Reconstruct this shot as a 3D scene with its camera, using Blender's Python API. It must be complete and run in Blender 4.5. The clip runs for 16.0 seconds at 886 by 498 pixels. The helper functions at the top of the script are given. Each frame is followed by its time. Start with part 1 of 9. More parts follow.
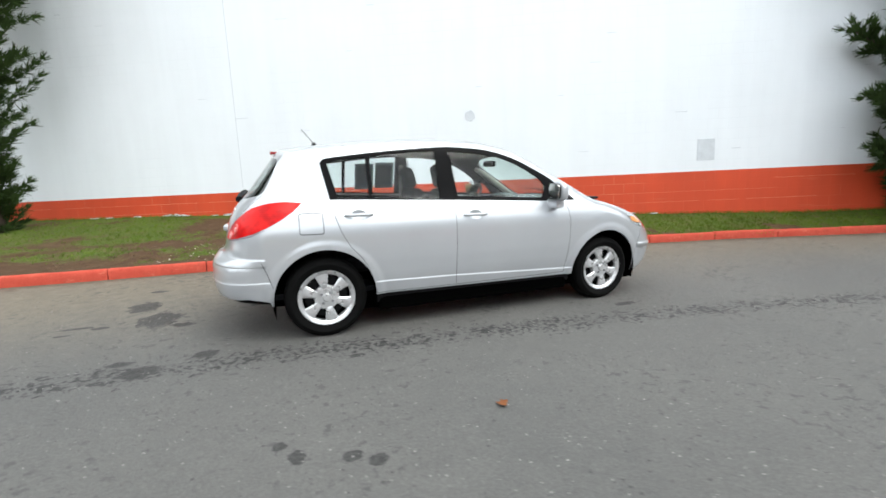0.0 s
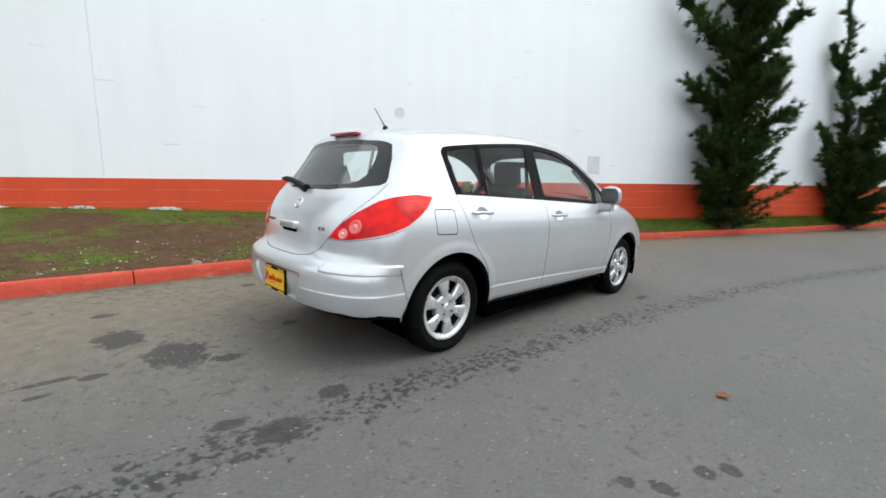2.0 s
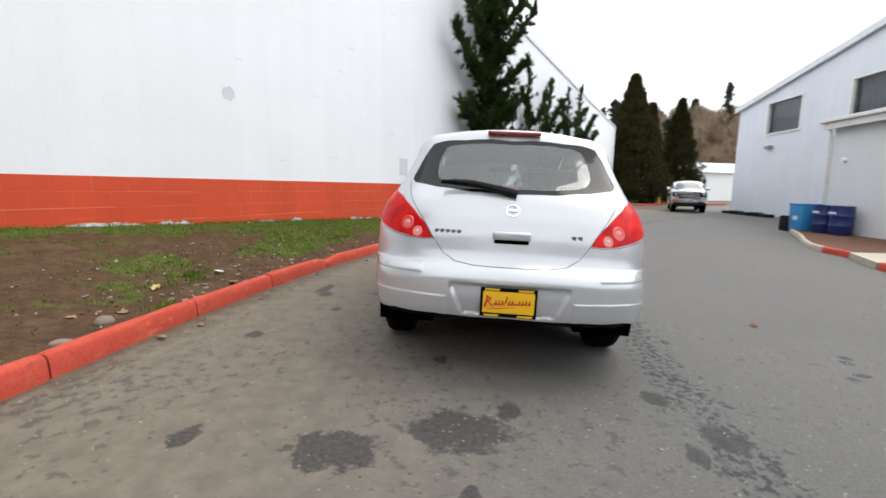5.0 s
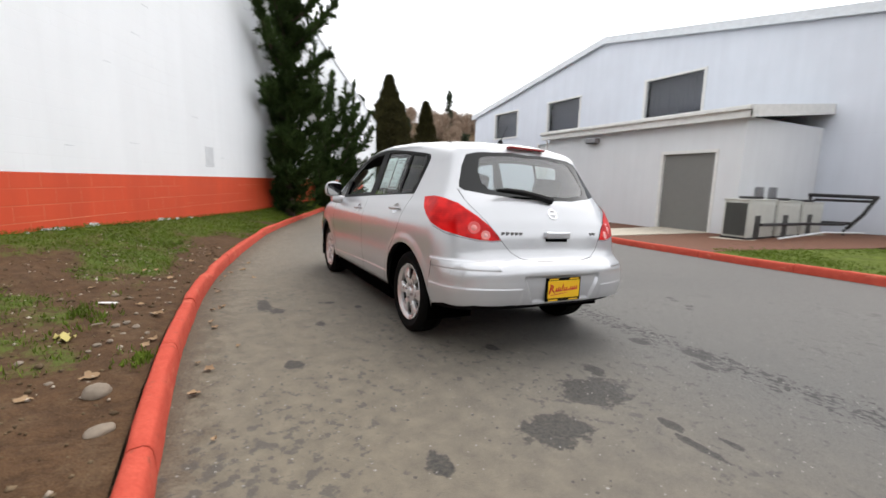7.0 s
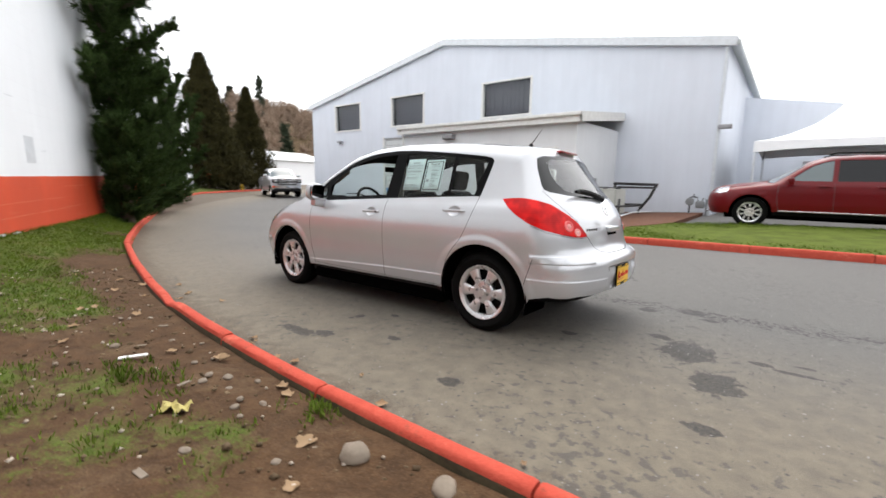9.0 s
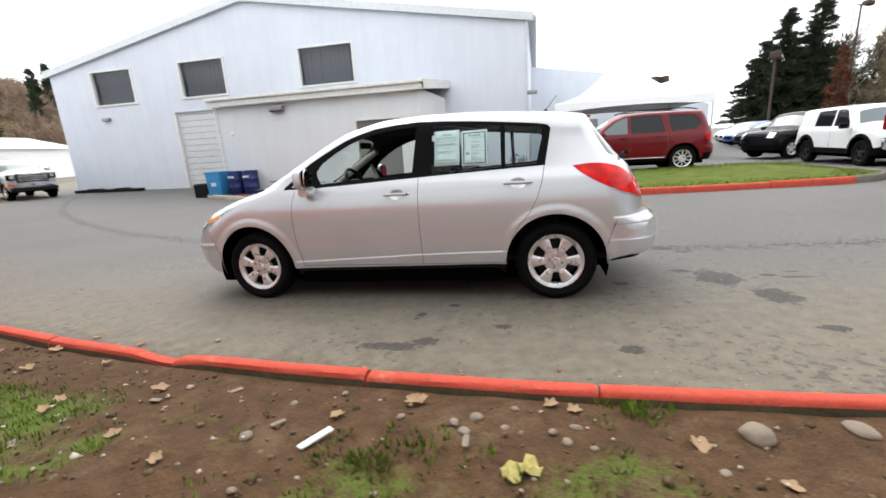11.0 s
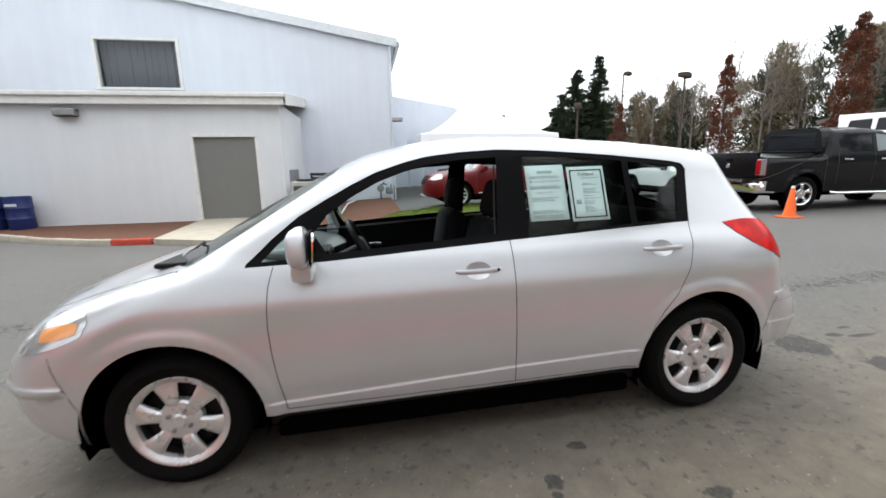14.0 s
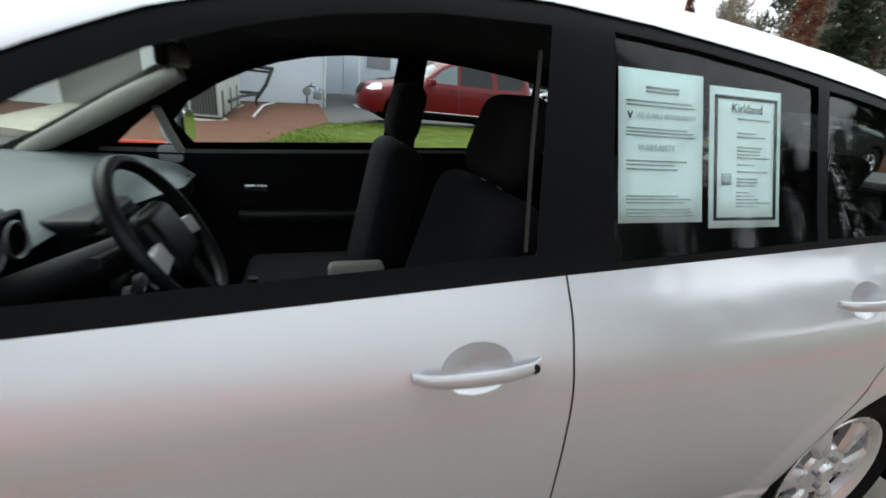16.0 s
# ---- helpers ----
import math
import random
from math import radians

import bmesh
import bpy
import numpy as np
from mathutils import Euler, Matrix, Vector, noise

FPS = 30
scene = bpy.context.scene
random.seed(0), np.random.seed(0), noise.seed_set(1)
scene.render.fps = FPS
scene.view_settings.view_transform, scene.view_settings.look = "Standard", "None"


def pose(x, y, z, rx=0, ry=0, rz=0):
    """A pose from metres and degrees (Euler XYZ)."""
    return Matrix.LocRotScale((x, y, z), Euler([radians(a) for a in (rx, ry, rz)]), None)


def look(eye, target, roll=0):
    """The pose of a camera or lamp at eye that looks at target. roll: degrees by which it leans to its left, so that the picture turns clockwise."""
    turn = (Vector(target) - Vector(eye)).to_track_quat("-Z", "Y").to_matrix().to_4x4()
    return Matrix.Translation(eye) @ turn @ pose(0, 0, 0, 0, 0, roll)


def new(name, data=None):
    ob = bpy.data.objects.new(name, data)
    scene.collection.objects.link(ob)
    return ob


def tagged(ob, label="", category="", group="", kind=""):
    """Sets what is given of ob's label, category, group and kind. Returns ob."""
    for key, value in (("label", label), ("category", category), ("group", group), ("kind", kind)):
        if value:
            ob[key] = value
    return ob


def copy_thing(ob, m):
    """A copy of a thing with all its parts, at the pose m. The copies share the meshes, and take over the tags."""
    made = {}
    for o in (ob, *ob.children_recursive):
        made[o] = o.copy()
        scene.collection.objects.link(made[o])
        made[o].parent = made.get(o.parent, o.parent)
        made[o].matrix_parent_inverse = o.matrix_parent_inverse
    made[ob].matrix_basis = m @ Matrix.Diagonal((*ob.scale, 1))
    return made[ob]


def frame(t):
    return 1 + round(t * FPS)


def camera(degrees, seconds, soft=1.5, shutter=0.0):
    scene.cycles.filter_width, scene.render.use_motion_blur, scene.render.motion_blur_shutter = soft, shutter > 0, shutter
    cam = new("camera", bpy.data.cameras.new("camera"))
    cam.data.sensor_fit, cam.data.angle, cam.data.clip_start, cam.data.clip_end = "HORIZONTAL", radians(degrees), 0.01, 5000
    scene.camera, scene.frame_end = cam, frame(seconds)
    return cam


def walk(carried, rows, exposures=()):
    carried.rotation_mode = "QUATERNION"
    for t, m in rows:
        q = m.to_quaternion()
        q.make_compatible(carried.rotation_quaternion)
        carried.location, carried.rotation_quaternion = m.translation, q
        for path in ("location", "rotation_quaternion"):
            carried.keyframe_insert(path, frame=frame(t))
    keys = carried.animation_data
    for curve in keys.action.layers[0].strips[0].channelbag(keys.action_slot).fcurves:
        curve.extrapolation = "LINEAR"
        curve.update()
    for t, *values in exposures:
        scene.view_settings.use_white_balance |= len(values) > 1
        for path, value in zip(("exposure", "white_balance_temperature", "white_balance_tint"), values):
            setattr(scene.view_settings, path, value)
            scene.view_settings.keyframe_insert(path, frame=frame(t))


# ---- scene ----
cam = camera(92.3, 16.0, soft=1.6, shutter=0.4)
PATH = [
    (0, (-1.576, -4.042, 1.096), (-0.873, -2.192, 0.81), -2.6),
    (0.5, (-2.021, -3.707, 1.097), (-1.194, -1.907, 0.821), -1.6),
    (1, (-2.469, -3.425, 1.108), (-1.384, -1.762, 0.867), -0.2),
    (1.5, (-2.827, -3.03, 1.087), (-1.632, -1.45, 0.816), 0.1),
    (2, (-3.206, -2.691, 1.095), (-1.824, -1.275, 0.803), 0.4),
    (2.5, (-3.55, -2.284, 1.093), (-2.063, -0.991, 0.751), -1.1),
    (3, (-3.802, -1.836, 1.113), (-2.191, -0.689, 0.815), -0.3),
    (3.5, (-4.052, -1.39, 1.116), (-2.295, -0.48, 0.818), -0.8),
    (4, (-4.195, -0.883, 1.094), (-2.362, -0.162, 0.744), 0.9),
    (4.2, (-4.255, -0.682, 1.092), (-2.38, -0.068, 0.763), 1.5),
    (6.3, (-4.374, 1.394, 1.157), (-2.464, 0.909, 0.814), 1.1),
    (6.5, (-4.308, 1.557, 1.163), (-2.429, 0.962, 0.826), 2.1),
    (7, (-4.196, 2.016, 1.186), (-2.445, 1.1, 0.877), 1.4),
    (7.5, (-3.988, 2.423, 1.245), (-2.356, 1.323, 0.89), 3.1),
    (8, (-3.772, 2.837, 1.229), (-2.245, 1.58, 0.932), 0.7),
    (8.5, (-3.449, 3.197, 1.206), (-2.06, 1.793, 0.889), -1.0),
    (9, (-3.059, 3.46, 1.233), (-1.822, 1.923, 0.903), 0.6),
    (9.2, (-2.895, 3.558, 1.237), (-1.744, 1.956, 0.902), -0.3),
    (11.3, (-0.882, 4.064, 1.332), (-0.544, 2.155, 0.841), -2.3),
    (11.5, (-0.706, 4.044, 1.359), (-0.437, 2.118, 0.888), -1.2),
    (12, (-0.288, 3.998, 1.36), (-0.28, 2.048, 0.914), 0.7),
    (12.5, (0.006, 3.774, 1.337), (-0.157, 1.836, 0.869), -0.8),
    (13, (0.236, 3.461, 1.36), (0.032, 1.517, 0.938), -1.0),
    (13.5, (0.425, 3.104, 1.395), (0.134, 1.166, 0.996), -1.4),
    (14, (0.435, 2.664, 1.414), (0.097, 0.733, 1.018), -1.0),
    (14.5, (0.435, 2.299, 1.429), (-0.048, 0.42, 0.943), 0.6),
    (15, (0.402, 1.964, 1.428), (-0.212, 0.162, 0.815), 1.5),
    (15.5, (0.284, 1.605, 1.378), (-0.217, -0.209, 0.699), 5.4),
    (16, (0.207, 1.297, 1.332), (-0.515, -0.67, 0.506), 6.9),
]
EXPOSURES = [(0.0, 0.28, 6450, 5), (0.7, 0.24, 6450, 5), (1.5, 0.05, 6450, 5), (4.2, 0.07, 6550, 8), (6.5, 0.06, 6800, 11), (8.0, 0.16, 6800, 11), (9.0, 0.26, 6800, 11), (11.5, 0.40, 6700, 9), (13.0, 0.35, 6650, 9), (14.5, 0.28, 6550, 7), (15.1, 0.26, 6500, 6), (15.5, 0.18, 6480, 5), (16.0, 0.32, 6450, 4)]
walk(cam, [(t, look(eye, target, roll)) for t, eye, target, roll in PATH], EXPOSURES)

# world: bright overcast sky
world = bpy.data.worlds.new("overcast")
scene.world = world
world.use_nodes = True
wn, wl = world.node_tree.nodes, world.node_tree.links
sky = wn.new("ShaderNodeTexSky")
sky.sky_type, sky.sun_disc = "NISHITA", False
sky.sun_elevation, sky.sun_rotation = radians(48), radians(150)
sky.air_density, sky.dust_density, sky.ozone_density = 1.0, 6.0, 1.0
grey = wn.new("ShaderNodeHueSaturation")
grey.inputs["Saturation"].default_value = 0.18
veil = wn.new("ShaderNodeMix")
veil.data_type = "RGBA"
veil.inputs[0].default_value = 0.8
veil.inputs[7].default_value = (15.0, 15.6, 16.6, 1)
wl.new(sky.outputs[0], grey.inputs["Color"])
wl.new(grey.outputs[0], veil.inputs[6])
wl.new(veil.outputs[2], wn["Background"].inputs[0])
wn["Background"].inputs[1].default_value = 0.128

sun_data = bpy.data.lights.new("sun", "SUN")
sun_data.energy, sun_data.angle, sun_data.color = 1.5, radians(45), (1.0, 0.97, 0.93)
sun_ob = new("sun", sun_data)
sun_ob.matrix_world = look((9, -13, 23), (0, 0, 0))


# ---------------------------------------------------------------- materials
def node_mat(name):
    m = bpy.data.materials.new(name)
    m.use_nodes = True
    return m, m.node_tree.nodes, m.node_tree.links, m.node_tree.nodes["Principled BSDF"]


def rgb(c):
    return (*c, 1.0) if len(c) == 3 else c


def noise_node(n, l, scale, detail=4.0, rough=0.55, coords="Object", dims=None):
    tc = n.new("ShaderNodeTexCoord")
    tex = n.new("ShaderNodeTexNoise")
    tex.inputs["Scale"].default_value, tex.inputs["Detail"].default_value = scale, detail
    tex.inputs["Roughness"].default_value = rough
    if dims:
        mp = n.new("ShaderNodeMapping")
        mp.inputs["Scale"].default_value = dims
        l.new(tc.outputs[coords], mp.inputs[0])
        l.new(mp.outputs[0], tex.inputs["Vector"])
    else:
        l.new(tc.outputs[coords], tex.inputs["Vector"])
    return tex.outputs["Fac"]


def ramp(n, l, fac, stops):
    r = n.new("ShaderNodeValToRGB")
    e = r.color_ramp.elements
    e[0].position, e[0].color = stops[0][0], rgb(stops[0][1])
    e[1].position, e[1].color = stops[-1][0], rgb(stops[-1][1])
    for p, c in stops[1:-1]:
        e.new(p).color = rgb(c)
    l.new(fac, r.inputs[0])
    return r.outputs[0]


def mix(n, l, fac, a, b, mode="MIX"):
    x = n.new("ShaderNodeMix")
    x.data_type, x.blend_type = "RGBA", mode
    for s, v in ((0, fac), (6, a), (7, b)):
        if isinstance(v, (int, float)):
            x.inputs[s].default_value = v
        elif isinstance(v, tuple):
            x.inputs[s].default_value = rgb(v)
        else:
            l.new(v, x.inputs[s])
    return x.outputs[2]


def calc(n, l, op, a, b=None, clamp=False):
    x = n.new("ShaderNodeMath")
    x.operation, x.use_clamp = op, clamp
    for s, v in enumerate((a, b)):
        if v is None:
            continue
        if isinstance(v, (int, float)):
            x.inputs[s].default_value = v
        else:
            l.new(v, x.inputs[s])
    return x.outputs[0]


def bump(n, l, b, height, strength=0.3, dist=0.01):
    x = n.new("ShaderNodeBump")
    x.inputs["Strength"].default_value, x.inputs["Distance"].default_value = strength, dist
    l.new(height, x.inputs["Height"])
    l.new(x.outputs[0], b.inputs["Normal"])


def simple(name, base, rough=0.5, metal=0.0, vary=0.12, scale=6.0, fine=60.0, relief=0.1, coat=0.0, spec=0.5, emit=0.0):
    """A surface with slow stains and fine grain."""
    m, n, l, b = node_mat(name)
    big, small = noise_node(n, l, scale), noise_node(n, l, fine, 3)
    dark = tuple(c * (1 - vary) for c in base)
    lite = tuple(min(1, c * (1 + vary)) for c in base)
    c = ramp(n, l, big, [(0.3, dark), (0.7, lite)])
    c = mix(n, l, 0.35, c, ramp(n, l, small, [(0.3, dark), (0.7, lite)]))
    l.new(c, b.inputs["Base Color"])
    b.inputs["Metallic"].default_value = metal
    b.inputs["Specular IOR Level"].default_value = spec
    rr = n.new("ShaderNodeMapRange")
    rr.inputs["To Min"].default_value, rr.inputs["To Max"].default_value = max(0.02, rough - 0.08), min(1, rough + 0.08)
    l.new(big, rr.inputs[0])
    l.new(rr.outputs[0], b.inputs["Roughness"])
    b.inputs["Coat Weight"].default_value, b.inputs["Coat Roughness"].default_value = coat, 0.05
    if relief:
        bump(n, l, b, small, relief, 0.004)
    if emit:
        l.new(c, b.inputs["Emission Color"])
        b.inputs["Emission Strength"].default_value = emit
    return m


def paint(name, base, metal=0.0, rough=0.35, flake=0.0, coat=1.0):
    m, n, l, b = node_mat(name)
    dust = noise_node(n, l, 3.0, 5)
    c = ramp(n, l, dust, [(0.3, tuple(v * 0.95 for v in base)), (0.75, base)])
    l.new(c, b.inputs["Base Color"])
    b.inputs["Metallic"].default_value, b.inputs["Roughness"].default_value = metal, rough
    b.inputs["Coat Weight"].default_value, b.inputs["Coat Roughness"].default_value = coat, 0.04
    if flake:
        bump(n, l, b, noise_node(n, l, 900.0, 1), flake, 0.0006)
    return m


def pane(name, tint=(0.8, 0.86, 0.85), gloss=1.7):
    """Thin glass: a tinted sheet one sees through, with its reflection."""
    m, n, l, b = node_mat(name)
    n.remove(b)
    tr, gl, mx, lw = n.new("ShaderNodeBsdfTransparent"), n.new("ShaderNodeBsdfGlossy"), n.new("ShaderNodeMixShader"), n.new("ShaderNodeLayerWeight")
    tr.inputs[0].default_value, gl.inputs["Roughness"].default_value = rgb(tint), 0.015
    lw.inputs["Blend"].default_value = 0.5
    f0 = ((gloss - 1) / (gloss + 1)) ** 2
    edge = calc(n, l, "POWER", lw.outputs["Facing"], 5.0)
    l.new(calc(n, l, "ADD", calc(n, l, "MULTIPLY", edge, 1 - f0), f0), mx.inputs[0])
    l.new(tr.outputs[0], mx.inputs[1])
    l.new(gl.outputs[0], mx.inputs[2])
    l.new(mx.outputs[0], n["Material Output"].inputs[0])
    return m


SILVER = paint("silver_paint", (0.56, 0.575, 0.60), metal=0.42, rough=0.28, flake=0.05)
BLACK_TRIM = simple("black_trim", (0.003, 0.003, 0.0035), 0.4, relief=0.02, spec=0.06)
BLACK_RUBBER = simple("tyre_rubber", (0.0035, 0.0035, 0.0035), 0.8, relief=0.1, spec=0.1)
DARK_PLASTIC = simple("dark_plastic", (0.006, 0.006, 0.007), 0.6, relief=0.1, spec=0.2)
# near-zero black: deep shade in hollows and undersides, put into the colour
SHADE_BLACK = simple("shade_black", (0.0015, 0.0015, 0.0015), 0.95, relief=0.0, spec=0.0)
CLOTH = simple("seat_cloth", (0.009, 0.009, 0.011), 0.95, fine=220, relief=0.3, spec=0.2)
LINER = simple("pillar_trim_grey", (0.30, 0.29, 0.26), 0.95, fine=200)
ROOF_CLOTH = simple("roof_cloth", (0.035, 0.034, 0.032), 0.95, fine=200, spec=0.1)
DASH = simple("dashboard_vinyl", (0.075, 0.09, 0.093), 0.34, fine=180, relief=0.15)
WHEEL_VINYL = simple("wheel_vinyl", (0.004, 0.005, 0.0055), 0.42, fine=180, relief=0.15, spec=0.2)
ALLOY = simple("alloy", (0.66, 0.66, 0.67), 0.28, metal=0.6, relief=0.0)
CHROME = simple("chrome", (0.82, 0.82, 0.83), 0.08, metal=1.0, vary=0.02, relief=0.0)
# alloy barrel coloured dark for the shade behind the spokes
BARREL = simple("shaded_barrel", (0.035, 0.033, 0.03), 0.7, relief=0.0, spec=0.2)
STEEL = simple("worn_steel", (0.30, 0.30, 0.31), 0.45, metal=0.8)
GLASS = pane("car_glass", (0.84, 0.90, 0.89), 1.42)
GLASS_FRONT = pane("windshield_glass", (0.80, 0.90, 0.87), 1.6)
GLASS_REAR = pane("rear_glass", (0.82, 0.90, 0.89), 2.4)
SEAM = simple("shut_line", (0.085, 0.085, 0.088), 0.8, relief=0.0)
GLASS_DARK = pane("privacy_glass", (0.72, 0.74, 0.76), 1.4)
def lens_mat():
    """Red lamp lens: fluted depth under a clear gloss."""
    m, n, l, b = node_mat("red_lens")
    slow = noise_node(n, l, 9.0, 2)
    tc, wv = n.new("ShaderNodeTexCoord"), n.new("ShaderNodeTexWave")
    wv.bands_direction = "Z"
    wv.inputs["Scale"].default_value, wv.inputs["Distortion"].default_value = 22.0, 1.0
    l.new(tc.outputs["Object"], wv.inputs["Vector"])
    c = ramp(n, l, slow, [(0.38, (0.40, 0.001, 0.002)), (0.62, (0.70, 0.006, 0.006))])
    c = mix(n, l, calc(n, l, "MULTIPLY", wv.outputs["Fac"], 0.10), c, (0.70, 0.03, 0.025))
    l.new(c, b.inputs["Base Color"])
    b.inputs["Roughness"].default_value = 0.3
    b.inputs["Specular IOR Level"].default_value = 0.08
    b.inputs["Coat Weight"].default_value, b.inputs["Coat Roughness"].default_value = 0.22, 0.03
    return m


RED_LENS = lens_mat()
FRIT = paint("glazed_border", (0.005, 0.006, 0.006), rough=0.04, coat=0.0)
FRIT.node_tree.nodes["Principled BSDF"].inputs["IOR"].default_value = 1.42
RED_DEEP = paint("red_lens_deep", (0.26, 0.004, 0.008), rough=0.2)
PINK_LENS = paint("pale_red_lens", (0.74, 0.085, 0.08), rough=0.2, coat=0.4)
REVERSE_LENS = paint("reversing_lens", (0.78, 0.24, 0.22), rough=0.3, coat=0.4)
CLEAR_RED = paint("clear_red_lens", (0.80, 0.42, 0.40), rough=0.2, coat=0.5)
AMBER = paint("amber_lens", (0.80, 0.34, 0.12), rough=0.2)
CLEAR_LENS = paint("clear_lens", (0.72, 0.74, 0.76), metal=0.6, rough=0.12)
YELLOW = paint("plate_yellow", (0.85, 0.50, 0.012), rough=0.4, coat=0.2)
SCRIPT_RED = paint("script_red", (0.55, 0.02, 0.01), rough=0.4, coat=0.2)
PAPER = simple("white_paper", (0.70, 0.82, 0.82), 0.8, vary=0.04, relief=0.05)
INK = simple("ink", (0.02, 0.02, 0.022), 0.7, relief=0.0)
PALE_INK = simple("pale_ink", (0.36, 0.42, 0.43), 0.8, relief=0.0)


# ---------------------------------------------------------------- mesh helpers
def link_mesh(name, verts, faces, material, parent=None, label="", normals=None, smooth=True):
    me = bpy.data.meshes.new(name)
    me.from_pydata([tuple(map(float, v)) for v in verts], [], [tuple(map(int, f)) for f in faces])
    me.materials.append(material)
    if smooth:
        me.polygons.foreach_set("use_smooth", [True] * len(me.polygons))
    if normals is not None:
        me.normals_split_custom_set_from_vertices([tuple(map(float, v)) for v in normals])
    ob = new(name, me)
    if parent:
        ob.parent = parent
    if label:
        ob["label"] = label
    return ob


def part(name, bm, material, parent=None, label="", smooth=False):
    me = bpy.data.meshes.new(name)
    bm.to_mesh(me)
    bm.free()
    me.materials.append(material)
    if smooth:
        me.polygons.foreach_set("use_smooth", [True] * len(me.polygons))
        me.set_sharp_from_angle(angle=radians(38))
    ob = new(name, me)
    if parent:
        ob.parent = parent
    if label:
        ob["label"] = label
    return ob


def empty(name, m, label, category, group="", kind=""):
    ob = new(name)
    ob.matrix_world = m
    return tagged(ob, label, category, group, kind)


def add_box(bm, x0, x1, y0, y1, z0, z1, bevel=0.0, m=None, seg=2):
    t = bmesh.new()
    bmesh.ops.create_cube(t, size=1)
    for v in t.verts:
        v.co = Vector((x0 + (v.co.x + 0.5) * (x1 - x0), y0 + (v.co.y + 0.5) * (y1 - y0), z0 + (v.co.z + 0.5) * (z1 - z0)))
    if bevel:
        bmesh.ops.bevel(t, geom=list(t.edges), offset=bevel, segments=seg, profile=0.5, affect="EDGES")
    if m is not None:
        t.transform(m)
    me = bpy.data.meshes.new("tmp")
    t.to_mesh(me)
    t.free()
    bm.from_mesh(me)
    bpy.data.meshes.remove(me)
    return bm


def box(*a, **k):
    return add_box(bmesh.new(), *a, **k)


def add_tube(bm, pts, radii, sides=8, cap=True):
    """A round tube along points."""
    pts = [Vector(p) for p in pts]
    if isinstance(radii, (int, float)):
        radii = [radii] * len(pts)
    rings = []
    up = Vector((0, 0, 1))
    for i, p in enumerate(pts):
        d = (pts[min(i + 1, len(pts) - 1)] - pts[max(i - 1, 0)]).normalized()
        side = d.cross(up if abs(d.z) < 0.95 else Vector((1, 0, 0))).normalized()
        other = side.cross(d)
        rings.append([bm.verts.new(p + radii[i] * (math.cos(2 * math.pi * k / sides) * side + math.sin(2 * math.pi * k / sides) * other)) for k in range(sides)])
    for a, b in zip(rings, rings[1:]):
        for k in range(sides):
            bm.faces.new((a[k], a[(k + 1) % sides], b[(k + 1) % sides], b[k]))
    if cap:
        bm.faces.new(rings[0][::-1])
        bm.faces.new(rings[-1])
    return bm


def tube(pts, radii, sides=8, cap=True):
    return add_tube(bmesh.new(), pts, radii, sides, cap)


def lathe(profile, steps=48, axis="y", closed=False, bm=None):
    """Turns (radius, height) pairs about an axis."""
    bm = bm or bmesh.new()
    rings = []
    for k in range(steps):
        a = 2 * math.pi * k / steps
        c, s = math.cos(a), math.sin(a)
        rings.append([bm.verts.new({"y": (r * c, h, r * s), "z": (r * c, r * s, h)}[axis]) for r, h in profile])
    n = len(profile)
    for k in range(steps):
        a, b = rings[k], rings[(k + 1) % steps]
        for i in range(n - (0 if closed else 1)):
            j = (i + 1) % n
            bm.faces.new((a[i], b[i], b[j], a[j]))
    bmesh.ops.remove_doubles(bm, verts=bm.verts, dist=1e-5)
    bmesh.ops.recalc_face_normals(bm, faces=bm.faces)
    return bm


def prism(poly, z0, z1, bm=None):
    bm = bm or bmesh.new()
    a = [bm.verts.new((x, y, z0)) for x, y in poly]
    b = [bm.verts.new((x, y, z1)) for x, y in poly]
    bm.faces.new(a[::-1])
    bm.faces.new(b)
    for i in range(len(poly)):
        j = (i + 1) % len(poly)
        bm.faces.new((a[i], a[j], b[j], b[i]))
    bmesh.ops.recalc_face_normals(bm, faces=bm.faces)
    return bm




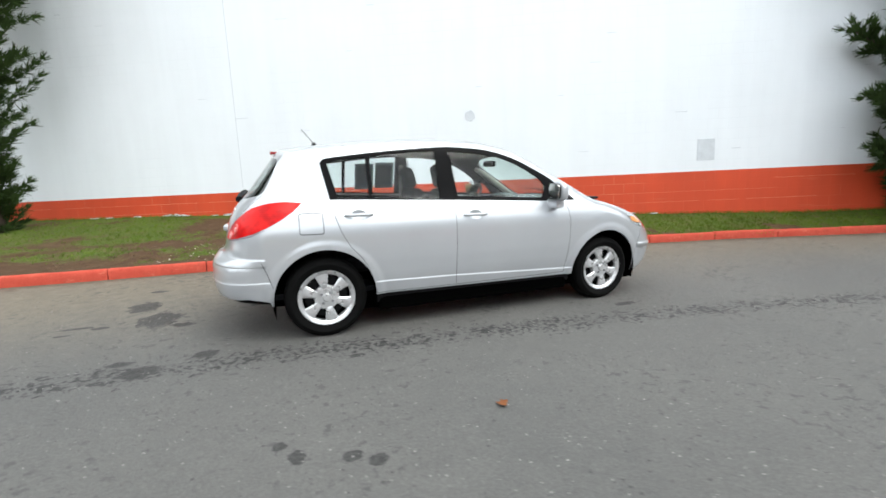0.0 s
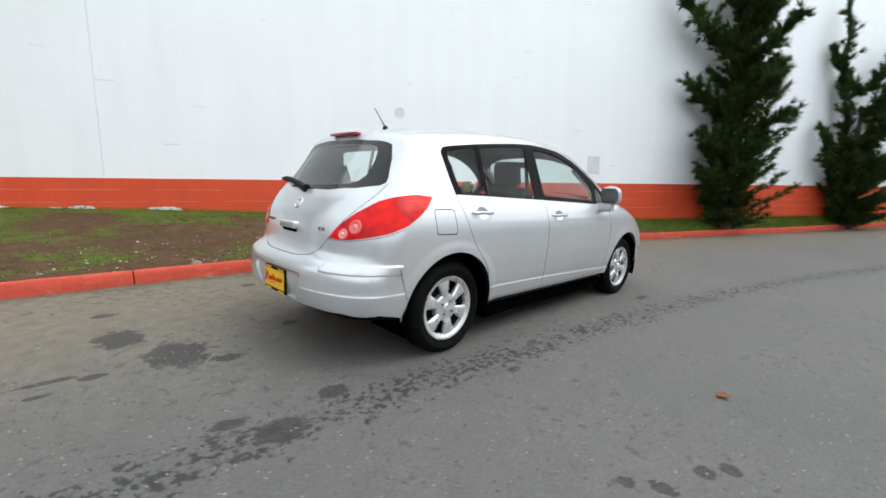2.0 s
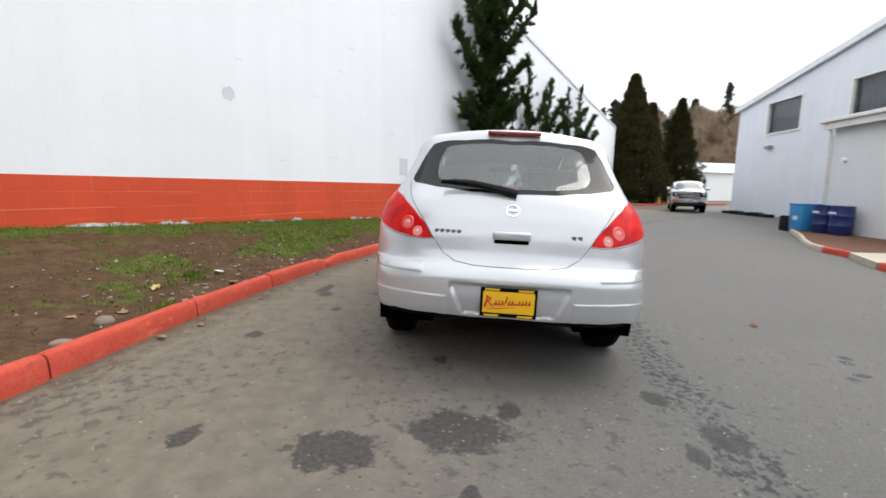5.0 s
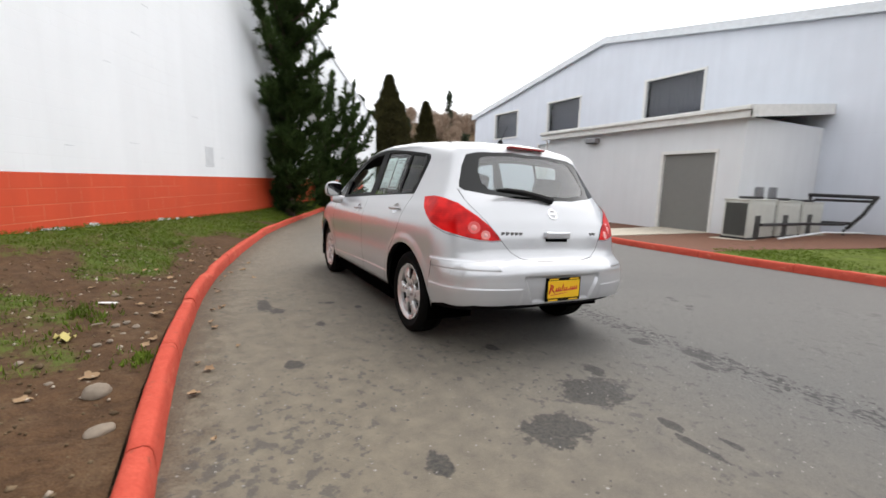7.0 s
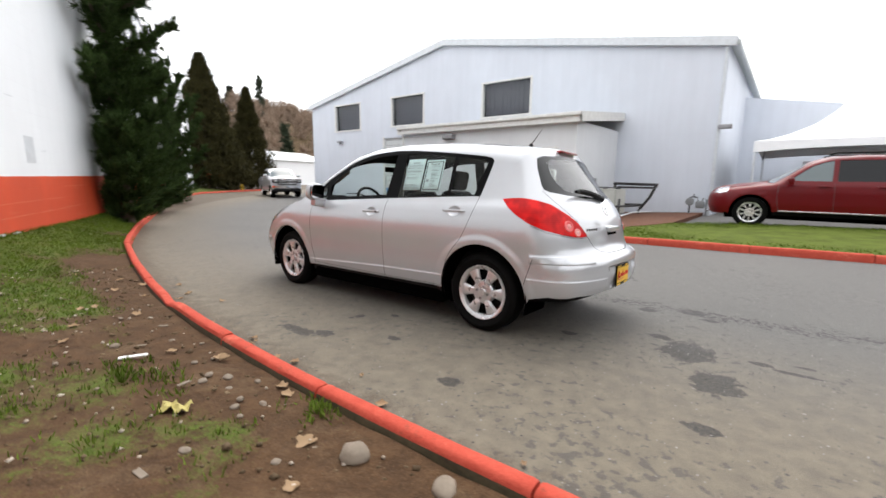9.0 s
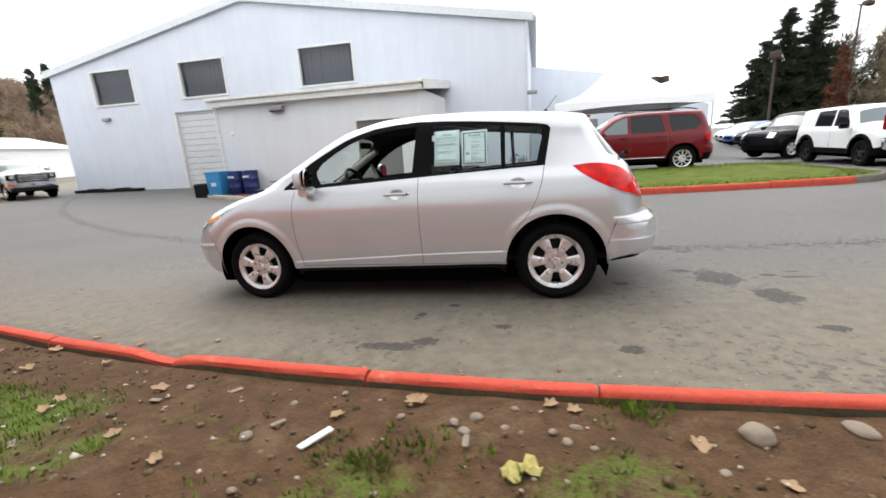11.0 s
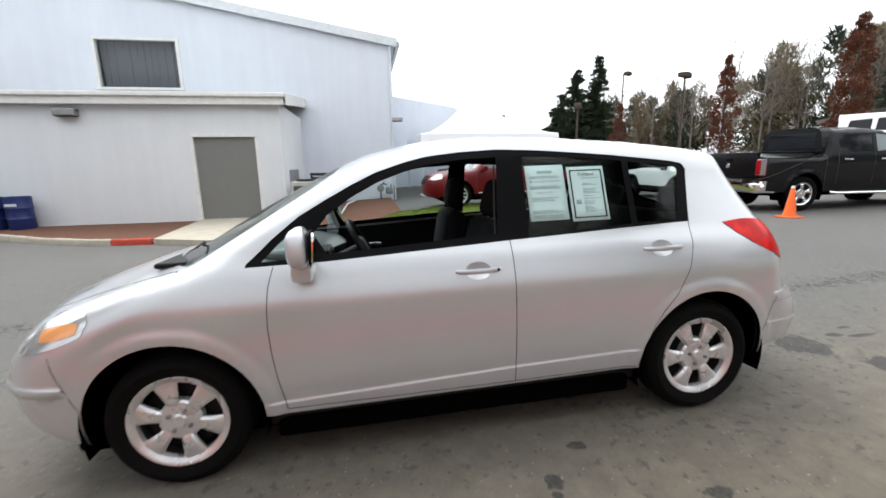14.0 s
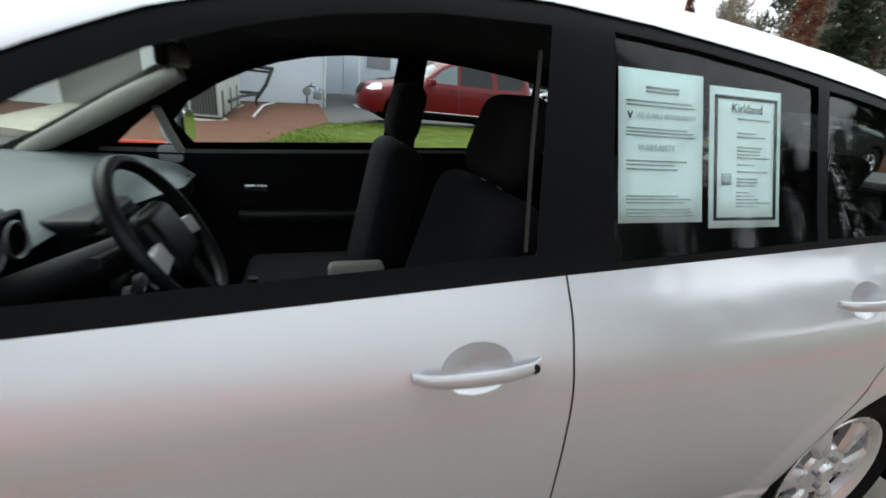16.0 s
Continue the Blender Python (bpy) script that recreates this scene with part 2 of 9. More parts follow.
# ---------------------------------------------------------------- surfaces of the place
def asphalt_mat():
    m, n, l, b = node_mat("asphalt")
    tc = n.new("ShaderNodeTexCoord")
    sep = n.new("ShaderNodeSeparateXYZ")
    l.new(tc.outputs["Object"], sep.inputs[0])
    x, y = sep.outputs[0], sep.outputs[1]
    grain = noise_node(n, l, 160.0, 3, 0.7)
    mid = noise_node(n, l, 9.0, 5, 0.6)
    slow = noise_node(n, l, 0.45, 4)
    blot = noise_node(n, l, 7.5, 7, 0.68)
    base = ramp(n, l, noise_node(n, l, 70.0, 4, 0.75), [(0.32, (0.045, 0.043, 0.041)), (0.5, (0.098, 0.095, 0.090)), (0.66, (0.155, 0.15, 0.142)), (0.74, (0.36, 0.35, 0.33))])
    base = mix(n, l, 0.42, base, ramp(n, l, mid, [(0.3, (0.058, 0.056, 0.054)), (0.7, (0.135, 0.130, 0.122))]))
    base = mix(n, l, 0.35, base, ramp(n, l, slow, [(0.35, (0.076, 0.075, 0.073)), (0.65, (0.122, 0.117, 0.109))]))
    # pale silt towards the kerb at the wall
    yk = calc(n, l, "ADD", calc(n, l, "ADD", y, calc(n, l, "MULTIPLY", calc(n, l, "MULTIPLY", x, x), 0.022)), calc(n, l, "MULTIPLY", slow, 0.8))
    silt = n.new("ShaderNodeMapRange")
    silt.interpolation_type = "SMOOTHSTEP"
    silt.inputs["From Min"].default_value, silt.inputs["From Max"].default_value = -0.5, 2.5
    l.new(yk, silt.inputs[0])
    base = mix(n, l, calc(n, l, "MULTIPLY", silt.outputs[0], 0.75), base, ramp(n, l, mid, [(0.3, (0.112, 0.090, 0.060)), (0.7, (0.200, 0.166, 0.116))]))
    # damp earth washed into the gutter
    gut = calc(n, l, "SUBTRACT", calc(n, l, "ADD", calc(n, l, "ADD", calc(n, l, "MULTIPLY", calc(n, l, "MULTIPLY", x, x), -0.0155), calc(n, l, "MULTIPLY", x, -0.095)), 2.20), y)
    gut = calc(n, l, "ADD", gut, calc(n, l, "ADD", calc(n, l, "MULTIPLY", calc(n, l, "SUBTRACT", mid, 0.5), 0.55), calc(n, l, "MULTIPLY", calc(n, l, "SUBTRACT", noise_node(n, l, 55.0, 3, 0.6), 0.5), 0.35)))
    wash = n.new("ShaderNodeMapRange")
    wash.interpolation_type = "SMOOTHSTEP"
    wash.inputs["From Min"].default_value, wash.inputs["From Max"].default_value = 0.34, 0.02
    l.new(gut, wash.inputs[0])
    base = mix(n, l, calc(n, l, "MULTIPLY", wash.outputs[0], 0.8), base, ramp(n, l, noise_node(n, l, 90.0, 3, 0.7), [(0.35, (0.040, 0.027, 0.015)), (0.7, (0.125, 0.092, 0.055))]))
    # dark dappled drip line along the lane
    path = calc(n, l, "ADD", calc(n, l, "ADD", calc(n, l, "MULTIPLY", calc(n, l, "MULTIPLY", x, x), -0.020), calc(n, l, "MULTIPLY", x, -0.125)), -1.16)
    off = calc(n, l, "ABSOLUTE", calc(n, l, "SUBTRACT", calc(n, l, "ADD", y, calc(n, l, "MULTIPLY", calc(n, l, "SUBTRACT", slow, 0.5), 0.22)), path))
    band = n.new("ShaderNodeMapRange")
    band.interpolation_type = "SMOOTHSTEP"
    band.inputs["From Min"].default_value, band.inputs["From Max"].default_value = 0.34, 0.02
    l.new(off, band.inputs[0])
    chop = noise_node(n, l, 26.0, 5, 0.6)
    near = calc(n, l, "ADD", calc(n, l, "MULTIPLY", band.outputs[0], 0.21), calc(n, l, "ADD", chop, calc(n, l, "MULTIPLY", calc(n, l, "SUBTRACT", blot, 0.5), 0.5)))
    drip = calc(n, l, "MULTIPLY", ramp(n, l, near, [(0.69, (0, 0, 0)), (0.76, (1, 1, 1))]), calc(n, l, "GREATER_THAN", band.outputs[0], 0.01))
    base = mix(n, l, calc(n, l, "MULTIPLY", drip, 0.95), base, (0.022, 0.0215, 0.021))
    # oil and damp patches
    spots = STAINS
    total = None
    for sx, sy, a, bb in spots:
        u = calc(n, l, "MULTIPLY", calc(n, l, "SUBTRACT", x, sx), 1 / a)
        v = calc(n, l, "MULTIPLY", calc(n, l, "SUBTRACT", y, sy), 1 / bb)
        r = calc(n, l, "SQRT", calc(n, l, "ADD", calc(n, l, "MULTIPLY", u, u), calc(n, l, "MULTIPLY", v, v)))
        r = calc(n, l, "ADD", r, calc(n, l, "ADD", calc(n, l, "MULTIPLY", calc(n, l, "SUBTRACT", blot, 0.5), 2.3), calc(n, l, "MULTIPLY", calc(n, l, "SUBTRACT", chop, 0.5), 1.5)))
        k = n.new("ShaderNodeMapRange")
        k.interpolation_type = "SMOOTHSTEP"
        k.inputs["From Min"].default_value, k.inputs["From Max"].default_value = 1.22, 0.92
        l.new(r, k.inputs[0])
        total = k.outputs[0] if total is None else calc(n, l, "MAXIMUM", total, k.outputs[0])
    wet = ramp(n, l, noise_node(n, l, 48.0, 5, 0.7), [(0.36, (1, 1, 1)), (0.70, (0.55, 0.55, 0.55))])
    base = mix(n, l, calc(n, l, "MULTIPLY", calc(n, l, "MULTIPLY", total, wet), 0.98), base, (0.020, 0.0195, 0.019))
    # scattered dark flecks
    fl = calc(n, l, "ADD", noise_node(n, l, 17.0, 5, 0.6), calc(n, l, "MULTIPLY", calc(n, l, "SUBTRACT", noise_node(n, l, 0.9, 4), 0.5), 0.45))
    base = mix(n, l, calc(n, l, "MULTIPLY", ramp(n, l, fl, [(0.60, (0, 0, 0)), (0.66, (1, 1, 1))]), 0.62), base, (0.042, 0.041, 0.04))
    # pale grit
    for scale, size, share, tone in ((16.0, 0.12, 0.18, (0.28, 0.27, 0.25)), (34.0, 0.22, 0.36, (0.24, 0.23, 0.215)), (23.0, 0.2, 0.42, (0.036, 0.035, 0.033))):
        vo = n.new("ShaderNodeTexVoronoi")
        vo.inputs["Scale"].default_value = scale
        l.new(tc.outputs["Object"], vo.inputs["Vector"])
        tint = n.new("ShaderNodeSeparateColor")
        l.new(vo.outputs["Color"], tint.inputs[0])
        reach = calc(n, l, "MULTIPLY", tint.outputs[1], size)
        bit = calc(n, l, "MULTIPLY", calc(n, l, "LESS_THAN", vo.outputs["Distance"], reach), calc(n, l, "LESS_THAN", tint.outputs[0], share))
        base = mix(n, l, calc(n, l, "MULTIPLY", bit, 0.8), base, tone)
    l.new(base, b.inputs["Base Color"])
    rr = n.new("ShaderNodeMapRange")
    rr.inputs["To Min"].default_value, rr.inputs["To Max"].default_value = 0.62, 0.92
    l.new(mid, rr.inputs[0])
    l.new(rr.outputs[0], b.inputs["Roughness"])
    bump(n, l, b, grain, 0.55, 0.006)
    return m


STAINS = [(-2.62, 0.23, 0.15, 0.20), (-2.42, 0.0, 0.09, 0.06), (-2.86, 0.70, 0.13, 0.16), (-3.24, 0.22, 0.11, 0.024), (-3.04, 0.16, 0.06, 0.03), (-3.27, 0.06, 0.05, 0.02), 
          (-2.15, -0.79, 0.08, 0.06), (-2.50, -0.95, 0.10, 0.08), (-2.65, -0.76, 0.08, 0.04), (-1.60, -2.24, 0.03, 0.05), (-1.28, -2.39, 0.04, 0.04), (-1.67, -2.13, 0.03, 0.03), (-1.38, -2.32, 0.04, 0.03),
          (-1.17, -1.23, 0.05, 0.03), (-0.46, 1.64, 0.09, 0.06), (-0.30, 1.16, 0.035, 0.04), (-0.51, 0.95, 0.04, 0.025), (-0.28, 1.24, 0.02, 0.02), (-0.93, 1.37, 0.06, 0.04), (-1.69, 1.68, 0.06, 0.05), (-1.84, 0.38, 0.06, 0.04), (1.40, -1.02, 0.12, 0.04),
          (-0.25, 1.72, 0.2, 0.06), (-2.87, 1.31, 0.07, 0.05)]


def soil_mat():
    m, n, l, b = node_mat("verge_soil")
    fine, mid = noise_node(n, l, 120.0, 4, 0.7), noise_node(n, l, 11.0, 6, 0.65)
    soil = ramp(n, l, fine, [(0.3, (0.034, 0.017, 0.008)), (0.55, (0.084, 0.047, 0.024)), (0.8, (0.19, 0.120, 0.068))])
    soil = mix(n, l, 0.5, soil, ramp(n, l, mid, [(0.32, (0.027, 0.014, 0.007)), (0.7, (0.115, 0.063, 0.031))]))
    soil = mix(n, l, calc(n, l, "MULTIPLY", ramp(n, l, noise_node(n, l, 3.6, 6, 0.7), [(0.52, (0, 0, 0)), (0.68, (1, 1, 1))]), 0.6), soil, ramp(n, l, fine, [(0.3, (0.075, 0.046, 0.026)), (0.7, (0.18, 0.120, 0.070))]))
    moss = ramp(n, l, fine, [(0.3, (0.032, 0.058, 0.007)), (0.7, (0.105, 0.165, 0.022))])
    thatch = ramp(n, l, fine, [(0.3, (0.070, 0.052, 0.022)), (0.7, (0.190, 0.140, 0.070))])
    moss = mix(n, l, calc(n, l, "MULTIPLY", ramp(n, l, noise_node(n, l, 4.5, 7, 0.72), [(0.48, (0, 0, 0)), (0.62, (1, 1, 1))]), 0.65), moss, thatch)
    # the grass's spread lies in the mesh's own "cover"
    at = n.new("ShaderNodeAttribute")
    at.attribute_name = "cover"
    ragged = calc(n, l, "ADD", calc(n, l, "MULTIPLY", calc(n, l, "SUBTRACT", mid, 0.5), 1.5), calc(n, l, "MULTIPLY", calc(n, l, "SUBTRACT", noise_node(n, l, 48.0, 4, 0.7), 0.5), 1.4))
    want = calc(n, l, "ADD", at.outputs["Fac"], ragged)
    k = n.new("ShaderNodeMapRange")
    k.interpolation_type = "SMOOTHSTEP"
    k.inputs["From Min"].default_value, k.inputs["From Max"].default_value = -0.05, 0.5
    l.new(want, k.inputs[0])
    soil = mix(n, l, calc(n, l, "MULTIPLY", k.outputs[0], 0.82), soil, moss)
    l.new(soil, b.inputs["Base Color"])
    b.inputs["Roughness"].default_value = 0.95
    b.inputs["Specular IOR Level"].default_value = 0.2
    bump(n, l, b, mid, 0.8, 0.03)
    return m


def wall_mat(name, base, course=0.2, joint=0.008, depth=0.25, stain=0.10, scale=1.0, rough=0.7, streak=None):
    """Painted blockwork: faint courses under the paint, runs and patches."""
    m, n, l, b = node_mat(name)
    tc = n.new("ShaderNodeTexCoord")
    br = n.new("ShaderNodeTexBrick")
    mp = n.new("ShaderNodeMapping")
    mp.inputs["Rotation"].default_value = (radians(90), 0, 0)
    l.new(tc.outputs["Object"], mp.inputs[0])
    l.new(mp.outputs[0], br.inputs["Vector"])
    br.inputs["Scale"].default_value = 1.0
    br.inputs["Brick Width"].default_value, br.inputs["Row Height"].default_value = course * 2, course
    br.inputs["Mortar Size"].default_value, br.inputs["Mortar Smooth"].default_value = joint, 0.6
    br.inputs["Color1"].default_value = br.inputs["Color2"].default_value = (1, 1, 1, 1)
    br.inputs["Mortar"].default_value = (0, 0, 0, 1)
    slow, fine = noise_node(n, l, 0.8, 5), noise_node(n, l, 45.0, 4)
    runs = noise_node(n, l, 1.0, 5, 0.6, dims=(3.0, 3.0, 0.25))
    worn = noise_node(n, l, 0.6, 3)
    c = ramp(n, l, slow, [(0.3, tuple(v * (1 - stain) for v in base)), (0.7, base)])
    c = mix(n, l, 0.4, c, ramp(n, l, runs, [(0.3, tuple(v * (1 - 1.3 * stain) for v in base)), (0.65, base)]))
    show = calc(n, l, "MULTIPLY", calc(n, l, "SUBTRACT", 1.0, br.outputs["Color"]), ramp(n, l, worn, [(0.45, (0, 0, 0)), (0.7, (1, 1, 1))]))
    c = mix(n, l, calc(n, l, "MULTIPLY", show, 0.10), c, tuple(v * 0.45 for v in base))
    if streak:
        lines = ramp(n, l, noise_node(n, l, 1.0, 6, 0.7, dims=(0.9, 0.9, 13.0)), [(0.60, (0, 0, 0)), (0.68, (1, 1, 1))])
        c = mix(n, l, calc(n, l, "MULTIPLY", lines, 0.22), c, streak)
        c = mix(n, l, calc(n, l, "MULTIPLY", show, 0.55), c, streak)
    l.new(c, b.inputs["Base Color"])
    b.inputs["Roughness"].default_value = rough
    h = calc(n, l, "ADD", calc(n, l, "MULTIPLY", br.outputs["Color"], calc(n, l, "MULTIPLY", worn, 1.2)), calc(n, l, "MULTIPLY", fine, 0.35))
    bump(n, l, b, h, depth, 0.006)
    return m


ASPHALT = asphalt_mat()
SOIL = soil_mat()
WHITE_WALL = wall_mat("white_blockwork", (0.84, 0.87, 0.90), stain=0.06, depth=0.18)
RED_WALL = wall_mat("red_blockwork", (0.66, 0.072, 0.020), stain=0.18, depth=0.5, streak=(0.66, 0.20, 0.10))
GREY_WALL = wall_mat("grey_panel", (0.66, 0.70, 0.77), course=3.0, joint=0.01, depth=0.1, stain=0.10)
ANNEX_WALL = wall_mat("annex_stucco", (0.70, 0.72, 0.74), course=3.0, joint=0.004, depth=0.12, stain=0.09)
MORTAR = simple("pale_mortar", (0.72, 0.27, 0.15), 0.8, vary=0.25)
CREAM = simple("cream_trim", (0.70, 0.70, 0.68), 0.6)
PALE_TRIM = simple("pale_trim", (0.62, 0.65, 0.68), 0.5)
DOOR_GREY = simple("door_grey", (0.175, 0.175, 0.165), 0.55, vary=0.05)
ROLLER = simple("roller_white", (0.58, 0.60, 0.60), 0.5)


def kerb_mat():
    """Road-marking red on concrete: scuffed paler along the wear, spotted with dirt."""
    m, n, l, b = node_mat("kerb_red")
    fine, mid = noise_node(n, l, 75.0, 4, 0.7), noise_node(n, l, 9.0, 5, 0.65)
    c = ramp(n, l, fine, [(0.3, (0.38, 0.048, 0.030)), (0.7, (0.56, 0.100, 0.064))])
    c = mix(n, l, 0.45, c, ramp(n, l, mid, [(0.3, (0.38, 0.046, 0.030)), (0.7, (0.56, 0.100, 0.064))]))
    scuff = ramp(n, l, noise_node(n, l, 5.0, 8, 0.75, dims=(1, 1, 2.5)), [(0.56, (0, 0, 0)), (0.66, (1, 1, 1))])
    c = mix(n, l, calc(n, l, "MULTIPLY", scuff, 0.5), c, (0.66, 0.20, 0.13))
    dirt = ramp(n, l, noise_node(n, l, 19.0, 6, 0.7), [(0.60, (0, 0, 0)), (0.68, (1, 1, 1))])
    c = mix(n, l, calc(n, l, "MULTIPLY", dirt, 0.55), c, (0.13, 0.055, 0.035))
    l.new(c, b.inputs["Base Color"])
    b.inputs["Roughness"].default_value = 0.8
    b.inputs["Specular IOR Level"].default_value = 0.15
    bump(n, l, b, calc(n, l, "ADD", fine, mid), 0.6, 0.006)
    return m


KERB_RED = kerb_mat()
MOSSY = simple("mossy_concrete", (0.070, 0.052, 0.026), 0.95, vary=0.45, scale=10, fine=60, relief=0.8)
DAMP_CONCRETE = simple("damp_concrete", (0.13, 0.118, 0.098), 0.9, vary=0.3, relief=0.5)
CONCRETE = simple("concrete", (0.42, 0.38, 0.31), 0.9, vary=0.2, relief=0.4)
ROOF_METAL = simple("roof_metal", (0.42, 0.45, 0.45), 0.4, metal=0.3)
MULCH = simple("bark_mulch", (0.115, 0.045, 0.022), 0.95, vary=0.5, scale=14, fine=90, relief=1.0)
LAWN = simple("lawn", (0.085, 0.11, 0.022), 0.95, vary=0.4, scale=3, fine=150, relief=1.0, spec=0.08)
BLIND = simple("grey_blind", (0.26, 0.25, 0.27), 0.8, vary=0.2)
DARK_ROOM = simple("dark_room", (0.03, 0.032, 0.036), 0.9)
BARK = simple("bark", (0.06, 0.042, 0.03), 0.95, relief=0.8)
CANVAS = simple("tent_canvas", (0.86, 0.87, 0.88), 0.7, vary=0.03)


# ---------------------------------------------------------------- ground
X_FALL = ([-60, -25, -14, -10, -6, -1.3, 2, 5, 8, 12, 18, 25, 40, 80], [0.75, 0.42, 0.24, 0.16, 0.095, 0.0, -0.066, -0.105, -0.115, -0.10, -0.05, 0.0, 0.08, 0.2])
Y_FALL = ([-60, -12, -0.785, 2.4, 8, 60], [-0.22, -0.19, 0.0, 0.115, 0.26, 0.4])


def ground_z(x, y):
    lot = 0.2 * min(max((x + 9.5) / 2, 0), 1) * min(max((1 - x) / 3, 0), 1) * min(max((-8.2 - y) / 2, 0), 1)
    return float(np.interp(x, *X_FALL) + np.interp(y, *Y_FALL)) + lot


def road():
    xs = np.concatenate([np.linspace(-400, -40, 12), np.arange(-36, 50, 1.0), np.linspace(54, 500, 12)])
    ys = np.concatenate([np.linspace(-400, -40, 12), np.arange(-36, 14, 1.0), np.linspace(18, 400, 12)])
    v = [(x, y, ground_z(x, y)) for y in ys for x in xs]
    n = len(xs)
    f = [(j * n + i, j * n + i + 1, (j + 1) * n + i + 1, (j + 1) * n + i) for j in range(len(ys) - 1) for i in range(n - 1)]
    return tagged(link_mesh("ground", v, f, ASPHALT), "worn grey asphalt with dark oil stains", "asphalt", kind="structure")


road()

KERB_A = [(-16, 2.46), (-9, 2.38), (-6, 2.32), (-3.7, 2.25), (-2.7, 2.255), (-2.0, 2.275), (-1.2, 2.275), (0.05, 2.215), (1.1, 2.11), (2.0, 1.965), (3.4, 1.70), (4.4, 1.48), (5.8, 1.17), (7.3, 0.70), (9.6, -0.10), (11.4, -0.80),
          (13.6, -1.66), (17, -3.0), (21, -4.75), (24, -6.2), (27.5, -8.0), (31, -10.2), (33.5, -13.2), (35.5, -17.5), (37, -22.0)]
KERB_B = [(3.5, -6.62), (2.9, -6.42), (1.5, -6.25), (-0.1, -6.05), (-2.4, -5.92), (-4.2, -5.92), (-5.7, -5.95), (-7.1, -6.05), (-8.1, -6.45), (-8.6, -7.1), (-8.75, -8.0), (-8.5, -9.0), (-7.8, -9.7), (-6.6, -10.0)]
KERB_C = [(12.6, -11.3), (12.2, -10.95), (11.2, -10.35), (9.3, -9.3), (7.8, -8.35), (6.5, -7.62), (5.7, -7.45), (5.05, -7.40)]


def curve_points(pts, step=0.1):
    """Evenly spaced points on a smooth line through pts."""
    p = np.array(pts, float)
    d = np.concatenate([[0], np.cumsum(np.linalg.norm(np.diff(p, axis=0), axis=1))])
    s = np.arange(0, d[-1], step)
    q = np.stack([np.interp(s, d, p[:, k]) for k in (0, 1)], -1)
    w = int(0.5 / step)
    pad = np.concatenate([2 * q[:1] - q[w:0:-1], q, 2 * q[-1:] - q[-2:-w - 2:-1]])
    k = np.hanning(2 * w + 1)
    k /= k.sum()
    return np.stack([np.convolve(pad[:, i], k, mode="valid") for i in (0, 1)], -1)


def kerb(name, pts, side, joints, red, height=0.135, width=0.125, bare=None, broken=None):
    """A run of kerb stones; side: +1 where the bank lies to the left of the line's direction."""
    ob = empty(name, Matrix(), "red painted concrete kerb, scuffed at the joints" if red else "plain concrete kerb", "kerb", kind="structure")
    q = curve_points(pts, 0.08)
    s = np.arange(len(q)) * 0.08
    d = np.gradient(q, axis=0)
    d /= np.linalg.norm(d, axis=1, keepdims=True)
    nrm = np.stack([-d[:, 1], d[:, 0]], -1) * side
    cuts, pos = [0.0], joints[0]
    rnd = random.Random(11)
    while pos < s[-1]:
        cuts.append(pos)
        pos += joints[1] * rnd.uniform(0.92, 1.1)
    cuts.append(s[-1])
    prof = [(0.0, -0.05), (0.004, 0.4), (0.012, 0.80), (0.028, 0.95), (0.05, 1.0), (0.105, 1.0), (0.125, 0.95), (0.138, 0.80), (0.15, 0.35), (0.155, -0.05)]
    for a, b in zip(cuts, cuts[1:]):
        if b - a < 0.1:
            continue
        t = np.concatenate([[a + 0.006, a + 0.02], np.arange(a + 0.1, b - 0.05, 0.12), [b - 0.02, b - 0.006]])
        bm = bmesh.new()
        rows = []
        lift = rnd.uniform(-0.006, 0.006)
        for i, u in enumerate(t):
            x, y = np.interp(u, s, q[:, 0]), np.interp(u, s, q[:, 1])
            nx, ny = np.interp(u, s, nrm[:, 0]), np.interp(u, s, nrm[:, 1])
            end = 0.006 if i in (0, len(t) - 1) else 0.0
            row = []
            for w, h in prof:
                j = 0.004 * noise.noise((x * 9, y * 9, w * 30 + h * 7))
                w2 = w * width / 0.155
                if broken is not None:
                    # a knocked and crumbled stretch
                    hurt = math.exp(-((x - broken) / 0.17) ** 2)
                    j += hurt * 0.026 * noise.noise((x * 23, y * 23, w * 40))
                    h = h * (1 - 0.42 * hurt * (0.6 + 0.8 * abs(noise.noise((x * 14, 3.0, w * 9)))))
                z = ground_z(x, y) + (height + lift - end) * h + j * (h > 0.5)
                row.append(bm.verts.new((x + nx * (w2 + j), y + ny * (w2 + j), z)))
            rows.append(row)
        back_faces = set()
        for r0, r1 in zip(rows, rows[1:]):
            for i in range(len(prof) - 1):
                fc = bm.faces.new((r0[i], r0[i + 1], r1[i + 1], r1[i]))
                if i >= len(prof) - 3:
                    back_faces.add(fc)
        bm.faces.new(rows[0])
        bm.faces.new(rows[-1])
        bmesh.ops.recalc_face_normals(bm, faces=bm.faces)
        mid = (a + b) / 2
        at = np.interp(mid, s, q[:, 0])
        red_here = red is True or (at < red if red > 0 else at > red)
        for face in bm.faces:
            c = face.calc_center_median()
            face.material_index = 1 if back_faces and face in back_faces else 0
        stone = part("kerb_stone", bm, KERB_RED if red_here else bare or CONCRETE, ob, smooth=True)
        stone.data.materials.append(MOSSY)
    return q, nrm


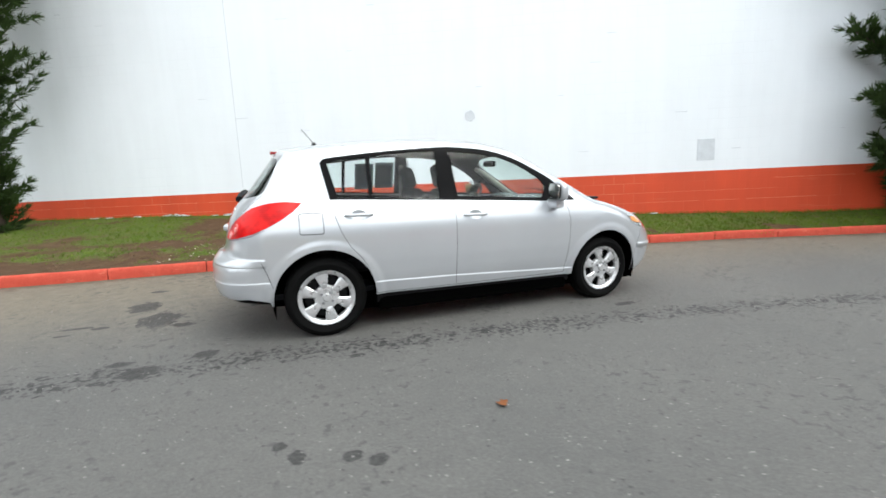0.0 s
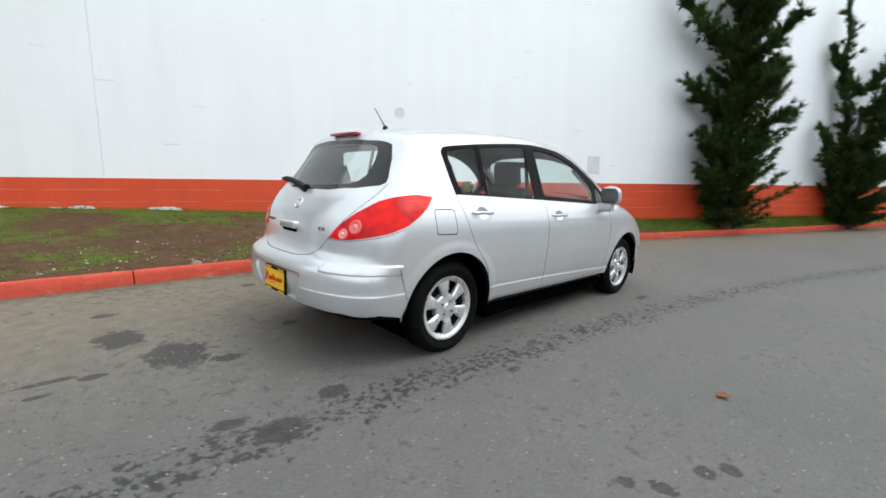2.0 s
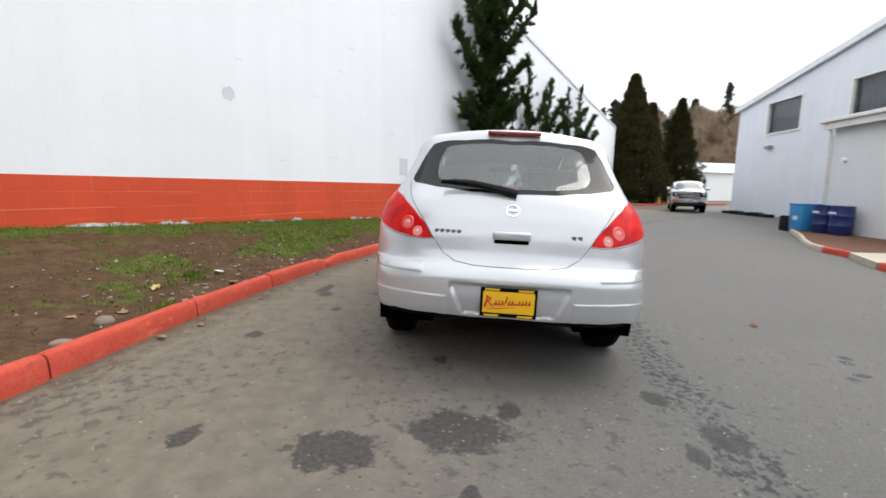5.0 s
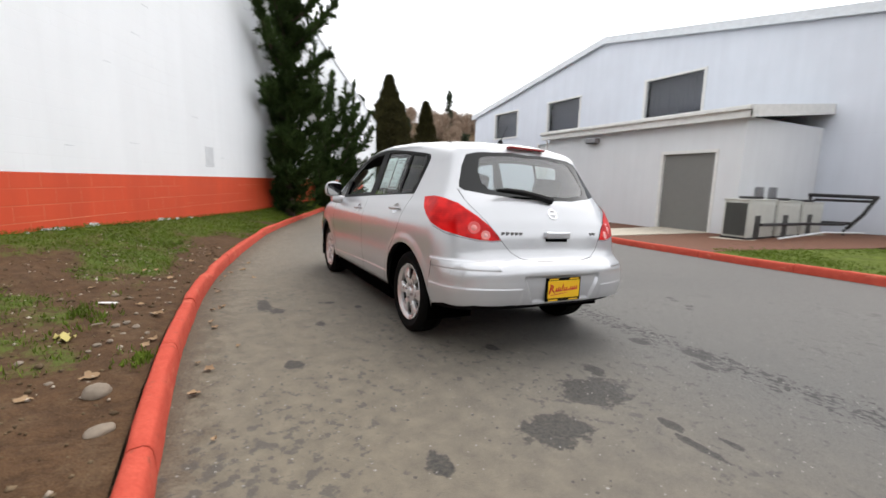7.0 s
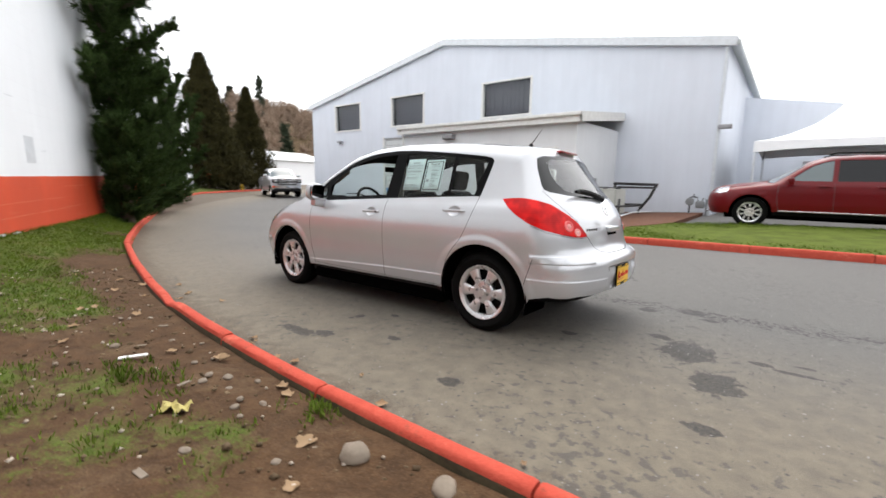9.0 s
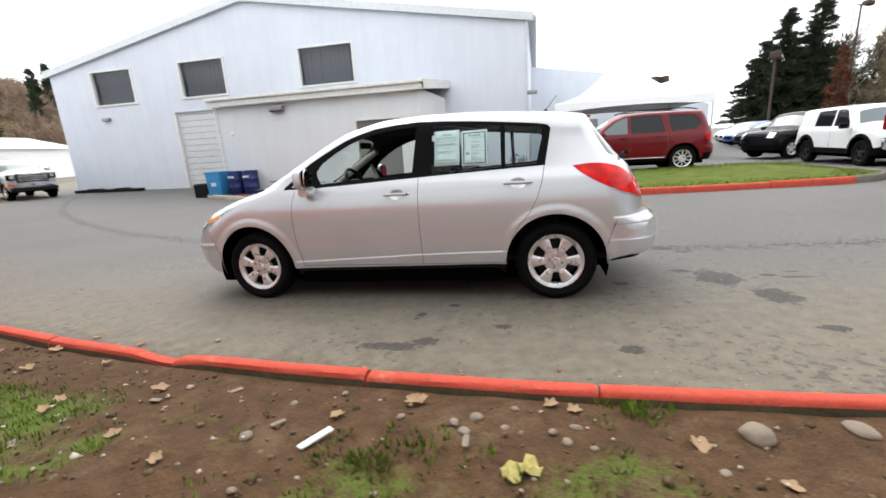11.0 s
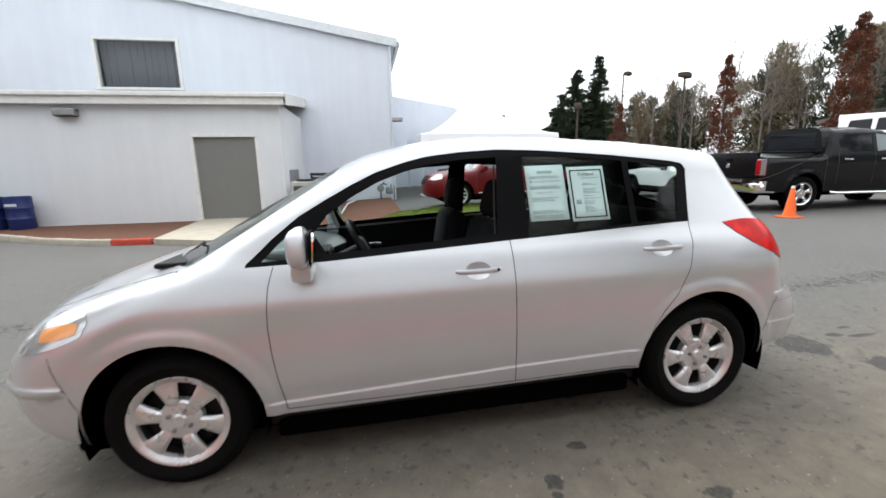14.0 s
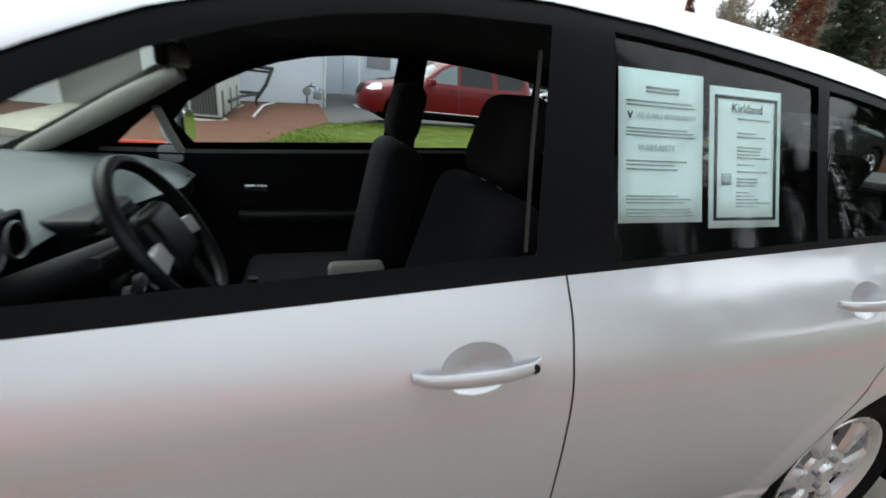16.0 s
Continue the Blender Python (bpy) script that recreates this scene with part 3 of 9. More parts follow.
q_a, n_a = kerb("kerb_wall_side", KERB_A, 1, (0.65, 1.15), True, width=0.105, broken=0.98)
q_b, n_b = kerb("kerb_island", KERB_B, 1, (1.2, 1.6), -6.9, bare=DAMP_CONCRETE)
q_c, n_c = kerb("kerb_annex", KERB_C, 1, (0.8, 0.85), 6.3)


# white building with a red base band, along its own line
WALL_P, WALL_A = (0.0, 5.22), -25.0
WALL_M = pose(WALL_P[0], WALL_P[1], 0, 0, 0, WALL_A)


def wall_xy(s):
    return WALL_P[0] + s * math.cos(radians(WALL_A)), WALL_P[1] + s * math.sin(radians(WALL_A))


def cover(x, y):
    """How far grass covers the bank: bare by the kerb near the car, green towards the wall and farther along."""
    g = noise.noise((x * 0.9, y * 0.9, 7)) + noise.noise((x * 2.7, y * 2.7, 2)) * 0.7 + noise.noise((x * 6.5, y * 6.5, 5)) * 0.4
    d = y - 2.2 + 0.055 * x + 0.0225 * max(x, 0) ** 2
    far = 0.95 * min(max((x - 0.4) / 2.6, 0), 1) * min(max((d - 0.55) / 0.8, 0), 1) + 0.8 * min(max((x - 3.4) / 2.1, 0), 1)
    left = 0.28 * min(max((d - 0.75) / 0.5, 0), 1) * min(max((0.6 - x) / 0.6, 0), 1) * min(max((x + 3.5) / 1.0, 0), 1)
    west = 0.75 * min(max((d - 0.6) / 0.5, 0), 1) * min(max((-3.0 - x) / 0.9, 0), 1)
    near = -0.75 * min(max((0.55 - d) / 0.3, 0), 1) * min(max((3.4 - x) / 1.5, 0), 1)
    off = -0.4226 * x - 0.9063 * (y - 5.22)
    bare = -0.45 * min(max((d - 1.25) / 0.4, 0), 1) * min(max((1.1 - x) / 0.8, 0), 1)
    foot = 1.3 * min(max((0.34 - off) / 0.16, 0), 1)
    return g + 0.28 * (min(d, 2.6) - 1.3) - 0.1 + far + left + west + near + bare + foot


def verge():
    """Bank of soil and grass between the kerb and the white wall."""
    wa = radians(WALL_A)
    rows = []
    for (x, y), (nx, ny) in zip(q_a[::2], n_a[::2]):
        if x > 34:
            break
        # distance along the kerb's normal to the wall
        wx, wy = -math.sin(wa), math.cos(wa)
        den = nx * wx + ny * wy
        t = ((WALL_P[0] - x) * wx + (WALL_P[1] - y) * wy) / den if den > 0.2 else 0.4
        t = min(max(t, 0.35), 9.0) + 0.05
        z0 = ground_z(x, y)
        z1 = float(np.interp(x, [-8, -4, -1.75, 1.3, 3.35, 7.9, 27], [0.78, 0.74, 0.68, 0.53, 0.45, 0.30, 0.26]))
        row = []
        m = 44
        for k in range(m + 1):
            u = k / m
            dd = 0.11 + (t - 0.11) * u
            px, py = x + nx * dd, y + ny * dd
            z = z0 + 0.082 + (z1 - z0 - 0.082) * u ** 1.25
            z += 0.035 * noise.noise((px * 1.3, py * 1.3, 0)) * min(1, u * 4) * (1 - u) * 2 + 0.012 * noise.noise((px * 6, py * 6, 3))
            row.append((px, py, z))
        rows.append(row)
    v = [p for r in rows for p in r]
    m = len(rows[0])
    f = [(j * m + i, j * m + i + 1, (j + 1) * m + i + 1, (j + 1) * m + i) for j in range(len(rows) - 1) for i in range(m - 1)]
    ob = link_mesh("verge", v, f, SOIL)
    ob.data.attributes.new("cover", "FLOAT", "POINT").data.foreach_set("value", [cover(p[0], p[1]) for p in v])
    return tagged(ob, "bare brown soil with patches of moss and grass", "verge", kind="structure"), rows


verge_ob, verge_rows = verge()


def verge_z(x, y):
    best = min((p for r in verge_rows[::2] for p in r[::2]), key=lambda p: (p[0] - x) ** 2 + (p[1] - y) ** 2)
    return best[2]


def white_building():
    b = empty("wall_white_building", WALL_M, "tall white painted blockwork wall with an orange-red base band", "building", kind="structure")
    L0, L1 = -16.0, 39.0

    def top(s):
        return 7.75 - 0.034 * s
    # lengths along the wall: the upper white face, the red band standing 3 mm proud
    bm = bmesh.new()
    a = [bm.verts.new(p) for p in ((L0, 0, 0.0), (L1, 0, 0.0), (L1, 0, top(L1)), (L0, 0, top(L0)))]
    c = [bm.verts.new(p) for p in ((L0, 9, 0.0), (L1, 9, 0.0), (L1, 9, top(L1)), (L0, 9, top(L0)))]
    bm.faces.new(a), bm.faces.new(c[::-1])
    for i in range(4):
        j = (i + 1) % 4
        bm.faces.new((a[j], a[i], c[i], c[j]))
    bmesh.ops.recalc_face_normals(bm, faces=bm.faces)
    part("wall", bm, WHITE_WALL, b)
    part("base_band", box(L0, 30.3, -0.004, 0.05, 0.0, 1.19), RED_WALL, b, "orange-red painted base band")
    bm = bmesh.new()
    add_box(bm, L0, L1, -0.05, 0.3, -0.16, 0.0)
    for v in bm.verts:
        v.co.z += top(v.co.x) + 0.16
    part("coping", bm, PALE_TRIM, b)
    for s in (-2.48, 13.5, 22.5):
        part("control_joint", box(s - 0.006, s + 0.006, -0.003, 0.02, 1.2, top(s) - 0.2), PALE_TRIM, b, "thin vertical joint in the wall")
    part("patch", box(7.02, 7.36, -0.006, 0.02, 1.40, 1.82, bevel=0.003), PALE_TRIM, b, "pale grey patch")
    # a knocked patch, and grey strips drawn for shadow lines at block joints
    rnd = random.Random(3)
    bm = bmesh.new()
    vs = [bm.verts.new((2.50 + 0.11 * math.cos(t) * rnd.uniform(0.75, 1.1), -0.006, 2.52 + 0.12 * math.sin(t) * rnd.uniform(0.75, 1.1))) for t in (2 * math.pi * k / 14 for k in range(14))]
    bm.faces.new(vs)
    r = bmesh.ops.extrude_face_region(bm, geom=list(bm.faces))
    bmesh.ops.translate(bm, verts=[v for v in r["geom"] if isinstance(v, bmesh.types.BMVert)], vec=(0, 0.02, 0))
    bmesh.ops.recalc_face_normals(bm, faces=bm.faces)
    part("repair_patch", bm, PALE_TRIM, b, "rough round repair in the paint")
    for k in range(30):
        s, z = rnd.uniform(-7, 12), rnd.uniform(1.5, 5.6)
        part("paint_scar", box(s, s + rnd.uniform(0.05, 0.28), -0.0035, 0.01, z, z + rnd.uniform(0.006, 0.014), bevel=0.002), PALE_TRIM, b)
    # pale mortar lines showing through the red band
    for z in (0.60, 0.80, 1.0):
        at = -9.0
        while at < 26:
            ln = rnd.uniform(0.3, 1.6)
            if rnd.random() < 0.72:
                part("mortar_line", box(at, at + ln, -0.0062, 0.01, z - 0.002, z + rnd.uniform(0.001, 0.0035), bevel=0.0008), MORTAR, b, "thin pale mortar line")
            at += ln + rnd.uniform(0.02, 0.5)
    # paint worn off along the foot
    for s0, ln, hh in ((0.3, 0.8, 0.035), (1.3, 0.5, 0.05), (2.9, 0.45, 0.03), (3.6, 0.3, 0.05), (-1.9, 0.5, 0.04), (-3.0, 0.35, 0.03), (5.2, 0.4, 0.04), (-4.4, 0.6, 0.035)):
        bm = bmesh.new()
        m = 14
        lo = []
        hi = []
        for k in range(m + 1):
            s1 = s0 + ln * k / m
            x, y = wall_xy(s1)
            zg = float(np.interp(x, [-8, -4, -1.75, 1.3, 3.35, 7.9, 27], [0.78, 0.74, 0.68, 0.53, 0.45, 0.30, 0.26]))
            up = hh * math.sin(math.pi * k / m) ** 0.5 * rnd.uniform(0.35, 1.2)
            lo.append(bm.verts.new((s1, -0.0075, zg - 0.03)))
            hi.append(bm.verts.new((s1, -0.0075, zg + 0.012 + up)))
        for k in range(m):
            bm.faces.new((lo[k], lo[k + 1], hi[k + 1], hi[k]))
        r = bmesh.ops.extrude_face_region(bm, geom=list(bm.faces))
        bmesh.ops.translate(bm, verts=[v for v in r["geom"] if isinstance(v, bmesh.types.BMVert)], vec=(0, 0.012, 0))
        bmesh.ops.recalc_face_normals(bm, faces=bm.faces)
        part("worn_patch", bm, PALE_TRIM, b, "bare pale patch where the red paint has flaked off")
    # flakes along the foot of the band
    for k in range(16):
        s = rnd.uniform(-6.5, 9)
        x, y = wall_xy(s)
        z = float(np.interp(x, [-8, -4, -1.75, 1.3, 3.35, 7.9, 27], [0.78, 0.74, 0.68, 0.53, 0.45, 0.30, 0.26]))
        part("paint_flake", box(s, s + rnd.uniform(0.04, 0.2), -0.05, -0.01, z - 0.01, z + rnd.uniform(0.008, 0.022), bevel=0.006), PALE_TRIM, b)


white_building()


# ---------------------------------------------------------------- grey hall and its annex
def grey_hall():
    hall = empty("wall_grey_hall", Matrix(), "pale blue-grey gabled hall with three dark windows", "building", kind="structure")
    X0, X1, Y, XP = -0.80, 24.85, -15.75, 12.4
    E, P, B, back = 6.12, 8.40, -0.6, -34.0
    wins = [(7.08, 9.88), (13.93, 16.58), (19.50, 22.15)]
    WZ0, WZ1 = 4.33, 6.03
    gar = (13.3, 17.28, 3.66)

    def roof(x):
        return E + (P - E) * (1 - abs(x - XP) / (XP - X0))
    # facade with openings: columns between breaks
    xs = sorted({X0, X1, XP, *[v for w in wins for v in w], gar[0], gar[1]})
    bm = bmesh.new()
    t = 0.25
    for a, c in zip(xs, xs[1:]):
        mid = (a + c) / 2
        gaps = [(WZ0, WZ1)] if any(w[0] < mid < w[1] for w in wins) else []
        if gar[0] < mid < gar[1]:
            gaps = [(B, gar[2])] + gaps
        z = B
        for g0, g1 in gaps + [(None, None)]:
            lo_a = lo_c = z
            hi_a, hi_c = (g0, g0) if g0 is not None else (roof(a), roof(c))
            if hi_a > lo_a + 1e-6:
                p = [(a, Y, lo_a), (c, Y, lo_c), (c, Y, hi_c), (a, Y, hi_a)]
                f = [bm.verts.new(v) for v in p]
                g = [bm.verts.new((v[0], v[1] - t, v[2])) for v in p]
                bm.faces.new(f), bm.faces.new(g[::-1])
                for i in range(4):
                    j = (i + 1) % 4
                    bm.faces.new((f[j], f[i], g[i], g[j]))
            z = g1
    bmesh.ops.remove_doubles(bm, verts=bm.verts, dist=1e-4)
    bmesh.ops.recalc_face_normals(bm, faces=bm.faces)
    part("front_wall", bm, GREY_WALL, hall)
    part("side_wall", box(X0, X0 + 0.25, back, Y - 0.25, B, E), GREY_WALL, hall)
    part("side_wall", box(X1 - 0.25, X1, back, Y - 0.25, B, E), GREY_WALL, hall)
    part("back_wall", box(X0, X1, back - 0.25, back, B, E), GREY_WALL, hall)
    for sx, ex in ((X0 - 0.25, XP), (X1 + 0.25, XP)):
        bm = bmesh.new()
        za = roof(X0) + (P - E) / (XP - X0) * (-0.25)
        p = [(sx, Y + 0.18, za), (ex, Y + 0.18, P), (ex, back, P), (sx, back, za)]
        f = [bm.verts.new((x, y, z + 0.02)) for x, y, z in p]
        g = [bm.verts.new((x, y, z + 0.20)) for x, y, z in p]
        bm.faces.new(f), bm.faces.new(g)
        for i in range(4):
            j = (i + 1) % 4
            bm.faces.new((f[i], f[j], g[j], g[i]))
        bmesh.ops.recalc_face_normals(bm, faces=bm.faces)
        part("roof", bm, ROOF_METAL, hall, "thin grey metal roof")
        fas = bmesh.new()
        f = [fas.verts.new(v) for v in ((sx, Y + 0.20, za - 0.10), (ex, Y + 0.20, P - 0.10), (ex, Y + 0.20, P + 0.22), (sx, Y + 0.20, za + 0.22))]
        g = [fas.verts.new((v.co.x, Y + 0.10, v.co.z)) for v in f]
        fas.faces.new(f), fas.faces.new(g)
        for i in range(4):
            j = (i + 1) % 4
            fas.faces.new((f[i], f[j], g[j], g[i]))
        bmesh.ops.recalc_face_normals(fas, faces=fas.faces)
        part("barge_board", fas, PALE_TRIM, hall)
    part("gutter", box(X0 - 0.34, X0 - 0.2, back, Y + 0.2, E - 0.12, E + 0.06, bevel=0.02), ROOF_METAL, hall)
    part("inside_dark", box(X0 + 0.3, X1 - 0.3, back + 0.3, Y - 1.6, B + 0.2, E - 0.1), DARK_ROOM, hall)
    for w0, w1 in wins:
        wnd = new("window")
        wnd.parent = hall
        for nm, bx in (("window_frame", (w0 - 0.05, w0 + 0.06)), ("window_frame", (w1 - 0.06, w1 + 0.05))):
            part(nm, box(bx[0], bx[1], Y - 0.2, Y + 0.03, WZ0, WZ1), CREAM, wnd)
        part("window_head", box(w0 - 0.05, w1 + 0.05, Y - 0.2, Y + 0.035, WZ1 - 0.03, WZ1 + 0.05), CREAM, wnd)
        part("window_sill", box(w0 - 0.08, w1 + 0.08, Y - 0.2, Y + 0.06, WZ0 - 0.06, WZ0 + 0.03), CREAM, wnd)
        pn = part("pane", box(w0 + 0.06, w1 - 0.06, Y - 0.12, Y - 0.11, WZ0 + 0.03, WZ1 - 0.03), GLASS_DARK, wnd)
        pn.visible_shadow = False
        bx = w0 + 0.06
        rnd = random.Random(int(w0))
        while bx < w1 - 0.1:
            wd = rnd.uniform(0.22, 0.30)
            part("blind_strip", box(bx, min(bx + wd - 0.02, w1 - 0.06), Y - 0.36 + rnd.uniform(-0.03, 0.03), Y - 0.33, WZ0, WZ1), BLIND, wnd)
            bx += wd
    door = new("garage_door")
    door.parent = hall
    for k in range(14):
        z0 = -0.5 + k * 0.31
        if z0 + 0.3 > gar[2] + 0.2:
            break
        part("door_slat", box(gar[0], gar[1], Y - 0.16, Y - 0.12, z0, min(z0 + 0.295, gar[2]), bevel=0.012), ROLLER, door)
    part("door_jamb", box(gar[1] - 0.02, gar[1] + 0.1, Y - 0.1, Y + 0.02, -0.5, gar[2] + 0.06), CREAM, door)
    for lx, lz in ((21.6, 3.6), (-0.95, 3.2)):
        lamp = part("wall_lamp", box(lx - 0.22, lx + 0.22, Y, Y + 0.22, lz - 0.08, lz + 0.08, bevel=0.03), STEEL, hall)
    pipe = tube([(X0 + 0.06, Y + 0.08, 6.0), (X0 + 0.06, Y + 0.08, -0.3)], 0.05, 8)
    part("downpipe", pipe, PALE_TRIM, hall, smooth=True)

    # annex
    an = empty("wall_annex", Matrix(), "low grey stucco annex with a wide grey door and cream eaves", "building", kind="structure")
    A0, A1, F, D0, D1, DZ = 2.90, 11.15, -11.30, 3.61, 5.44, 2.34
    part("front_wall", box(A0, D0, F - 0.2, F, -0.6, 3.25), ANNEX_WALL, an)
    part("front_wall", box(D1, A1, F - 0.2, F, -0.6, 3.25), ANNEX_WALL, an)
    part("front_wall", box(D0, D1, F - 0.2, F, DZ, 3.25), ANNEX_WALL, an)
    part("side_wall", box(A0, A0 + 0.2, Y, F - 0.2, -0.6, 3.25), ANNEX_WALL, an)
    part("side_wall", box(A1 - 0.2, A1, Y, F - 0.2, -0.6, 3.25), ANNEX_WALL, an)
    dr = part("door", box(D0 + 0.05, D1 - 0.05, F - 0.14, F - 0.08, -0.2, DZ - 0.05, bevel=0.004), DOOR_GREY, an, "wide plain grey steel door")
    for bx in ((D0 - 0.03, D0 + 0.06), (D1 - 0.06, D1 + 0.03)):
        part("door_jamb", box(bx[0], bx[1], F - 0.15, F + 0.02, -0.25, DZ), CREAM, dr)
    part("door_head", box(D0 - 0.03, D1 + 0.03, F - 0.15, F + 0.025, DZ - 0.055, DZ + 0.04), CREAM, dr)
    part("threshold", box(D0, D1, F - 0.2, F + 0.05, -0.22, -0.14), CONCRETE, dr)
    # roof rising to the hall, fascia boards, ribs
    bm = bmesh.new()
    p = [(A0 - 0.2, F + 0.22, 3.22), (A1 + 0.2, F + 0.22, 3.22), (A1 + 0.2, Y, 3.72), (A0 - 0.2, Y, 3.72)]
    f = [bm.verts.new(v) for v in p]
    g = [bm.verts.new((x, y, z + 0.25)) for x, y, z in p]
    bm.faces.new(f), bm.faces.new(g)
    for i in range(4):
        j = (i + 1) % 4
        bm.faces.new((f[i], f[j], g[j], g[i]))
    bmesh.ops.recalc_face_normals(bm, faces=bm.faces)
    part("roof", bm, ROOF_METAL, an)
    part("fascia", box(A0 - 0.24, A1 + 0.24, F + 0.22, F + 0.27, 3.17, 3.50, bevel=0.008), CREAM, an, "cream eaves board")
    part("gutter", box(A0 - 0.24, A1 + 0.24, F + 0.27, F + 0.36, 3.38, 3.50, bevel=0.02), CREAM, an)
    bm = bmesh.new()
    f = [bm.verts.new(v) for v in ((A0 - 0.24, F + 0.27, 3.17), (A0 - 0.24, Y, 3.67), (A0 - 0.24, Y, 4.0), (A0 - 0.24, F + 0.27, 3.50))]
    g = [bm.verts.new((v.co.x + 0.05, v.co.y, v.co.z)) for v in f]
    bm.faces.new(f), bm.faces.new(g)
    for i in range(4):
        j = (i + 1) % 4
        bm.faces.new((f[i], f[j], g[j], g[i]))
    bmesh.ops.recalc_face_normals(bm, faces=bm.faces)
    part("side_fascia", bm, CREAM, an)
    x = A0
    while x < A1:
        bm = bmesh.new()
        add_tube(bm, [(x, F + 0.24, 3.50), (x, Y, 3.99)], 0.022, 6)
        part("roof_rib", bm, ROOF_METAL, an)
        x += 0.31
    dp = tube([(A1 + 0.05, F + 0.28, 3.36), (A1 + 0.06, F + 0.08, 3.1), (A1 + 0.06, F + 0.06, -0.2)], 0.045, 8)
    part("downpipe", dp, CREAM, an, smooth=True)
    lamp = part("flood_lamp", box(8.2, 8.75, F, F + 0.26, 2.86, 3.05, bevel=0.03), STEEL, an, "grey box flood lamp")
    part("lamp_glass", box(8.24, 8.71, F + 0.03, F + 0.24, 2.845, 2.86), DARK_PLASTIC, lamp)
    sp = lathe([(0.0, 0.10), (0.05, 0.09), (0.075, 0.05), (0.08, 0.0)], 16, axis="y")
    sp.transform(Matrix.Translation((10.62, F, 2.15)))
    part("wall_spot", sp, CANVAS, an, smooth=True)
    # lower wing behind the hall
    wing = empty("wall_rear_wing", Matrix(), "lower grey wing beyond the hall", "building", kind="structure")
    bm = prism([(-10.7, -0.5), (-0.79, -0.5), (-0.79, 5.45), (-5.0, 4.75), (-10.7, 2.6)], 0, 9)
    bm.transform(Matrix.Translation((0, -24.0, 0)) @ Matrix.Rotation(radians(90), 4, "X"))
    part("wall", bm, GREY_WALL, wing)
    for k in range(3):
        part("high_window", box(-9.9 + k * 2.6, -8.6 + k * 2.6, -24.0, -23.96, 1.5, 2.2), BLIND, wing)


grey_hall()


def bed(name, poly, dz, material, label, category, seed=0):
    """A raised bed of ground bounded by a plan outline."""
    bm = bmesh.new()
    top = [bm.verts.new((x, y, ground_z(x, y) + dz)) for x, y in poly]
    low = [bm.verts.new((x, y, ground_z(x, y) - 0.1)) for x, y in poly]
    bm.faces.new(top)
    for i in range(len(poly)):
        j = (i + 1) % len(poly)
        bm.faces.new((low[i], low[j], top[j], top[i]))
    bmesh.ops.recalc_face_normals(bm, faces=bm.faces)
    bmesh.ops.triangulate(bm, faces=bm.faces)
    return tagged(part(name, bm, material), label, category, kind="structure")


inner_b = [(float(x + nx * 0.12), float(y + ny * 0.12)) for (x, y), (nx, ny) in zip(q_b[::4], n_b[::4])]
lawn_side = [p for p in inner_b if p[0] < 0.9]
bark_side = [p for p in inner_b if p[0] >= 0.9]
bed("island_lawn", lawn_side + [(-3.4, -10.0), (-0.6, -10.0), (0.35, -8.6), (0.6, -7.6)], 0.11, LAWN, "short green lawn on the kerbed island", "lawn")
bed("mulch_bed", [(3.5, -8.93)] + bark_side + [lawn_side[0], (0.6, -7.6), (0.35, -8.6), (-0.55, -10.05), (-0.55, -15.7), (2.88, -15.7), (2.88, -11.3), (3.55, -11.3)], 0.115, MULCH, "bed of brown bark mulch by the annex", "flower bed")
inner_c = [(float(x + nx * 0.12), float(y + ny * 0.12)) for (x, y), (nx, ny) in zip(q_c[::4], n_c[::4])]
bed("mulch_strip", inner_c + [(5.1, -7.6), (5.5, -11.3), (12.4, -11.3)], 0.10, MULCH, "strip of brown bark mulch under the annex wall", "flower bed")
bed("door_ramp", [(3.52, -6.6), (5.05, -7.38), (5.45, -11.28), (3.58, -11.28)], 0.125, CONCRETE, "pale concrete ramp up to the annex door", "ramp")
# ---------------------------------------------------------------- car bodies
def smooth_curve(points, sigma, lo=-4.0, hi=4.0, step=0.004):
    xs = np.arange(lo, hi, step)
    p = np.array(sorted(points))
    ys = np.interp(xs, p[:, 0], p[:, 1])
    w = int(4 * sigma / step) + 1
    k = np.exp(-0.5 * (np.arange(-w, w + 1) * step / sigma) ** 2)
    ys = np.convolve(np.pad(ys, w, mode="edge"), k / k.sum(), mode="valid")
    return lambda q: np.interp(q, xs, ys)


def smax(a, b, k):
    h = np.maximum(k - np.abs(a - b), 0) / k
    return np.maximum(a, b) + h * h * k * 0.25


def sstep(a, b, x):
    t = np.clip((x - a) / (b - a), 0, 1)
    return t * t * (3 - 2 * t)


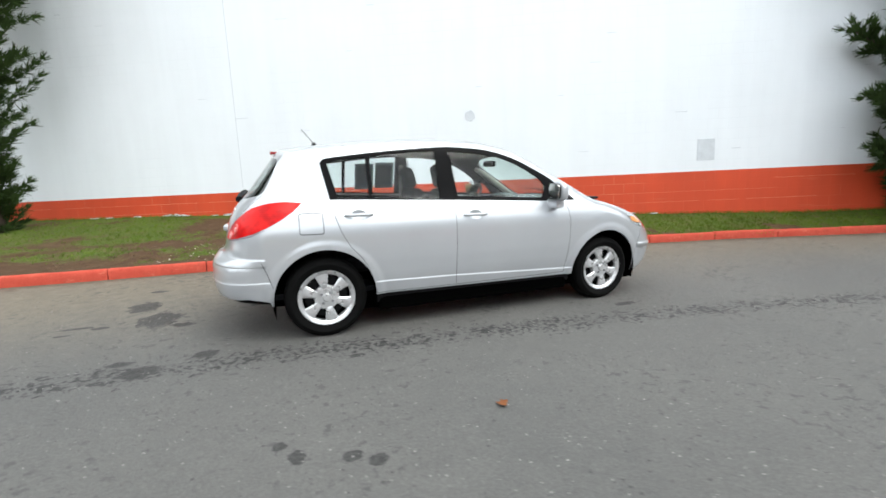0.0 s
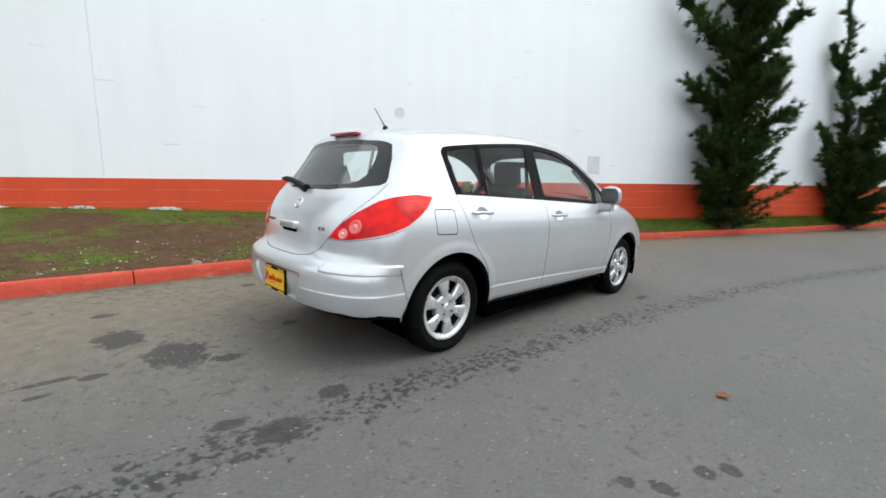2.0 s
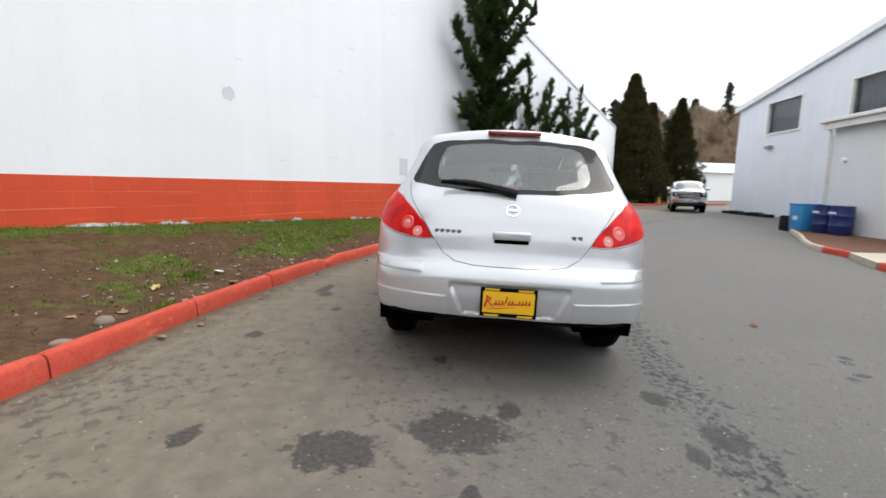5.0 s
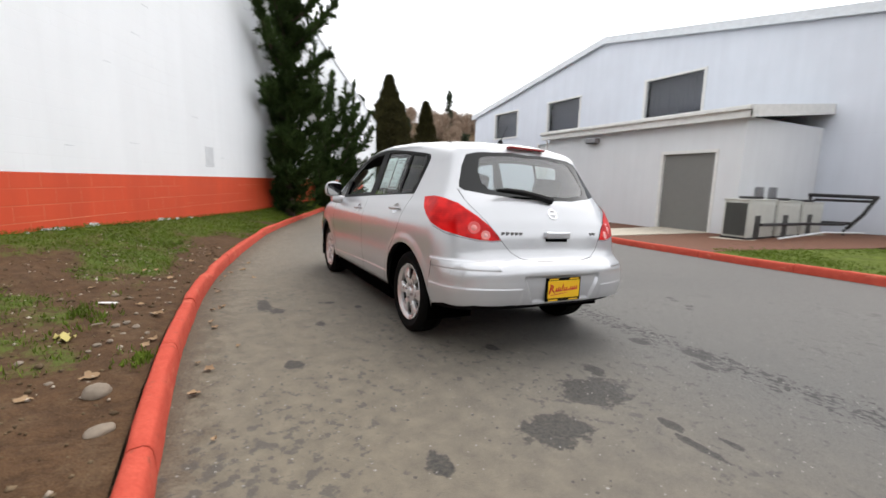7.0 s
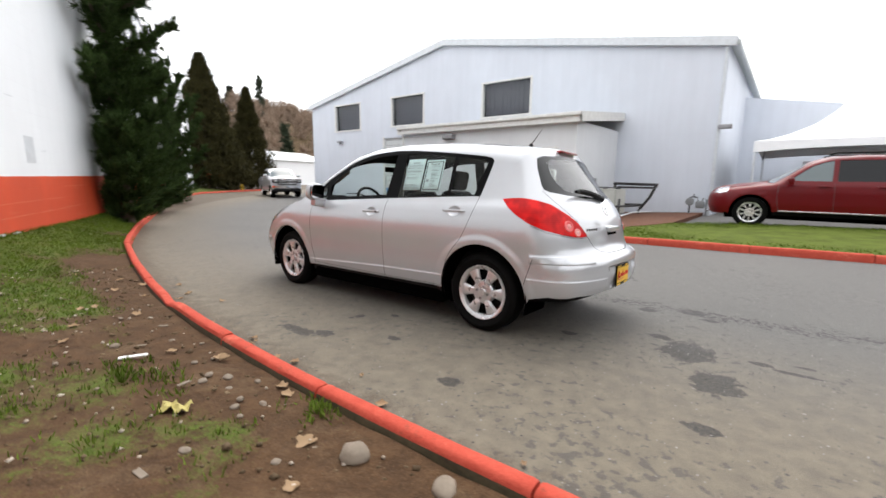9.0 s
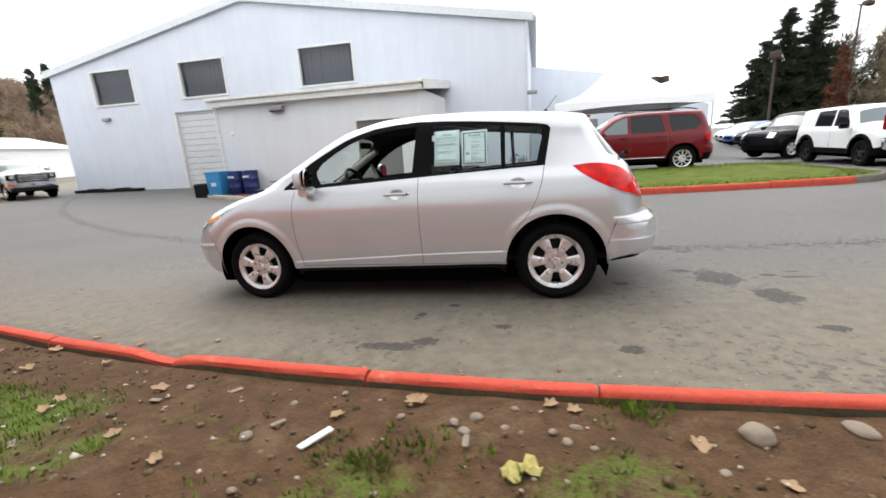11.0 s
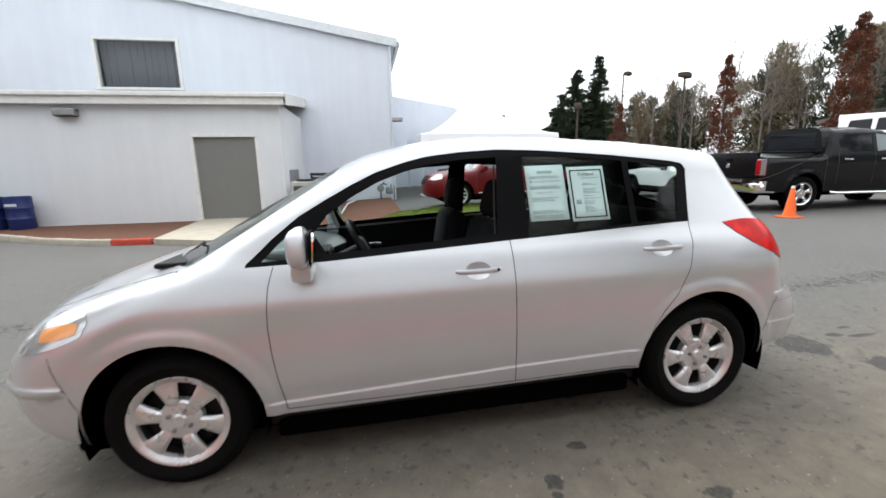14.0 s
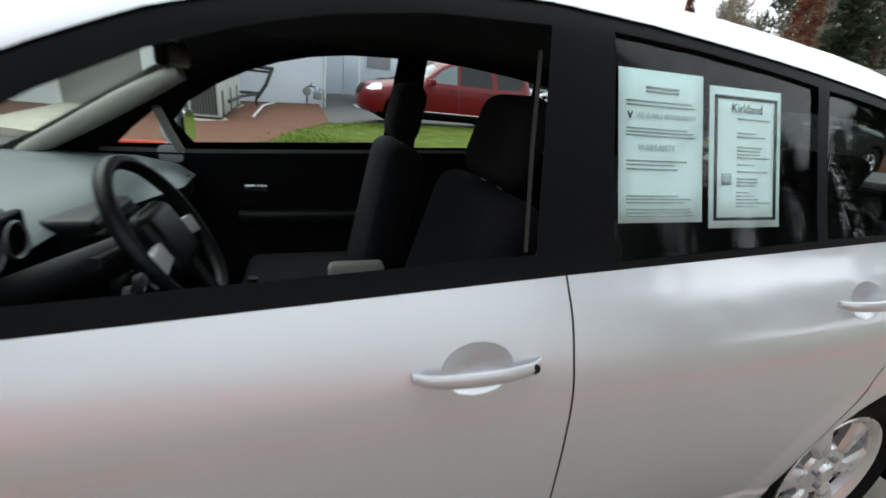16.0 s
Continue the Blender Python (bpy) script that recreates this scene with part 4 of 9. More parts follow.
class Shell:
    """A car's outer skin as the meeting of roof, side, nose and tail curves."""

    def __init__(self, spec):
        s = self.s = spec
        self.top, self.side = smooth_curve(s["top"], s.get("soft", 0.035)), smooth_curve(s["side"], s.get("side_soft", 0.03))
        self.tail, self.nose = smooth_curve(s["tail"], s.get("tail_soft", 0.014)), smooth_curve(s["nose"], 0.03)
        self.xf, self.xr, self.z0 = s["xf"], s["xr"], s["z0"]

    def f(self, p):
        s, x, y, z = self.s, p[..., 0], np.abs(p[..., 1]), p[..., 2]
        xx = x - s["tail_round"] * (y / 0.6) ** 3 * sstep(s["xr"] + 0.5, s["xr"] - 0.1, x) + s["nose_round"] * (y / 0.75) ** 2.4 * sstep(0.2, 1.8, x)
        zz = z + s["crown"] * (y / 0.6) ** 2 * sstep(0.85, 1.3, z) + 0.02 * (y / 0.6) ** 2
        top = self.top(xx)
        slope = (self.top(xx + 0.02) - self.top(xx - 0.02)) / 0.04
        d_top = (zz - top) / np.sqrt(1 + slope ** 2)
        width = self.side(z) * (1 - s["front_in"] * np.clip((x - 0.9) / 1.2, 0, 2) ** 2.2 - s["rear_in"] * np.clip((-x - 0.8) / 1.3, 0, 2) ** 2.2
                                - s["cabin_in"] * sstep(0.95, 1.3, z) * np.clip((-x - 0.7) / 1.0, 0, 2) ** 2)
        for cx in s["axles"]:
            r = np.sqrt((x - cx) ** 2 + (z - s["wheel_r"]) ** 2)
            if "arch_step" in s:
                width = width + s["flare"] * sstep(s["arch_r"] + s["arch_step"], s["arch_r"] + s["arch_step"] - 0.055, r) * (z < s["arch_r"] * 2.4)
            else:
                width = width + s["flare"] * np.exp(-((r - s["arch_r"] - 0.015) / 0.05) ** 2) * (z < s["arch_r"] * 2.4)
        if "ledge" in s:
            line = np.interp(x, *s["ledge"])
            width = width + 0.007 * sstep(line + 0.010, line - 0.004, z) * sstep(line - 0.3, line - 0.06, z) * sstep(-0.97, -0.90, x) * sstep(0.95, 0.88, x)
        d_side = (y - width) * 0.95
        tz = self.tail(zz)
        tslope = (self.tail(zz + 0.02) - self.tail(zz - 0.02)) / 0.04
        d_tail = (tz - xx) / np.sqrt(1 + tslope ** 2)
        d_nose = xx - self.nose(z)
        d = smax(d_top, d_tail, s.get("k_spoiler", 0.02))
        d = smax(d, d_nose, 0.14)
        k = s["k_side"] + 0.10 * sstep(1.3, 1.9, x) + 0.05 * sstep(-1.5, -1.9, x)
        d = smax(d, d_side, k)
        return d - self.relief(x, y, z) if "pads" in s else d

    def relief(self, x, y, z):
        """Bumper pads, the step above the lower bumper and the hollow round the plate."""
        corner = sstep(0.475, 0.492, y)
        pad = 0.006 * sstep(0.580, 0.590, z) * sstep(0.640, 0.630, z) * corner * sstep(-1.705, -1.717, x)
        pad = pad + 0.007 * sstep(0.484, 0.490, z) * sstep(0.528, 0.522, z) * sstep(0.46, 0.475, y) * sstep(1.705, 1.717, x)
        low = 0.0045 * sstep(0.473, 0.463, z) * sstep(0.29, 0.36, z) * sstep(0.335, 0.35, y) * sstep(-1.68, -1.70, x)
        half = 0.256 + np.clip((z - 0.38) / 0.16, 0, 1) * 0.070
        hollow = 0.020 * sstep(half + 0.012, half - 0.016, y) * sstep(0.372, 0.388, z) * sstep(0.552, 0.534, z) * sstep(-1.6, -1.7, x)
        return pad + low - hollow

    def march(self, o, d, off=0.0, far=2.6, inward=False):
        """Where rays from inside leave the skin (or, inward, where rays from outside meet it)."""
        if inward:
            t = np.zeros(len(o))
            for _ in range(60):
                t = t + np.clip((self.f(o + d * t[:, None]) + off) * 0.7, -0.05, 0.2)
            return o + d * t[:, None]
        lo, hi = np.zeros(len(o)), np.full(len(o), far)
        for _ in range(22):
            m = (lo + hi) / 2
            inside = self.f(o + d * m[:, None]) + off < 0
            lo, hi = np.where(inside, m, lo), np.where(inside, hi, m)
        return o + d * hi[:, None]

    def normal(self, p, e=0.004):
        g = np.stack([self.f(p + v) - self.f(p - v) for v in np.eye(3) * e], -1)
        return g / np.linalg.norm(g, axis=-1, keepdims=True)

    # charts: 0 the middle (x, angle round the axis), 1 the tail, 2 the nose (angle from the pole)
    def to_chart(self, c, p):
        x, y, z = p[:, 0], p[:, 1], p[:, 2] - self.z0
        if c == 0:
            return np.stack([x, np.arctan2(z, y)], -1)
        q = (self.xr - x) if c == 1 else (x - self.xf)
        rho, th = np.arctan2(np.hypot(y, z), q), np.arctan2(z, y)
        return np.stack([rho * np.cos(th), rho * np.sin(th)], -1)

    def from_chart(self, c, uv, off=0.0):
        if c == 0:
            o = np.stack([uv[:, 0], 0 * uv[:, 0], 0 * uv[:, 0] + self.z0], -1)
            d = np.stack([0 * uv[:, 0], np.cos(uv[:, 1]), np.sin(uv[:, 1])], -1)
        else:
            rho, th = np.hypot(uv[:, 0], uv[:, 1]), np.arctan2(uv[:, 1], uv[:, 0])
            o = np.tile(np.array([self.xr if c == 1 else self.xf, 0, self.z0]), (len(uv), 1))
            sx = -1 if c == 1 else 1
            d = np.stack([sx * np.cos(rho), np.sin(rho) * np.cos(th), np.sin(rho) * np.sin(th)], -1)
        return self.march(o, d, off)

    def on_skin(self, pts, step=0.02):
        """Points named by view: ('s', x, z) from the side, ('r', y, z) from behind, ('f', y, z) from ahead, ('t', x, y) from above; filled in to a fine line."""
        o, d = [], []
        for k, a, b in pts:
            o.append({"s": (a, 1.6, b), "r": (-3.0, a, b), "f": (3.2, a, b), "t": (a, b, 2.4)}[k])
            d.append({"s": (0, -1, 0), "r": (1, 0, 0), "f": (-1, 0, 0), "t": (0, 0, -1)}[k])
        return self.march(np.array(o, float), np.array(d, float), inward=True)

    def loop(self, pts, step=0.025, closed=True):
        p = self.on_skin(pts)
        out = []
        n = len(p)
        for i in range(n if closed else n - 1):
            a, b = p[i], p[(i + 1) % n]
            m = max(1, int(np.linalg.norm(b - a) / step))
            out += [a + (b - a) * j / m for j in range(m)]
        if not closed:
            out.append(p[-1])
        return np.array(out)


def inside(poly, pts):
    x, y = pts[:, 0], pts[:, 1]
    res = np.zeros(len(pts), bool)
    a, b = poly, np.roll(poly, -1, 0)
    for (x0, y0), (x1, y1) in zip(a, b):
        if y0 == y1:
            continue
        c = (y0 > y) != (y1 > y)
        res ^= c & (x < (x1 - x0) * (y - y0) / (y1 - y0) + x0)
    return res


def strip(line, w):
    """A thin closed band round an open line of chart points."""
    d = np.gradient(line, axis=0)
    d /= np.linalg.norm(d, axis=1, keepdims=True) + 1e-9
    nrm = np.stack([-d[:, 1], d[:, 0]], -1) * w / 2
    return np.concatenate([line + nrm, (line - nrm)[::-1]])


from mathutils.geometry import delaunay_2d_cdt


def skin_mesh(shell, regions, seams, bottom, grid=0.035, seam_w=0.006, creases=(), dense=()):
    """Cuts the half skin into regions. regions: (name, loop of skin points) in order of rank; seams: open lines.
    Returns {name: (verts, normals, faces)}, where the rest is 'body' and the seams are 'seam'."""
    out = {}
    for c in (0, 1, 2):
        # the chart's own outline
        if c == 0:
            xs = np.arange(shell.xr, shell.xf + 1e-6, grid)
            xs[-1] = shell.xf
            low = np.array([np.interp(x, *bottom) for x in xs])
            lo = shell.to_chart(0, shell.on_skin([("s", x, z) for x, z in zip(xs, low)]))[:, 1]
            th0, th1 = lo[0], lo[-1]
            m = int((math.pi / 2 - th0) * 0.75 / grid)
            left = [(shell.xr, th0 + (math.pi / 2 - th0) * i / m) for i in range(m + 1)]
            m = int((math.pi / 2 - th1) * 0.75 / grid)
            right = [(shell.xf, th1 + (math.pi / 2 - th1) * i / m) for i in range(m + 1)]
            ring = np.array([(x, t) for x, t in zip(xs, lo)] + right[1:] + [(x, math.pi / 2) for x in xs[::-1][1:-1]] + left[::-1][:-1])
            gx, gt = np.meshgrid(np.arange(shell.xr + grid, shell.xf, grid), np.arange(-1.0, math.pi / 2, grid / 0.75))
            pts = np.stack([gx.ravel(), gt.ravel()], -1)
            ends = (th0, th1)
            unit = 0.75
        else:
            th = ends[c - 1]
            m = int((math.pi / 2 - th) * 0.75 / grid)
            arc = [(math.pi / 2 * math.cos(a), math.pi / 2 * math.sin(a)) for a in (th + (math.pi / 2 - th) * i / m for i in range(m + 1))]
            x_end = shell.xr if c == 1 else shell.xf
            zl = np.interp(x_end, *bottom)
            yl = shell.on_skin([("s", x_end, zl)])[0, 1]
            key = "r" if c == 1 else "f"
            base = shell.to_chart(c, shell.on_skin([(key, yl * 0.97 * (1 - i / 14), zl) for i in range(15)]))
            base[-1, 0] = 0.0
            g = grid / 0.55
            up = [(0.0, v) for v in np.arange(base[-1, 1] + g, math.pi / 2, g)]
            ring = np.array([tuple(v) for v in base] + up + arc[::-1][:-1] + [arc[0]])
            gx, gy = np.meshgrid(np.arange(g, 1.7, g), np.arange(-1.7, 1.7, g))
            pts = np.stack([gx.ravel(), gy.ravel()], -1)
            unit = 0.55
        if c == 1 and len(dense):
            more = shell.to_chart(1, np.asarray(dense))
            pts = np.concatenate([pts, more])
        pts = pts[inside(ring, pts)]
        loops = [(None, ring)]
        def far_end(lp):
            return (c == 1 and lp[:, 0].min() > 0) or (c == 2 and lp[:, 0].max() < 0)
        for name, lp in regions:
            if not far_end(lp):
                loops.append((name, shell.to_chart(c, lp)))
        for ln in seams:
            if far_end(ln):
                continue
            q = shell.to_chart(c, ln)
            loops.append(("seam", strip(q * np.array([1, 1]), seam_w / unit)))
        for ln, wd in creases:
            if not far_end(ln):
                loops.append(("crease", strip(shell.to_chart(c, ln), wd / unit)))
        coords, edges = [Vector(map(float, v)) for v in pts], []
        near = ring.min(0) - 0.1, ring.max(0) + 0.1
        for name, lp in loops:
            if name and (np.all(lp < near[0], 1) | np.all(lp > near[1], 1)).all():
                continue
            k = len(coords)
            coords += [Vector(map(float, v)) for v in lp]
            edges += [(k + i, k + (i + 1) % len(lp)) for i in range(len(lp))]
        v2, _, f2, *_ = delaunay_2d_cdt(coords, edges, [], 0, 1e-5)
        v2 = np.array([tuple(v) for v in v2])
        f2 = np.array([f for f in f2 if len(f) == 3])
        cen = v2[f2].mean(1)
        keep = inside(ring, cen)
        f2, cen = f2[keep], cen[keep]
        tag = np.full(len(f2), "body", dtype=object)
        for name, lp in loops[:0:-1]:
            if name in ("seam", "crease"):
                continue
            tag[inside(lp, cen)] = name
        for name, lp in loops[1:]:
            if name == "seam":
                tag[inside(lp, cen) & ~np.isin(tag, ["hole"])] = name
        p3 = shell.from_chart(c, v2)
        p3[np.abs(p3[:, 1]) < 1e-4, 1] = 0
        nr = shell.normal(p3)
        for name in set(tag):
            if name == "hole":
                continue
            fs = f2[tag == name]
            used, inv = np.unique(fs, return_inverse=True)
            inv = inv.reshape(fs.shape)
            v, n = p3[used], nr[used]
            tri = v[inv]
            gn = np.cross(tri[:, 1] - tri[:, 0], tri[:, 2] - tri[:, 0])
            flip = (gn * n[inv[:, 0]]).sum(1) < 0
            inv[flip] = inv[flip][:, ::-1]
            pv, pn, pf = out.get(name, (np.zeros((0, 3)), np.zeros((0, 3)), np.zeros((0, 3), int)))
            out[name] = (np.concatenate([pv, v]), np.concatenate([pn, n]), np.concatenate([pf, inv + len(pv)]))
    return out


def mirrored(data):
    v, n, f = data
    k = np.array([1, -1, 1])
    return v * k, n * k, f[:, ::-1]


def both(data):
    v, n, f = data
    v2, n2, f2 = mirrored(data)
    # the two halves share their vertices on the centre line
    mid = np.abs(v[:, 1]) < 1e-4
    at = np.where(mid, np.arange(len(v)), len(v) + np.cumsum(~mid) - 1)
    return np.concatenate([v, v2[~mid]]), np.concatenate([n, n2[~mid]]), np.concatenate([f, at[f2]])


def pushed(data, d):
    return data[0] - data[1] * d, data[1], data[2]


def skin_part(name, data, material, parent, label="", depth=0.0):
    v, n, f = pushed(data, depth) if depth else data
    return link_mesh(name, v, f, material, parent, label, n)


# ---------------------------------------------------------------- wheels
def wheel_meshes(tyre_r, rim_r, width, spokes, spoke_w=(0.05, 0.034), steps=56, alloy=None, deep=0.03):
    """Tyre, rim, spokes and brake disc about the y axis, the outer face at y = 0."""
    w = width
    rr = rim_r
    tyre = lathe([(rr - 0.008, -0.012), (rr + 0.012, 0.0), (rr + 0.05, 0.012), (tyre_r - 0.035, 0.006), (tyre_r - 0.012, -0.008), (tyre_r - 0.002, -0.028), (tyre_r, -0.045),
                  *[(tyre_r - dr, -w * (0.3 + 0.1 * k) - dy) for k in range(5) for dr, dy in ((0, 0), (0.007, 0.002), (0.007, 0.008), (0, 0.010))],
                  (tyre_r, -w + 0.05), (tyre_r - 0.012, -w + 0.01), (rr + 0.04, -w), (rr, -w + 0.02)], steps)
    rim = lathe([(rr - 0.034, -0.040), (rr - 0.030, -0.018), (rr - 0.020, -0.013), (rr - 0.012, -0.005), (rr, -0.002), (rr + 0.004, -0.010), (rr - 0.002, -0.018)], steps)
    barrel = lathe([(rr - 0.010, -w + 0.03), (rr - 0.030, -0.06), (rr - 0.033, -0.040)], steps)
    face = bmesh.new()
    a = math.pi / 2
    t = bmesh.new()
    rows = []
    for r, hw, y in ((rr * 0.33, spoke_w[1] * 0.9, -0.022), (rr * 0.42, spoke_w[1], -0.011), (rr * 0.62, (spoke_w[0] + spoke_w[1]) / 2, -0.012), (rr * 0.76, spoke_w[0], -0.013), (rr - 0.034, spoke_w[0] * 1.12, -0.015), (rr - 0.024, spoke_w[0] * 1.40, -0.018), (rr - 0.016, spoke_w[0] * 1.5, -0.022)):
        rows.append([t.verts.new(v) for v in ((r, y - deep, -hw * 0.9), (r, y - 0.010, -hw), (r, y, -hw * 0.66), (r, y, hw * 0.66), (r, y - 0.010, hw), (r, y - deep, hw * 0.9))])
    for p, q in zip(rows, rows[1:]):
        for i in range(5):
            t.faces.new((p[i], q[i], q[i + 1], p[i + 1]))
    t.transform(Matrix.Rotation(-a, 4, "Y"))
    me = bpy.data.meshes.new("tmp")
    t.to_mesh(me)
    t.free()
    face.from_mesh(me)
    bpy.data.meshes.remove(me)
    hub = lathe([(0.001, -0.004), (0.026, -0.005), (0.031, -0.010), (0.034, -0.017), (rr * 0.40, -0.019), (rr * 0.44, -0.028), (rr * 0.45, -0.06)], 32)
    bmesh.ops.recalc_face_normals(face, faces=face.faces)
    bolts = bmesh.new()
    add_tube(bolts, [(0, -0.022, 0), (0, -0.006, 0)], 0.010, 6)
    disc = lathe([(0.06, -0.075), (rr - 0.05, -0.075), (rr - 0.05, -0.095), (0.06, -0.095)], 32)
    back = lathe([(0.0, -0.11), (rr - 0.02, -0.11), (rr - 0.02, -0.13), (0.0, -0.13)], 24)
    return tyre, rim, face, bolts, disc, back, barrel, hub


def add_wheel(parent, m, meshes, alloy, names=("tyre", "rim", "spoke", "wheel_nut", "brake_disc", "backing_plate", "rim_barrel", "hub_cap"), nuts=4, spokes=6):
    w = new("wheel")
    w.parent = parent
    w.matrix_basis = m
    for name, me in zip(names, meshes):
        for k in range({"wheel_nut": nuts, "spoke": spokes}.get(name, 1)):
            ob = new(name, me)
            ob.parent = w
            if name == "spoke":
                ob.matrix_basis = Matrix.Rotation(2 * math.pi * k / spokes, 4, "Y")
            if name == "wheel_nut":
                a = 2 * math.pi * (k + 0.5) / nuts
                ob.matrix_basis = pose(0.05 * math.cos(a), 0, 0.05 * math.sin(a))
    return w


def wheel_data(*a, alloy=None, **k):
    out = []
    # disc, plate and barrel take dark colours as the shade between spokes
    mats = (BLACK_RUBBER, alloy or ALLOY, alloy or ALLOY, STEEL, DARK_PLASTIC, SHADE_BLACK, BARREL, alloy or ALLOY)
    for i, (bm, mt) in enumerate(zip(wheel_meshes(*a, **k), mats)):
        me = bpy.data.meshes.new("wheel_piece")
        bm.to_mesh(me)
        bm.free()
        me.materials.append(mt)
        me.polygons.foreach_set("use_smooth", [True] * len(me.polygons))
        me.set_sharp_from_angle(angle=radians(35))
        out.append(me)
    return out


def arch_loop(cx, r, cz, low=0.02, n=26):
    a = [("s", cx + r * math.cos(math.pi * k / n), cz + r * math.sin(math.pi * k / n)) for k in range(n + 1)]
    return [("s", cx + r * 1.01, low)] + a + [("s", cx - r * 1.01, low)]


def wheel_wells(car, axles, r, cz, y0, y1):
    for cx in axles:
        for s in (1, -1):
            bm = bmesh.new()
            n = 20
            rows = [[bm.verts.new((cx + r * math.cos(math.pi * (k / n * 1.2 - 0.1)), s * y, cz + r * math.sin(math.pi * (k / n * 1.2 - 0.1)))) for k in range(n + 1)] for y in (y1, y0)]
            for k in range(n):
                bm.faces.new((rows[0][k], rows[0][k + 1], rows[1][k + 1], rows[1][k]))
            bm.faces.new(rows[1])
            part("wheel_arch_liner", bm, SHADE_BLACK, car, smooth=True)


def text_mesh(name, words, size, material, parent, m, shear=0.0):
    cu = bpy.data.curves.new("words", "FONT")
    cu.body, cu.size, cu.align_x, cu.align_y, cu.shear, cu.extrude = words, size, "CENTER", "CENTER", shear, 0.0002
    tmp = bpy.data.objects.new("words", cu)
    me = bpy.data.meshes.new_from_object(tmp)
    bpy.data.objects.remove(tmp)
    bpy.data.curves.remove(cu)
    me.materials.clear()
    me.materials.append(material)
    ob = new(name, me)
    ob.parent = parent
    ob.matrix_basis = m
    return ob


# ---------------------------------------------------------------- the silver hatchback
HATCH = dict(
    top=[(-1.9, 1.382), (-1.6, 1.436), (-1.35, 1.475), (-1.05, 1.510), (-0.7, 1.538), (-0.25, 1.553), (0.1, 1.537), (0.4, 1.478), (0.65, 1.373), (0.9, 1.248), (1.1, 1.138), (1.33, 1.012),
         (1.40, 0.995), (1.55, 0.96), (1.75, 0.90), (1.95, 0.82), (2.1, 0.735), (2.3, 0.58)],
    side=[(0.0, 0.70), (0.2, 0.765), (0.30, 0.800), (0.45, 0.830), (0.58, 0.8440), (0.70, 0.8475), (0.78, 0.8465), (0.82, 0.8435), (0.845, 0.8385), (0.87, 0.8315), (0.95, 0.803), (1.02, 0.756), (1.10, 0.726), (1.36, 0.641), (1.45, 0.61), (1.6, 0.55)],
    tail=[(0.0, -1.80), (0.2, -1.90), (0.28, -2.0), (0.34, -2.085), (0.40, -2.11), (0.48, -2.125), (0.57, -2.120), (0.605, -2.108), (0.632, -2.078), (0.655, -2.036), (0.70, -2.018), (0.8, -2.0), (0.9, -1.968), (1.0, -1.912),
          (1.05, -1.872), (1.12, -1.81), (1.25, -1.712), (1.38, -1.615), (1.6, -1.45)],
    nose=[(0.0, 1.8), (0.2, 1.95), (0.26, 2.07), (0.33, 2.13), (0.48, 2.165), (0.62, 2.15), (0.75, 2.085), (0.9, 1.98), (1.2, 1.9), (2.0, 1.9)],
    xf=1.70, xr=-1.70, z0=0.72, tail_round=0.085, nose_round=0.20, crown=0.045, front_in=0.10, rear_in=0.075, cabin_in=0.085,
    axles=(1.3, -1.3), wheel_r=0.305, arch_r=0.375, flare=0.008, k_side=0.085, k_spoiler=0.016, side_soft=0.016, arch_step=0.085, pads=True, ledge=([-0.9, -0.244, 0.85], [0.403, 0.391, 0.35]))


def S(*p):
    return [("s", a, b) for a, b in p]


def R(*p):
    return [("r", a, b) for a, b in p]


def T(*p):
    return [("t", a, b) for a, b in p]


def ellipse(cx, cz, a, b, n=18):
    return [("s", cx + a * math.cos(2 * math.pi * k / n), cz + b * math.sin(2 * math.pi * k / n)) for k in range(n)]


